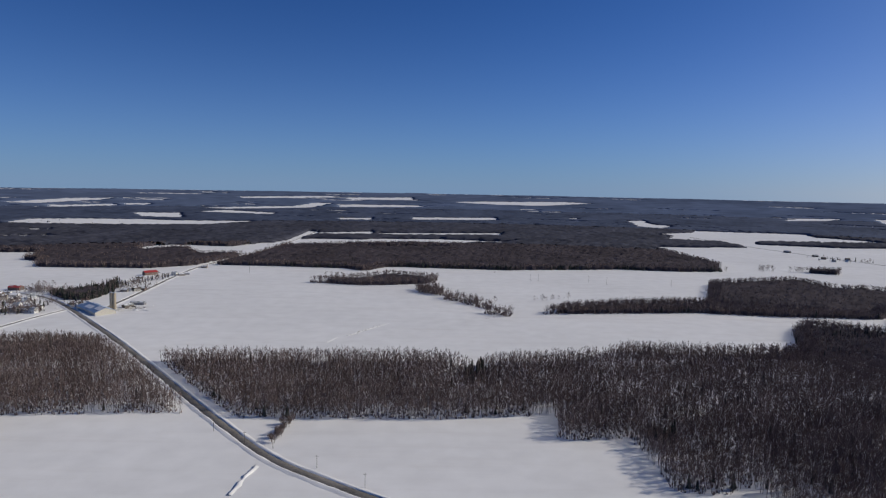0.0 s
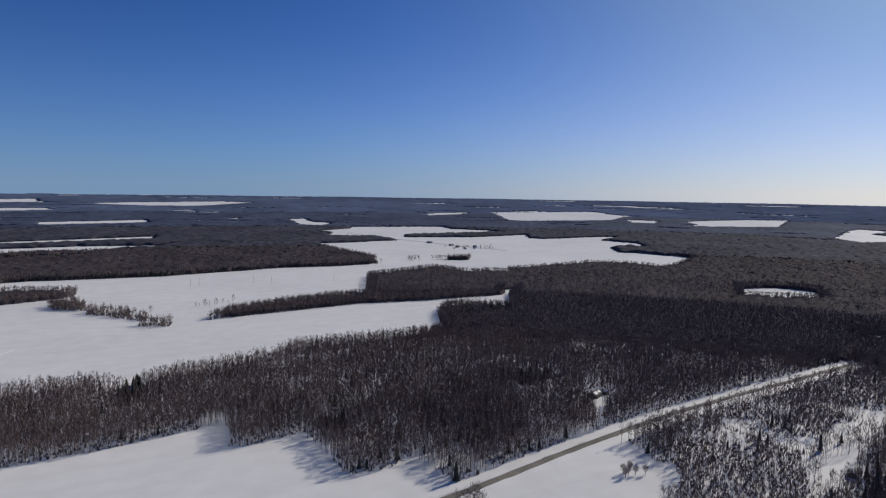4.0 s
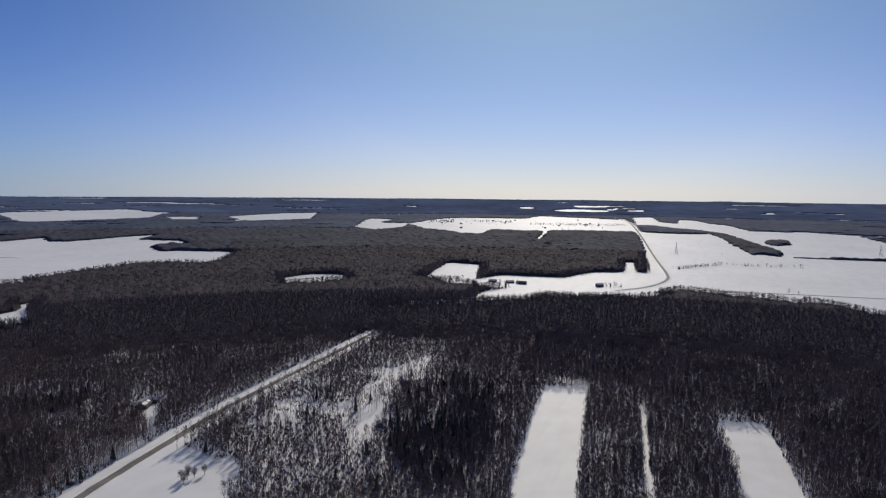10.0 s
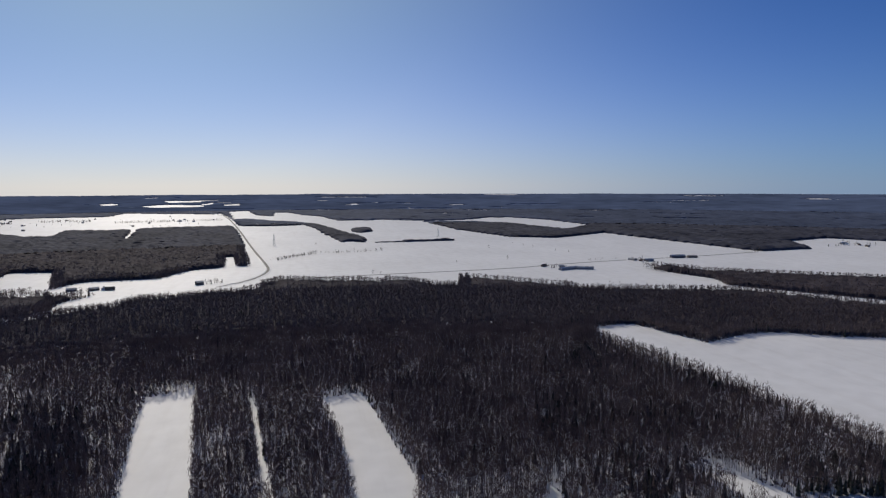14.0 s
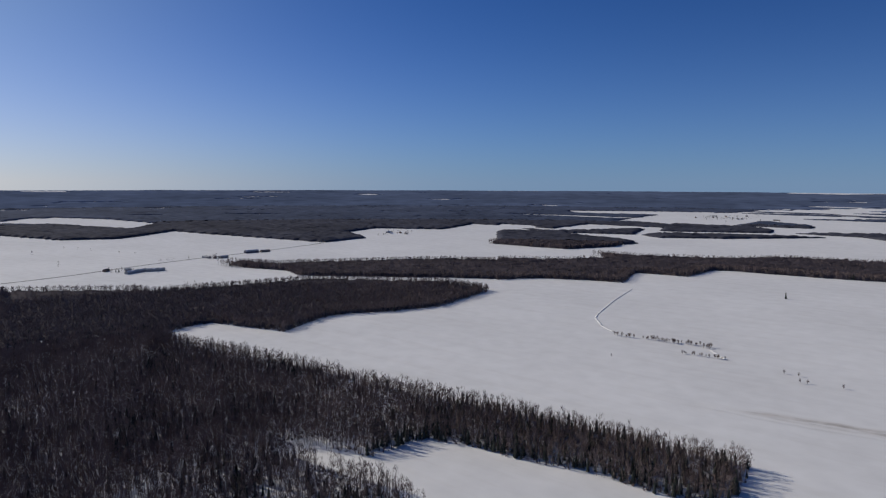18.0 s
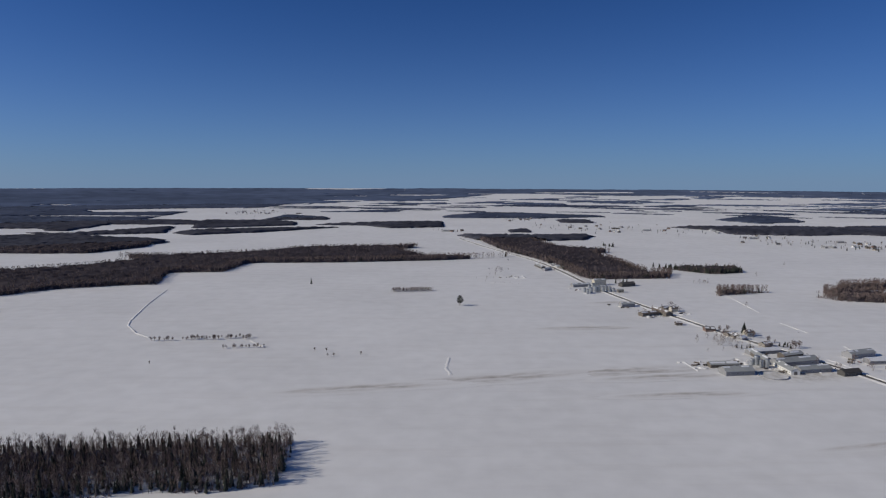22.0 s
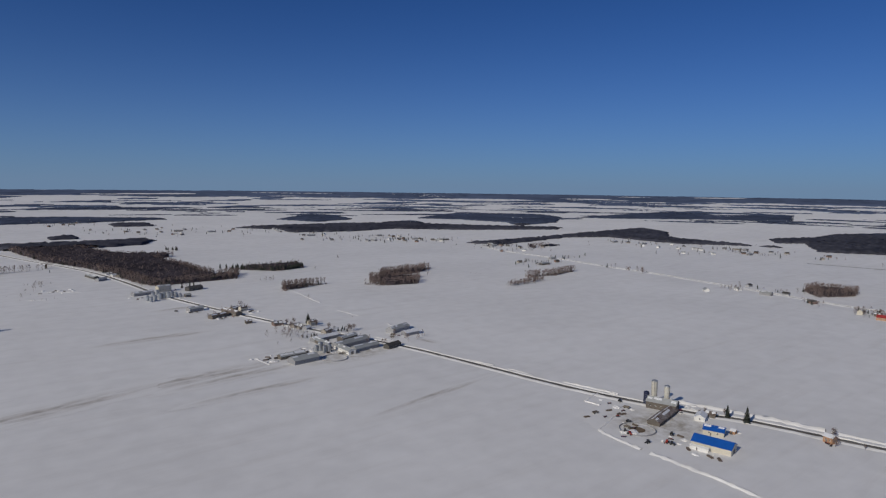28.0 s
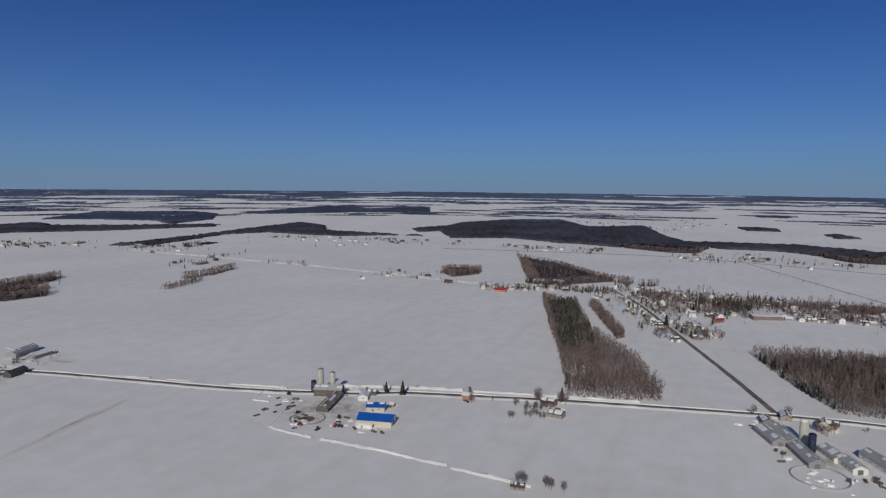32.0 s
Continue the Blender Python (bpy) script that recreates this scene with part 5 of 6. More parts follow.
def pylon(x, y, rot, height=38.0):
    top = new("pylon")
    def bar(a, b, r, bm):
        a, b = Vector(a), Vector(b)
        length = (b - a).length
        bmesh.ops.create_cone(bm, cap_ends=False, segments=4, radius1=r, radius2=r, depth=length, matrix=look((a + b) / 2, b))
    q = ((-1, -1), (1, -1), (1, 1), (-1, 1))
    for sx, sy in q:
        bm = bmesh.new()
        bar((sx * 4, sy * 4, -0.5), (sx * 0.9, sy * 0.9, height * 0.7), 0.22, bm)
        bar((sx * 0.9, sy * 0.9, height * 0.7), (0, 0, height), 0.2, bm)
        part("leg", bm, "steel", top)
    bm = bmesh.new()
    for k in range(6):
        z0, z1 = height * 0.7 * k / 6, height * 0.7 * (k + 1) / 6
        r0, r1 = 4 - 3.1 * k / 6, 4 - 3.1 * (k + 1) / 6
        for (ax, ay), (bx, by) in zip(q, q[1:] + q[:1]):
            bar((ax * r0, ay * r0, z0), (bx * r1, by * r1, z1), 0.12, bm)
            bar((bx * r0, by * r0, z0), (ax * r1, ay * r1, z1), 0.12, bm)
    part("bracing", bm, "steel", top)
    for z, w in ((0.72, 8), (0.84, 6.5), (0.95, 4.5)):
        bm = bmesh.new()
        bar((-w, 0, height * z), (w, 0, height * z), 0.2, bm)
        bar((-w, 0, height * z), (0, 0, height * z + 2), 0.14, bm)
        bar((w, 0, height * z), (0, 0, height * z + 2), 0.14, bm)
        part("arm", bm, "steel", top)
    tagged(top, "grey steel lattice power pylon in a snowy field", "pylon", group="power pylons")
    return place(top, x, y, rot)


def church(x, y, rot):
    top = gable("church", 26, 12, 8, 6, "white", "greyroof", 4, 1, 0.0)
    part("tower", box(13.1, -2.6, -0.3, 18.2, 2.6, 14), "white", top)
    spire = part("spire", drum(3.2, 0.1, 14, 31, 8, x=15.6), "steel", top, "pale metal spire")
    part("cross", box(15.5, -0.5, 31.6, 15.7, 0.5, 31.8, box(15.5, -0.1, 30.8, 15.7, 0.1, 32.6)), "steel", spire)
    tagged(top, "white village church with a tall pointed spire", "church")
    return place(top, x, y, rot)


def berm(pts, height, width, label="ploughed ridge of clean snow across the field"):
    line = finer(np.array(pts, float), 3.5)
    return ribbon("snow_ridge", line, [(-width, -0.1), (-width * 0.4, height * 0.85), (width * 0.2, height), (width, -0.1)], SNOW, label, "snowbank", 0.55)


# ---- farmyard clutter ----
def round_bale():
    top = new("round_bale")
    bm = bmesh.new()
    bmesh.ops.create_cone(bm, cap_ends=True, segments=14, radius1=0.75, radius2=0.75, depth=1.3, matrix=Matrix.Translation((0, 0, 0.73)) @ Matrix.Rotation(radians(90), 4, 'Y'))
    bmesh.ops.bevel(bm, geom=bm.edges[:], offset=0.08, segments=1, affect='EDGES')
    part("bale", bm, "white", top)
    part("snow_cap", drum(0.5, 0.25, 1.4, 1.56, 10), SNOW, top)
    return tagged(top, "white wrapped round hay bale with snow on top", "hay bale", group="wrapped bales")


def farm_wagon():
    top = new("farm_wagon")
    part("bed", box(-2.6, -1.1, 0.9, 2.6, 1.1, 1.05), "wood", top)
    for s in (-1, 1):
        part("side_board", box(-2.6, s * 1.1 - 0.05, 1.05, 2.6, s * 1.1 + 0.05, 1.9), "wood", top)
    part("drawbar", box(2.6, -0.08, 0.6, 4.2, 0.08, 0.75), "machine_dark", top)
    for x in (-1.7, 1.7):
        for s in (-1, 1):
            bm = bmesh.new()
            bmesh.ops.create_cone(bm, cap_ends=True, segments=12, radius1=0.45, radius2=0.45, depth=0.25, matrix=Matrix.Translation((x, s * 0.95, 0.45)) @ Matrix.Rotation(radians(90), 4, 'X'))
            part("wheel", bm, "rubber", top)
    return tagged(top, "old wooden farm wagon parked in the snow", "farm wagon", group="farm machinery")


def farm_implement():
    top = new("farm_implement")
    part("frame_bar", box(-1.6, -0.15, 0.7, 1.6, 0.15, 0.95), "machine_red", top)
    part("drawbar", box(-0.1, 0.15, 0.6, 0.1, 2.4, 0.75), "machine_dark", top)
    for k in range(5):
        x = -1.4 + k * 0.7
        part("tine", box(x - 0.06, -0.9, 0.0, x + 0.06, -0.16, 0.85), "machine_dark", top)
    for s in (-1, 1):
        bm = bmesh.new()
        bmesh.ops.create_cone(bm, cap_ends=True, segments=12, radius1=0.5, radius2=0.5, depth=0.25, matrix=Matrix.Translation((s * 1.75, 0, 0.5)) @ Matrix.Rotation(radians(90), 4, 'Y'))
        part("wheel", bm, "rubber", top)
    return tagged(top, "rusty red farm implement standing in snow", "farm implement", group="farm machinery")


def timber_pile():
    top = new("timber_pile")
    for k in range(7):
        bm = bmesh.new()
        y, z = (-0.9 + 0.6 * k, 0.3) if k < 4 else (-0.6 + 0.6 * (k - 4), 0.8)
        bmesh.ops.create_cone(bm, cap_ends=True, segments=8, radius1=0.3, radius2=0.26, depth=5.0, matrix=Matrix.Translation((0, y, z)) @ Matrix.Rotation(radians(90), 4, 'Y'))
        part("log", bm, "pole", top)
    return tagged(top, "stack of dark logs beside farm buildings", "timber pile", group="timber piles")


def snow_pile():
    bm = bmesh.new()
    bmesh.ops.create_icosphere(bm, subdivisions=3, radius=1.0)
    for v in bm.verts:
        k = 1 + 0.35 * noise.noise(v.co * 1.7)
        v.co = Vector((v.co.x * k, v.co.y * k, max(v.co.z * 0.55 * k, -0.15)))
    me = bpy.data.meshes.new("snow_pile")
    bm.to_mesh(me)
    bm.free()
    me.materials.append(SNOW)
    return tagged(new("snow_pile", me), "rounded pile of ploughed snow in a farmyard", "snow pile", group="snow piles")


CLUTTER = [round_bale(), farm_wagon(), farm_implement(), timber_pile(), snow_pile()]
CLUTTER_USED = set()


def clutter(x, y, count, spread, kinds=(0, 1, 2, 3, 4, 4)):
    """Machines, bales, logs and snow piles strewn round a point."""
    for _ in range(count):
        a, b = x + float(rng.normal(0, spread)), y + float(rng.normal(0, spread * 0.7))
        k = int(rng.choice(kinds))
        if not free(a, b, 3.5):
            continue
        m = pose(a, b, land(a, b) + 0.02, 0, 0, float(rng.uniform(0, 360)))
        ob = CLUTTER[k]
        if k in CLUTTER_USED:
            ob = copy_thing(ob, m)
        else:
            CLUTTER_USED.add(k)
            ob.matrix_basis = m
        if k == 4:
            s = float(rng.uniform(1.2, 3.6))
            ob.scale = (s, s * float(rng.uniform(0.6, 1.5)), s * 0.8)


def garden_trees(x0, y0, x1, y1, width, count, firs=0.2):
    """Small bare trees, shrubs and conifers between the houses of a village."""
    ux, uy = x1 - x0, y1 - y0
    length = math.hypot(ux, uy)
    for _ in range(int(count * 1.7)):
        q, o = float(rng.uniform(0, 1)), float(rng.normal(0, width))
        x, y = x0 + ux * q - uy / length * o, y0 + uy * q + ux / length * o
        if not near_road(np.array([[x, y]]), 1.5)[0]:
            (FAR_FIRS if rng.uniform() < firs else FAR_TREES).append((x, y, float(rng.uniform(0.25, 0.8))))



# gardens and yards

# dairy farm with blue roofs
patch("yard", -441, -277, 42, 38, 138, "yard", "trodden dirty snow of a farmyard", "yard")
barn(-428.8, -225.1, 102, 27.5, 14, 4.5, "cream", "blue", "cream metal barn with a bright blue sheet roof", windows=0)
barn(-454.9, -239.1, 110, 14.8, 10, 4, "cream", "blue", "small cream barn with a blue roof and snow patches", snow=0.35, windows=2)
barn(-473.2, -295.1, 108, 24.4, 12, 6, "wood", "greyroof", "long old barn with a grey sheet roof beside silos", windows=5)
barn(-452.6, -281.5, -167, 41.1, 10, 3, "wood", "rust", "low cattle shed with a rusty sheet roof", snow=0.2)
silo(-470.1, -308.9, 2.4, 11, "navy", "dark navy enamelled silo with a domed top", "navy")
silo(-476.4, -305.6, 2.5, 20.5, "concrete", "tall pale concrete stave silo with a dome")
silo(-478.5, -294.8, 2.4, 18, "concrete", "pale concrete stave silo with a steel dome")
slurry_pit(-414.8, -279.2, 13.5)
house(1, -476, -262, 20)
house(7, -487, -260, 110)
barn(-467.5, -230.5, 91, 3.6, 4, 2.6, "orange", "snowroof", "small tan wooden shed in trodden snow", windows=0, kind="shed")
vehicle("tractor", -426.5, -257.1, 40, "machine_dark")
vehicle("tractor", -409.9, -250.7, 10, "machine_red")
vehicle("tractor", -410.6, -246.7, 100, "machine_dark")
vehicle("tractor", -458.3, -327.0, 60, "machine_dark")
vehicle("tractor", -403.1, -282.1, 20, "machine_dark")
vehicle("tractor", -401.9, -276.8, 80, "machine_red")
vehicle("tractor", -398.6, -259.2, 0, "machine_dark")
vehicle("tractor", -422.5, -292.8, 150, "machine_dark")
vehicle("car", -479.3, -281.8, 20, "machine_red")
vehicle("car", -474.3, -278.4, 70, "white")
barn(-417.2, -229.4, 101, 12.6, 2.6, 2.8, "white", "white", "long white trailer parked before a barn", windows=0, kind="trailer")
stand(PINE, -497, -251, 11)
stand(PINE, -497, -235, 14)
stand(BARE, -483, -267, 6)
stand(BARE, -491, -267, 6)
stand(BARE, -502, -256, 6)
berm([(-390, -296), (-387, -281), (-386, -268), (-385, -255)], 1.116, 1.925)
berm([(-385, -247), (-385, -221), (-384, -194), (-381, -168), (-381, -147)], 1.178, 1.925)
berm([(-378, -143), (-376, -123), (-375, -104), (-372, -88)], 1.178, 1.925)
berm([(-436, -346), (-450, -351), (-460, -352)], 0.744, 1.1)
berm([(-435, -347), (-436, -333)], 0.744, 1.1)
berm([(-391, -297), (-429, -309)], 0.744, 1.1)
berm([(-493, -310), (-505, -278), (-515, -249), (-523, -223), (-530, -190)], 1.8, 3.2)
berm([(-531, -186), (-540, -145), (-551, -95), (-562, -40)], 1.3, 2.4)
berm([(-414, -651), (-423, -607)], 0.62, 1.1)
berm([(-438, -510), (-447, -475)], 0.868, 1.65)
berm([(-462, -394), (-474, -340)], 0.93, 1.65)
berm([(-450, -457), (-455, -427)], 0.62, 1.1)

# houses along the road
tree_line(-511, -132, -510, -108, 12, 7, BARE, 4)
garden_trees(-1078, 24, -1062, 80, 9, 45, 0.9)
barn(-509, -179, 80, 7, 6, 4.6, "orange", "snowroof", "small orange two-storey wooden house by the road", windows=2, kind="house")
stand(BARE, -521, -181, 9)
stand(BARE, -503, -173, 9)
stand(BARE, -515, -158, 5)
house(4, -525, -111, 75)
house(3, -499, -99, 80)
stand(BARE, -524, -121, 13)
stand(BARE, -533, -122, 13)
stand(PINE, -535, -102, 14)
stand(BARE, -530, -98, 12)
stand(BARE, -532, -103, 12)
stand(BARE, -481, -133, 7)
stand(BARE, -482, -131, 7)
stand(BARE, -489, -122, 7)
stand(BARE, -488, -118, 7)
stand(BARE, -495, -117, 7)
stand(BARE, -494, -114, 7)
stand(BARE, -489, -110, 7)
stand(BARE, -490, -107, 7)
stand(BARE, -500, -125, 7)
barn(-367.1, -95.3, 94, 7.9, 6, 2.4, "tan", "brownshingle", "low tan cabin with a brown snow-edged roof", snow=0.2, windows=2, kind="cabin")
stand(BARE, -373, -97, 9)
stand(BARE, -376, -95, 9)
stand(BARE, -373, -93, 9)
stand(BARE, -374, -78, 9)
stand(BARE, -373, -76, 9)
stand(BARE, -375, -80, 9)
stand(BARE, -372, -68, 9)

# farm at the road fork
barn(-517.1, 57.1, 20, 29.6, 12, 3.5, "grey", "greyroof", "low grey-roofed cattle barn in snow", snow=0.35)
barn(-521.4, 67.0, 15, 31.9, 11, 3.8, "grey", "greyroof", "grey-roofed cattle barn joined to another")
barn(-487.1, 76.0, 16, 33.0, 11, 3.8, "grey", "greyroof", "long grey sheet-roofed cattle barn")
barn(-496.9, 94.0, 20, 20.3, 11, 3.6, "white", "greyroof", "grey-roofed machine shed with snow patches", snow=0.5)
barn(-481.3, 101.9, 19, 19.8, 10, 4, "white", "greyroof", "grey-roofed shed with a white gable end", snow=0.15)
barn(-491.3, 121.6, 23, 30.7, 12, 4.5, "white", "greyroof", "long grey-roofed shed with white end wall", snow=0.05)
silo(-516.2, 77.7, 2.6, 17, "concrete", "pale concrete silo with a snowy domed top", "snowroof")
silo(-501.4, 81.4, 2.6, 12.5, "navy", "dark navy enamelled silo between barns", "navy")
slurry_pit(-457.0, 80.0, 17, 0)
house(2, -555, 97, -10)
house(2, -554, 102, 80)
house(3, -567, 72, 0)
house(3, -551, 57, 10)
stand(BARE, -566, 49, 10)
stand(BARE, -542, 94, 10)
stand(BARE, -538, 97, 10)
stand(BARE, -547, 103, 10)
stand(BARE, -546, 91, 10)
stand(BARE, -575, 75, 10)
stand(BARE, -559, 127, 5)

# large dairy farm
patch("yard", -343, -612, 69, 36, 180, "yard", "trodden dirty snow between barns", "yard")
barn(-294.6, -602.2, -173, 29.7, 14, 4.5, "grey", "greyroof", "long grey-roofed dairy barn of a large farm", snow=0.2)
barn(-292.1, -626.1, -176, 29.2, 9, 3.5, "wood", "greyroof", "low grey-roofed shed with silage bags beside it", snow=0.5)
barn(-358.7, -677.0, -168, 38.2, 9, 3.8, "grey", "snowroof", "low barn with a snow-covered roof")
barn(-370.1, -635.9, -165, 50.4, 13, 4.5, "grey", "greyroof", "long grey-roofed dairy barn of a large farm", snow=0.1)
barn(-380.8, -662.0, -161, 27.0, 9, 3.8, "wood", "greyroof", "grey-roofed machine shed among barns", snow=0.4)
barn(-350.1, -616.2, 90, 37.2, 9, 4, "white", "greyroof", "striped curtain-sided cattle barn", snow=0.2, windows=9)
barn(-373.8, -609.9, -170, 34.6, 11, 4, "grey", "greyroof", "long grey-roofed dairy barn of a large farm", snow=0.25)
barn(-345.1, -655.7, 87, 39.5, 9, 4, "wood", "greyroof", "old weathered wooden farm barn", snow=0.3)
barn(-403.1, -598.4, -166, 20.3, 9, 4, "dark", "shingle", "dark wooden machine shed by the road")
barn(-456.3, -664.9, -161, 34.9, 12, 4.5, "grey", "greyroof", "grey metal shed with an open gable end")
barn(-457.0, -638.5, -174, 21.8, 10, 4, "grey", "snowroof", "low shed with snow on its roof")
silo(-329.0, -631.4, 2.6, 9, "steel", "squat grey steel silo among barns")
silo(-329.7, -622.6, 2.2, 7, "steel", "squat grey steel silo among barns")
silo(-334.9, -622.1, 2.4, 8, "steel", "squat grey steel silo among barns")
silo(-324.5, -632.0, 2, 6, "steel", "squat grey steel silo among barns")
slurry_pit(-326.7, -594.7, 13.5, 0)
stand(PINE, -393, -706, 5)
stand(PINE, -395, -701, 5)
stand(PINE, -401, -704, 5)
stand(PINE, -401, -697, 5)
stand(PINE, -402, -711, 5)
stand(PINE, -341, -699, 5)
stand(PINE, -345, -696, 5)
stand(PINE, -351, -696, 5)
stand(PINE, -356, -699, 5)
stand(PINE, -381, -765, 15)
stand(BARE, -367, -778, 10)
stand(BARE, -388, -721, 10)
stand(BARE, -406, -701, 10)
house(7, -344, -789, 60)
house(4, -345, -781, 0)
house(3, -359, -756, 20)
house(3, -362, -746, 90)
house(5, -365, -737, 30)
house(2, -382, -756, 10)
house(3, -377, -706, 20)
berm([(-278, -638), (-298, -644), (-321, -655)], 0.93, 1.375, "white wrapped silage row beside a barn")
berm([(-259, -642), (-261, -610)], 0.744, 1.375)

# feed mill and farms further along the road
barn(-298.1, -1136.5, -164, 23.3, 10, 9, "cream", "greyroof", "tall cream-sided feed mill building", snow=0.3, windows=5)
barn(-261.0, -1119.6, -161, 35.0, 10, 4, "grey", "greyroof", "long grey-roofed storage shed", snow=0.4)
grain_bin(-254.1, -1059.5, 2.6, 7)
grain_bin(-256.1, -1047.1, 2.6, 7)
grain_bin(-263.7, -1053.5, 3, 8)
grain_bin(-273.8, -1065.4, 3, 9)
grain_bin(-280.4, -1067.3, 3, 9)
grain_bin(-286.4, -1063.6, 3.2, 9)
grain_bin(-295.3, -1076.2, 3, 8)
grain_bin(-279.6, -1104.7, 2.6, 8)
grain_bin(-270.1, -1092.1, 2.6, 7)
grain_bin(-300.6, -1072.7, 2.6, 7)
grain_bin(-304.4, -1064.3, 2.4, 6)
barn(-315.1, -1060.7, -177, 9.2, 7, 4, "wood", "greyroof", "small weathered farm shed")
stand(PINE, -299, -1211, 13)
stand(PINE, -306, -1215, 13)
stand(PINE, -324, -1211, 13)
stand(PINE, -322, -1190, 13)
stand(BARE, -293, -1207, 11)
stand(BARE, -315, -1202, 11)
stand(BARE, -335, -1152, 11)
stand(BARE, -344, -1161, 11)
barn(-345.0, -1124.4, -157, 28.9, 11, 5, "dark", "shingle", "dark gabled barn across the road")
stand(PINE, -333, -1153, 12)
stand(PINE, -350, -1164, 12)
stand(PINE, -354, -1154, 12)
barn(-288.2, -937.1, -164, 22.1, 10, 4.5, "grey", "greyroof", "grey-roofed field shed in snow")
barn(-300.1, -873.3, -159, 28.1, 9, 4, "wood", "brownshingle", "weathered brown farm shed", snow=0.3)
barn(-322.5, -884.2, 101, 37.9, 10, 5, "wood", "rust", "old brown gabled barn with a rusty roof", snow=0.3)
house(3, -336, -912, 30)
house(2, -345, -901, 10)
stand(BARE, -347, -920, 13)
stand(BARE, -348, -914, 13)
stand(BARE, -349, -903, 8)
stand(BARE, -353, -896, 8)
stand(BARE, -317, -909, 8)
stand(BARE, -299, -883, 8)
house(7, -319, -814, 0)
barn(-230.9, -1372.2, 99, 49.6, 9, 4, "dark", "greyroof", "dark farm barn beside the road", snow=0.2)
barn(-237.8, -1324.6, -139, 22.4, 8, 4, "grey", "greyroof", "grey farm shed in snow")
house(0, -264, -1393, 0)
house(1, -269, -1371, 30)
house(3, -275, -1358, 60)
stand(BARE, -239, -1418, 7)
stand(BARE, -271, -1417, 7)
tree_line(-119, -1327, -150, -1325, 7, 9, BARE, 3)
stand(PINE, -176, -1495, 7)
berm([(-117, -1229), (-152, -1229), (-186, -1201)], 0.744, 2.2)
tree_line(-117, -1216, -170, -1231, 4, 3, PINE, 4)

# village
street(-812, -6, -1129, -108, 15, 14, 0.4)
street(-1118, -79, -1102, 78, 13, 12, 0.9)
street(-1039, -48, -1032, 50, 13, 12, 0.9)
street(-1102, 78, -1137, 273, 13, 12, 0.8)
street(-1016, 122, -1031, 253, 13, 11, 0.5)
street(-1064, 131, -1083, 267, 13, 11, 0.7)
street(-1064, -150, -1060, -83, 16, 10, 0.3)
street(-1136, -264, -1137, -118, 22, 12, 0.9)
street(-917, -26, -841, 3, 14, 24, 0.3)
street(-860, -14, -843, 33, 13, 10, 0.3)
street(-978, -80, -898, -26, 18, 13, 0.3)
street(-1195, -134, -1173, -36, 20, 12, 0.8)
street(-1094, -355, -1112, -258, 24, 11, 0.7)
church(-1120.8, 20.2, 200)
barn(-999.1, 94.2, 106, 40.1, 16, 5.5, "brick", "snowroof", "long low brown brick school building with flat snowy roof", windows=9, peak=1)
barn(-947.7, 31.2, 139, 16.1, 8, 3.5, "brick", "red", "low building with a bright red roof")
barn(-910.5, 18.7, 78, 18.2, 18, 0.6, "grey", "snowroof", "snow-covered ice rink with boards", windows=0, doors=0, peak=0.3)
barn(-1140.8, 209.5, 102, 31.1, 12, 5, "grey", "snowroof", "large flat-roofed grey workshop", windows=5, peak=1)
barn(-1153.1, 241.0, 87, 12.5, 9, 4, "dark", "greyroof", "dark shed beyond the village")
barn(-1189.7, -240.2, 79, 22.1, 14, 6, "white", "blue", "white building with a blue roof", snow=0.3)
barn(-1184.1, -275.6, 96, 20.7, 12, 6, "cream", "greyroof", "pale gabled farm building", snow=0.3)
barn(-1063.3, -314.8, 98, 19.2, 12, 4, "orange", "red", "orange-red roofed farm building in the village")
stand(PINE, -1092, 42, 17)
stand(PINE, -1064, 46, 17)
stand(PINE, -1107, 53, 17)
stand(PINE, -1078, 56, 17)
stand(PINE, -1070, 61, 17)
stand(PINE, -1087, 67, 17)
stand(PINE, -1040, 47, 17)
stand(PINE, -1033, 53, 17)
stand(PINE, -1036, 60, 17)
stand(PINE, -1045, 2, 17)
stand(PINE, -1028, 6, 17)
stand(PINE, -1006, -1, 17)
stand(PINE, -1089, 10, 17)
stand(PINE, -1050, 36, 17)
stand(PINE, -895, -34, 17)
stand(PINE, -1169, 82, 12)
stand(PINE, -1167, 90, 12)
stand(PINE, -1165, 99, 12)
stand(PINE, -1163, 108, 12)
stand(PINE, -1160, 116, 12)
stand(PINE, -1158, 125, 12)
stand(BARE, -1203, 5, 15)
stand(BARE, -1220, 14, 15)
stand(BARE, -1199, 24, 15)
stand(BARE, -1173, 174, 15)
stand(BARE, -1175, 82, 15)
stand(BARE, -1190, 205, 15)
stand(BARE, -1139, -72, 15)
stand(BARE, -1177, -27, 15)
tree_line(-978, 25, -933, 82, 2, 6, BARE)
tree_line(-971, 81, -1009, 71, 10, 7, BARE, 1.5)
tree_line(-1240, -99, -1240, -67, 10, 11, PINE, 3)
tree_line(-1222, -138, -1153, -110, 10, 10, PINE, 4)
tree_line(-1087, 254, -906, 226, 10, 8, BARE, 6)
street(-681, 950, -625, 971, 17, 13, 0.3)
street(-643, 895, -560, 888, 16, 12, 0.3)
street(-715, 998, -656, 1009, 19, 10, 0.4)
barn(-710.2, 1054.9, -7, 20.8, 11, 5, "brick", "red", "red barn with a red roof at the village edge", snow=0.3, windows=3)
tree_line(-694, 1055, -675, 1096, 14, 13, BARE, 4)
tree_line(-609, 854, -578, 859, 12, 5, BARE)

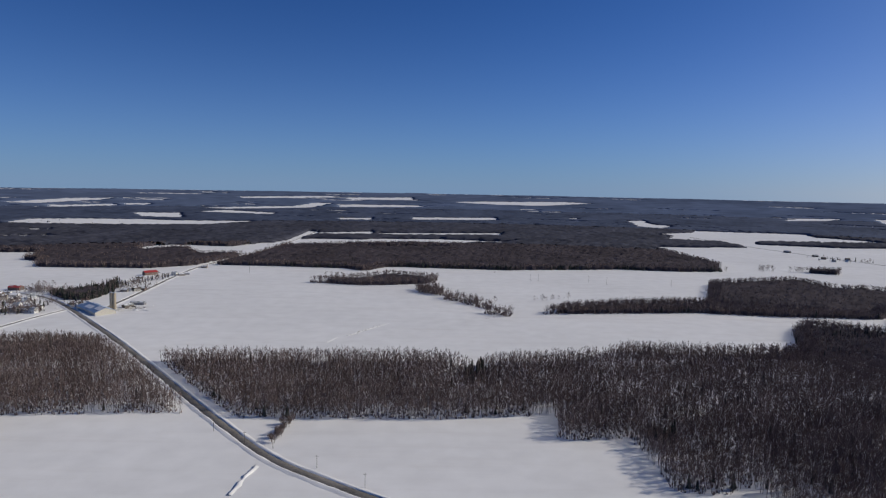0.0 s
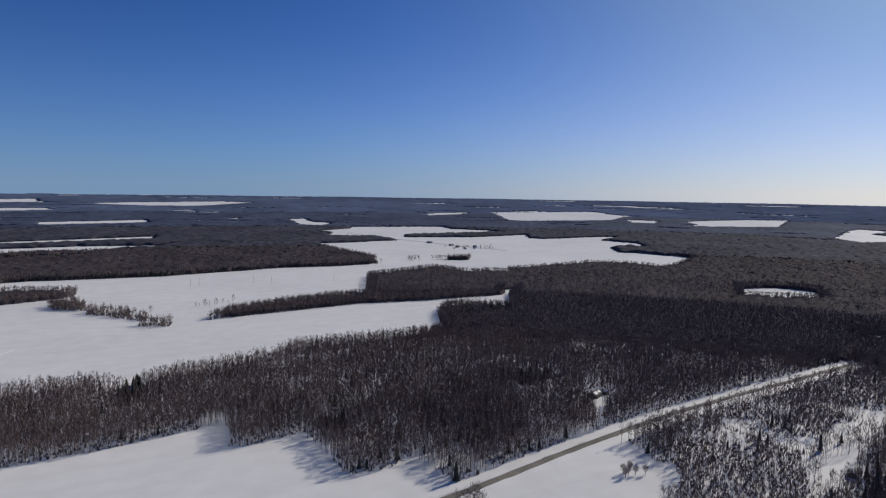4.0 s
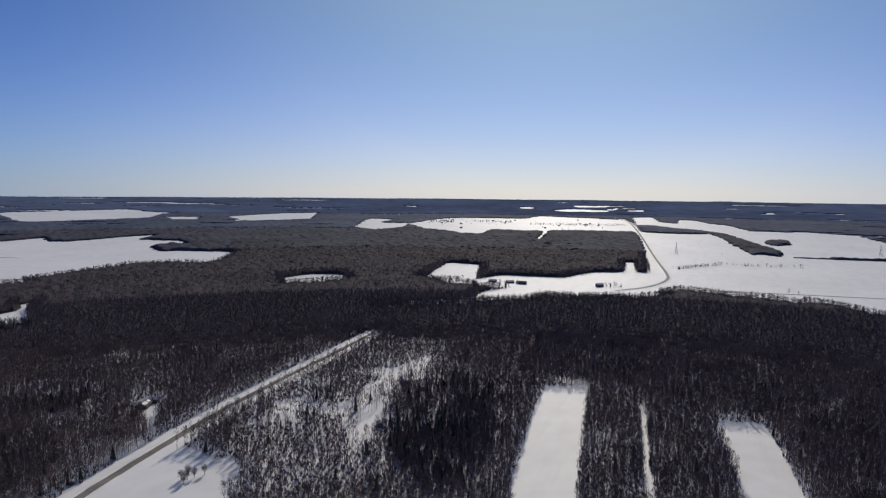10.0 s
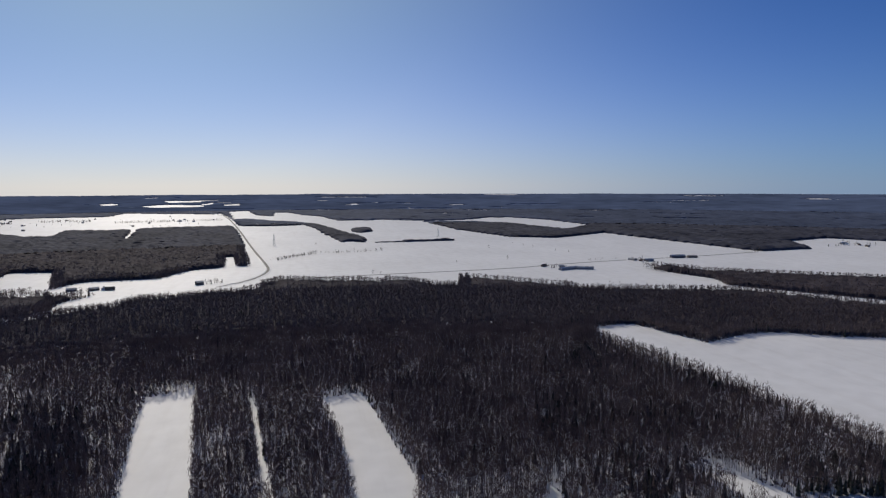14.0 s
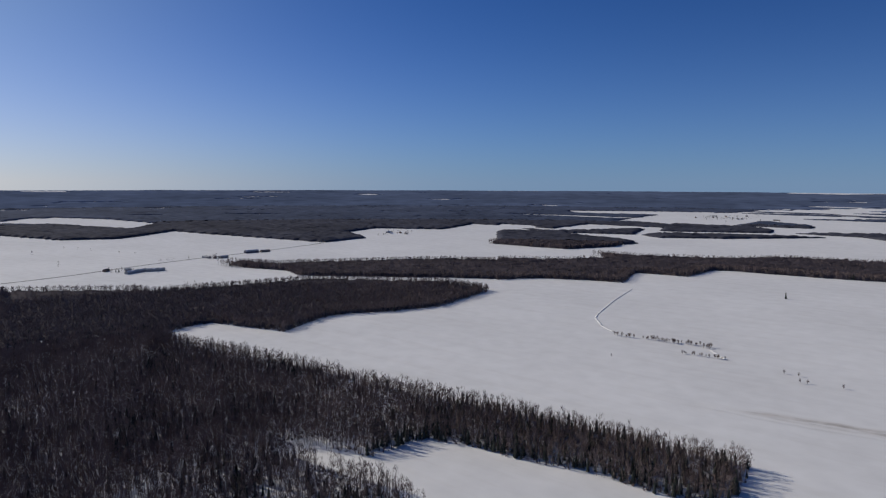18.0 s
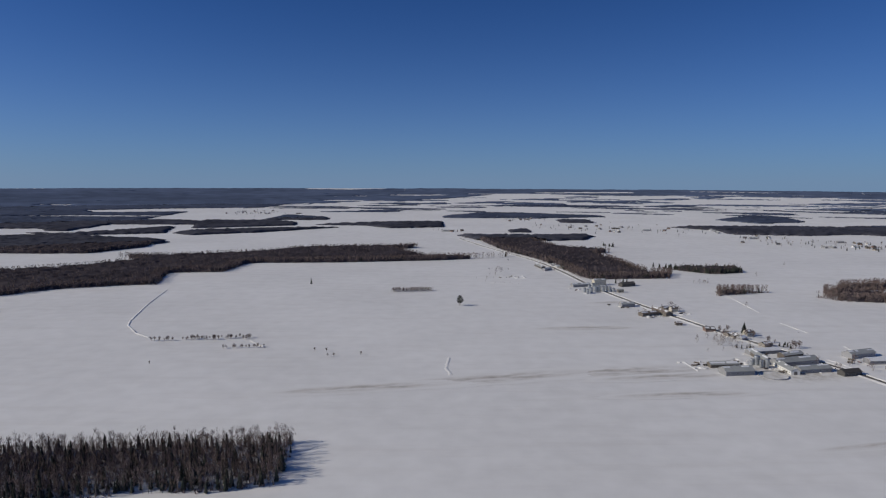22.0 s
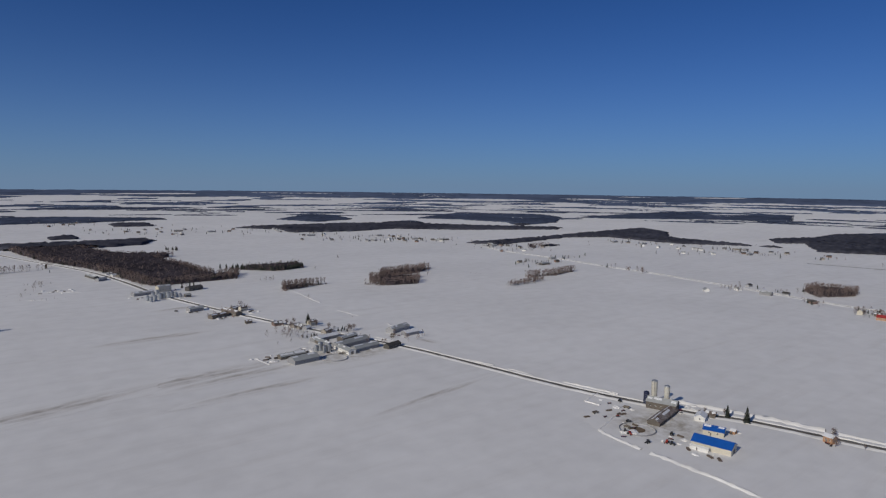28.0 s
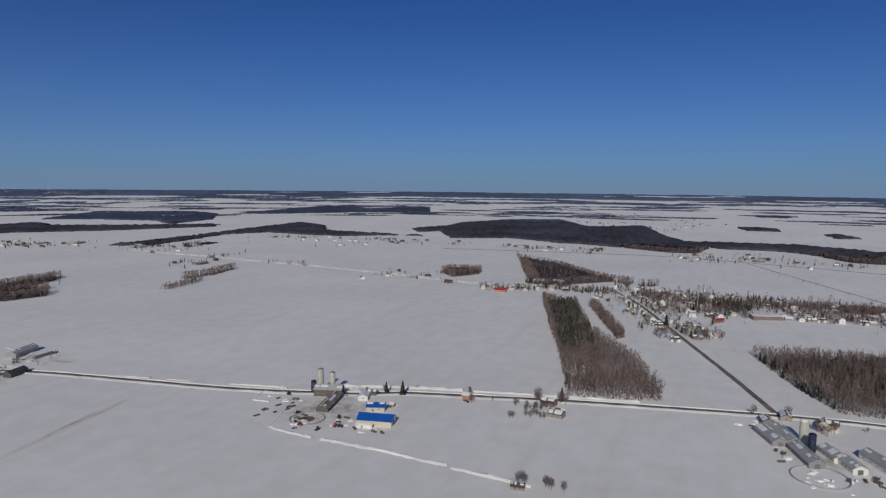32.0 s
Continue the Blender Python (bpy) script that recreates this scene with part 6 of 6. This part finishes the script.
# farm at the village crossroads
barn(-489.9, 894.0, 138, 69.8, 27, 4.5, "cream", "paleblue", "wide pale barn with a blue steel roof and snow", snow=0.3, doors=2, peak=5)
silo(-476.3, 910.4, 2.3, 24, "beigestave", "tall pale concrete silo beside a barn")
silo(-472.5, 911.3, 2.3, 23, "beigestave", "second tall concrete silo beside a barn")
barn(-461.5, 928.3, 68, 15.8, 7, 3, "wood", "greyroof", "low weathered shed in snow", snow=0.3)
barn(-455.7, 947.9, -3, 21.7, 7, 3, "grey", "greyroof", "long low open shed", snow=0.4)
berm([(-461, 900), (-445, 911), (-420, 902)], 0.744, 1.375)
house(0, -545, 931, 20)
house(5, -530, 924, 60)
house(1, -532, 938, 0)
house(3, -531, 1059, 0)
house(0, -523, 1066, 80)
house(2, -514, 1067, 30)
house(4, -509, 1074, 0)
stand(BARE, -502, 1075, 12)
stand(BARE, -503, 1087, 12)
stand(BARE, -545, 1087, 12)
stand(BARE, -554, 1085, 12)
barn(-579.4, 1258.0, 48, 25.2, 12, 5.5, "brick", "red", "bright red barn by the road")
house(0, -581, 1139, 10)
house(1, -574, 1160, 40)
house(5, -567, 1169, 0)
house(3, -575, 1204, 20)
house(6, -528, 1250, 0)
house(3, -515, 1252, 40)
house(5, -511, 1269, 20)
house(3, -515, 1374, 0)
garden_trees(-680, 1045, -599, 1030, 9, 90, 0)
garden_trees(-619, 869, -556, 880, 6, 60, 0.1)
garden_trees(-566, 1108, -525, 1243, 10, 60, 0.2)
garden_trees(-321, -741, -373, -678, 16, 24, 0.1)
garden_trees(-380, -691, -413, -594, 18, 12, 0.1)
garden_trees(-432, -646, -462, -597, 12, 6, 0)
garden_trees(-268, -1326, -308, -1060, 10, 10, 0.1)
hamlet(-1144, 10, 4, 30)
street(-1145, -100, -1163, 81, 14, 10, 0.8)
street(-987, -6, -1009, 72, 13, 10, 0.8)
garden_trees(-1096, -104, -1113, 274, 30, 500, 0.08)
garden_trees(-1015, -71, -1018, 73, 16, 160, 0.08)

# utility poles
pole(-168.7, 462.7, 0)
pole(-138.6, 440.2, 0)
pole(-116.9, 434.0, 0)
pole(-79.8, 402.7, 0)
pole(-45.3, 377.8, 0)
pole(-398.9, 1312.2, 0, 14)
pole(175.8, 1265.3, 0, 14)
pole(290.7, 1264.0, 0, 14)
pole(190.8, 1265.7, 0, 14)
pole(320.3, 1239.3, 0, 14)
pole(440.3, 1222.6, 0, 14)

# ditches and hedges of the north field
berm([(-135, 737), (-127, 763)], 0.558, 1.375)
berm([(-116, 773), (-99, 804), (-71, 850)], 0.558, 1.375)
tree_line(-114, 773, -82, 829, 14, 2, BARE, 1)
berm([(-124, 364), (-123, 381), (-120, 404)], 0.992, 1.65)
tree_line(-120, 442, -118, 487, 34, 7, BARE, 2.2)
tree_line(-42, 1145, 59, 1024, 16, 9, BARE, 4)
tree_line(70, 978, 99, 938, 12, 6, BARE, 4)
tree_line(60, 887, 84, 905, 6, 2, BARE)
tree_line(151, 1043, 198, 1057, 10, 9, BARE, 4)
stand(BARE, 47, 1032, 13)
stand(BARE, 85, 1017, 13)
stand(BARE, 213, 1069, 13)
stand(BARE, 166, 1049, 13)
stand(BARE, 113, 1370, 4)

# far farms
barn(1039.2, 1928.3, -52, 17.5, 10, 4, "dark", "greyroof", "far dark shed on the snowy plain")
barn(1066.6, 1828.1, 3, 12.7, 10, 4, "dark", "greyroof", "far small dark shed on snow")
hamlet(1069, 1740, 5, 40)
hamlet(1115, 1707, 3, 25)
stand(BARE, 1122, 1696, 13)
hamlet(-426, 3028, 4, 60)
hamlet(-461, 2346, 4, 40)
hamlet(-1372, 2374, 6, 120)
hamlet(-498, 1501, 4, 40)
tree_line(-556, 1458, -477, 1516, 12, 8, BARE, 8)
house(0, 1255, 322, 10)
barn(1253.7, 374.6, -88, 15.8, 9, 3.5, "dark", "greyroof", "dark farm shed among fields")
barn(1253.9, 338.4, -58, 15.7, 9, 3.5, "dark", "greyroof", "low dark farm shed")
barn(1249.4, 310.8, -87, 15.2, 9, 4, "dark", "shingle", "dark farmhouse with a low wing")
stand(BARE, 1244, 355, 8)
stand(BARE, 1301, 148, 8)
stand(BARE, 1257, 362, 8)
barn(1276.6, 162.8, -60, 13.1, 10, 5, "dark", "greyroof", "dark blue-grey barn beside the road")
tree_line(1245, 486, 1254, 441, 14, 10, BARE, 5)
stand(BARE, 1238, 542, 9)
stand(BARE, 1234, 503, 9)
stand(BARE, 1236, 529, 9)
tree_line(1376, 276, 1395, 244, 8, 10, BARE, 8)
hamlet(1343, -579, 2, 12)
barn(1305.6, -606.1, -69, 51.8, 10, 4, "grey", "greyroof", "far grey-roofed barn by the lane", snow=0.3)
barn(1300.1, -643.5, -112, 36.3, 10, 4, "grey", "greyroof", "far long barn by the lane", snow=0.2)
stand(BARE, 1335, -570, 9)
stand(BARE, 1321, -608, 9)
barn(1431.1, -836.6, -169, 23.4, 9, 4, "grey", "greyroof", "far low barn on the plain")
hamlet(1420, -854, 3, 15)
barn(1450.3, -976.6, -94, 37.7, 12, 5, "navy", "greyroof", "far long dark barn on the plain")
barn(1440.7, -1012.2, -105, 24.4, 9, 4, "wood", "rust", "far brown shed on the plain")
hamlet(1379, -580, 2, 8)
barn(1344.1, -606.9, -92, 11.9, 8, 3.5, "grey", "greyroof", "far small grey barn on the plain")
hamlet(1563, -1652, 5, 40)
stand(PINE, 1558, -1578, 9)
stand(PINE, 1560, -1553, 9)
stand(BARE, 1806, -581, 13)
stand(BARE, 1524, -540, 13)
stand(BARE, 2047, -88, 8)
stand(BARE, 1895, -687, 8)
stand(BARE, 1855, -708, 8)
stand(BARE, 1802, -719, 8)
stand(BARE, 1690, -743, 8)
stand(BARE, 1643, -763, 8)
stand(BARE, 1481, -396, 8)
stand(BARE, 2017, -291, 8)
tree_line(1690, 13, 1798, -70, 18, 6, BARE, 4)
tree_line(1660, 41, 1688, 30, 3, 6, BARE, 3)
tree_line(1789, -123, 1814, -216, 10, 6, BARE, 5)
tree_line(1327, -176, 1329, -188, 2, 10, BARE)
tree_line(1449, -726, 1452, -766, 8, 6, BARE, 4)
tree_line(1444, -788, 1445, -801, 3, 6, BARE, 3)
tree_line(1097, -601, 1097, -614, 4, 5, BARE, 3)
pylon(2034.6, 38.2, 20)
pylon(2203.2, -521.1, 20, 34)
hamlet(2979, -602, 4, 40)
hamlet(2963, 979, 8, 150)
hamlet(2965, 481, 8, 150)
hamlet(2959, 1140, 4, 60)
hamlet(3422, 349, 3, 40)
hamlet(815, -2998, 12, 90)
hamlet(830, -2981, 8, 60)
hamlet(-393, -2732, 7, 70)
hamlet(-981, -2279, 12, 120)
hamlet(-1053, -1873, 9, 60)
hamlet(-1043, -2028, 5, 50)
hamlet(-1185, -1755, 10, 50)
hamlet(-695, -2348, 10, 150)
hamlet(-491, -2455, 6, 100)
hamlet(-383, -2863, 6, 60)
hamlet(-55, -2274, 5, 25)
hamlet(-1229, -1835, 6, 40)
hamlet(-1252, -1742, 3, 25)
hamlet(-1309, -1650, 6, 35)
hamlet(-1347, -1442, 9, 60)
hamlet(-1316, -1297, 5, 35)
hamlet(-1131, -1056, 7, 50)
hamlet(-1266, -1110, 6, 30)
hamlet(-1228, -913, 2, 12)
hamlet(-1179, -583, 6, 25)
hamlet(-1791, -993, 10, 80)
hamlet(-1821, -901, 5, 30)
hamlet(-1823, -826, 5, 40)
hamlet(-1795, -1310, 5, 60)
hamlet(-1784, -1183, 4, 40)
hamlet(-1857, -693, 3, 20)
hamlet(-1839, -522, 4, 25)
hamlet(-1824, -452, 6, 30)
hamlet(-1854, -393, 6, 30)
hamlet(-1824, -293, 8, 45)
hamlet(-1867, -268, 3, 20)
hamlet(-1791, 3, 8, 50)
hamlet(-1791, 31, 3, 25)
hamlet(-1801, 134, 12, 70)
hamlet(-1786, 213, 6, 60)
hamlet(-1746, 336, 5, 30)
hamlet(-2903, -337, 14, 160)
hamlet(-2613, -134, 6, 60)
hamlet(-2906, -13, 8, 90)
hamlet(-1177, -497, 4, 20)
hamlet(-1123, -429, 3, 18)

# trees and ditches of the open fields
barn(402, 426, 25, 13, 9, 3.2, "dark", "shingle", "dark wooden house in a snowy forest clearing", snow=0.6, windows=2, kind="house")
barn(415, 428, 115, 8, 6, 2.8, "wood", "brownshingle", "small shed beside a house in the woods", snow=0.5, windows=0, kind="shed")
barn(547, 249, 60, 9, 7, 3, "dark", "shingle", "small dark cabin among thin bare trees", snow=0.4, windows=1, kind="cabin")
barn(440, 222, 30, 7, 5, 2.6, "wood", "shingle", "dark snow-edged shed beside a cleared plot", snow=0.3, windows=0, kind="shed")
stand(PINE, 219, -1141, 13)
old_pine(-40.0, -942.2, 15)
stand(BARE, -123, -1254, 14)
stand(BARE, -137, -1277, 14)
stand(BARE, -111, -1240, 8)
stand(BARE, -101, -1198, 8)
tree_line(325, -731, 299, -730, 8, 6, BARE)
tree_line(290, -736, 212, -742, 40, 6, BARE, 2.5)
tree_line(232, -696, 188, -702, 16, 5, BARE)
for x, y in ((304, 291), (309, 293), (313, 291), (319, 288), (314, 297), (307, 296)):
    stand(BARE, x, y, 8)
stand(BARE, 129, -685, 5)
stand(BARE, 116, -684, 5)
stand(BARE, 111, -662, 5)
stand(BARE, 105, -664, 5)
stand(BARE, 77, -669, 5)
tree_line(69, -1064, 4, -1070, 150, 7, BARE, 3)
stand(BARE, 286, -635, 4)
stand(BARE, -82, -1205, 4)
tree_line(-102, -1159, -147, -1147, 10, 3, BARE, 5)
berm([(-104, -1159), (-133, -1153), (-165, -1165)], 0.62, 1.65)
berm([(448, -1068), (426, -950), (398, -834), (388, -807), (359, -766), (334, -745)], 0.744, 1.65)
berm([(212, -732), (187, -700)], 0.806, 1.65)
berm([(-487, -1096), (-479, -1014), (-466, -893)], 0.62, 1.375)
berm([(-459, -826), (-463, -770)], 0.434, 1.1)
berm([(-468, -706), (-461, -668)], 0.62, 1.375)
berm([(-17, -659), (-13, -619), (-18, -598)], 0.434, 2.2)
tree_line(-482, -1157, -505, -1157, 9, 8, BARE, 5)
stand(BARE, -639, -1246, 9)
stand(BARE, -788, -1416, 9)
stand(BARE, -467, -935, 9)
tree_line(-448, -771, -449, -771, 1, 3, BARE)
tree_line(-837, -847, -943, -868, 130, 9, BARE, 6)
stand(BARE, -1361, -1446, 7)
tree_line(-1209, -861, -1221, -817, 10, 12, BARE, 6)
tree_line(-1510, 159, -1200, 287, 12, 6, BARE, 1)
tree_line(-880, -1012, -890, -998, 3, 5, BARE, 4)
tree_line(-776, -1142, -857, -1173, 10, 6, BARE, 4)
garden_trees(3006, 1004, 3047, 821, 10, 50, 0.3)
garden_trees(2976, 713, 3076, 275, 9, 90, 0.3)
garden_trees(2899, 1184, 2956, 1083, 14, 26, 0.3)
garden_trees(1651, 25, 1790, -78, 2, 36, 0.1)
garden_trees(1790, -78, 1812, -275, 3, 22, 0.1)
garden_trees(1238, 515, 1246, 436, 5, 24, 0.2)
garden_trees(1277, 154, 1288, 120, 6, 10, 0.3)
garden_trees(1240, 507, 1110, 560, 14, 30, 0.2)
garden_trees(-1131, -90, -1091, 77, 24, 330, 0.2)
garden_trees(-1118, 79, -1113, 274, 22, 330, 0.2)
garden_trees(-1031, 128, -1036, 256, 14, 130, 0.1)
garden_trees(-1136, -264, -1137, -118, 12, 150, 0.25)
garden_trees(-820, -10, -1076, -85, 24, 120, 0.15)
garden_trees(-860, -14, -843, 33, 10, 60, 0.05)
garden_trees(-668, 938, -574, 907, 25, 120, 0.1)
garden_trees(-1071, 26, -1066, 75, 12, 60, 0.95)
garden_trees(-1105, 201, -1113, 274, 10, 120, 0.1)
garden_trees(-541, 913, -524, 930, 12, 20, 0.1)
garden_trees(-550, 1068, -531, 1133, 20, 40, 0.2)
garden_trees(-1084, -362, -1112, -258, 10, 70, 0.3)
clutter(-438, -315, 16, 11)
clutter(-411, -281, 12, 8)
clutter(-416, -248, 10, 9)
clutter(-408, -220, 10, 9, kinds=(0, 2, 3, 4))
clutter(-483, -279, 10, 6)
clutter(-450, -282, 6, 6)
clutter(-460, -343, 12, 8, kinds=(4, 4, 2))
clutter(-487, -260, 8, 5, kinds=(4, 4, 3))
clutter(-469, -232, 6, 4, kinds=(4, 3))
clutter(-286, -625, 18, 12, kinds=(0, 0, 4, 1))
clutter(-315, -638, 14, 9)
clutter(-348, -616, 14, 12)
clutter(-383, -615, 10, 9)
clutter(-440, -642, 8, 8)
clutter(-361, -678, 10, 9)
clutter(-356, -743, 8, 9)
clutter(-262, -627, 8, 8, kinds=(4, 4, 3))
clutter(-256, -1082, 10, 10)
clutter(-294, -1058, 10, 10)
clutter(-285, -929, 8, 9)
clutter(-308, -868, 14, 12)
clutter(-343, -887, 10, 9)
clutter(-246, -1341, 8, 9)
clutter(-152, -1229, 10, 18, kinds=(4, 4, 3))
clutter(-493, 65, 8, 9)
clutter(-457, 83, 10, 8, kinds=(4,))
clutter(-460, 94, 6, 7)
clutter(-543, 53, 6, 7)
clutter(-466, 109, 6, 7)
clutter(-518, -106, 6, 6, kinds=(4, 3))
clutter(-507, -177, 5, 4, kinds=(4, 3, 2))
clutter(-465, 926, 12, 16)
clutter(-439, 916, 10, 14)
clutter(-533, 914, 8, 12)
clutter(1407, -866, 6, 20)
clutter(1314, -619, 8, 25)
stand(BARE, -355, -774, 10)
stand(BARE, -353, -756, 10)
stand(BARE, -375, -749, 10)
stand(BARE, -382, -744, 10)
stand(BARE, -405, -695, 10)
stand(BARE, -411, -698, 10)
stand(BARE, -287, -877, 8)
stand(BARE, -298, -888, 8)
stand(BARE, -333, -914, 8)
stand(BARE, -355, -920, 8)
stand(BARE, -355, -909, 8)
patch("yard", -289, -1071, 35, 14, 179, "yard", "trodden dirty snow round a feed mill", "yard")
patch("yard", -320, -882, 35, 12, -155, "yard", "trodden dirty snow of a small farm", "yard")
patch("yard", -492, 89, 29, 22, 92, "yard", "trodden dirty snow of a farm", "yard")
patch("yard", -466, 908, 40, 22, 34, "yard", "trodden snow of a farmyard", "yard")
patch("soil_streak", -180, -609, 150, 22, 6, "streak", "long brown streak of wind-blown soil on snow", "snow streak")
patch("soil_streak", -60, -588, 130, 20, 13, "streak", "long faint brown streak of wind-blown soil on snow", "snow streak")
patch("soil_streak", -225, -592, 90, 12, 8, "streak", "brown streak of wind-blown soil on snow", "snow streak")
patch("soil_streak", -225, -541, 85, 10, 5, "streak", "faint grey streak of thin drifted snow", "snow streak")
patch("soil_streak", -200, -796, 90, 16, 4, "streak", "faint brown streak of wind-blown soil on snow", "snow streak")
# narrow blotchy band, darker than the snow beside it
patch("soil_streak", -340, -436, 95, 7, 10, "streak", "line of thin drifted snow over stubble", "snow streak")
patch("soil_streak", -280, -969, 60, 12, 8, "streak", "faint brown streak of soil on snow", "snow streak")
patch("soil_streak", 60, -560, 110, 14, 10, "streak", "faint brown streak of wind-blown soil on snow", "snow streak")
patch("soil_streak", -455, -600, 22, 9, 100, "streak", "brown trampled track beside the road", "snow streak")

SPREADING = [bare_tree(40, 15.0, 70 + s, 4.6, 0.26, 0.22, 0.15) for s in range(6)]
for spots, models, name, words in ((FAR_TREES, SPREADING, "far_trees", "scattered leafless trees round far farms and houses"), (FAR_FIRS, FIRS, "far_conifers", "scattered dark conifers round far farms and houses")):
    q = np.array(spots)
    scatter(name, q[:, :2], models, q[:, 2], words)
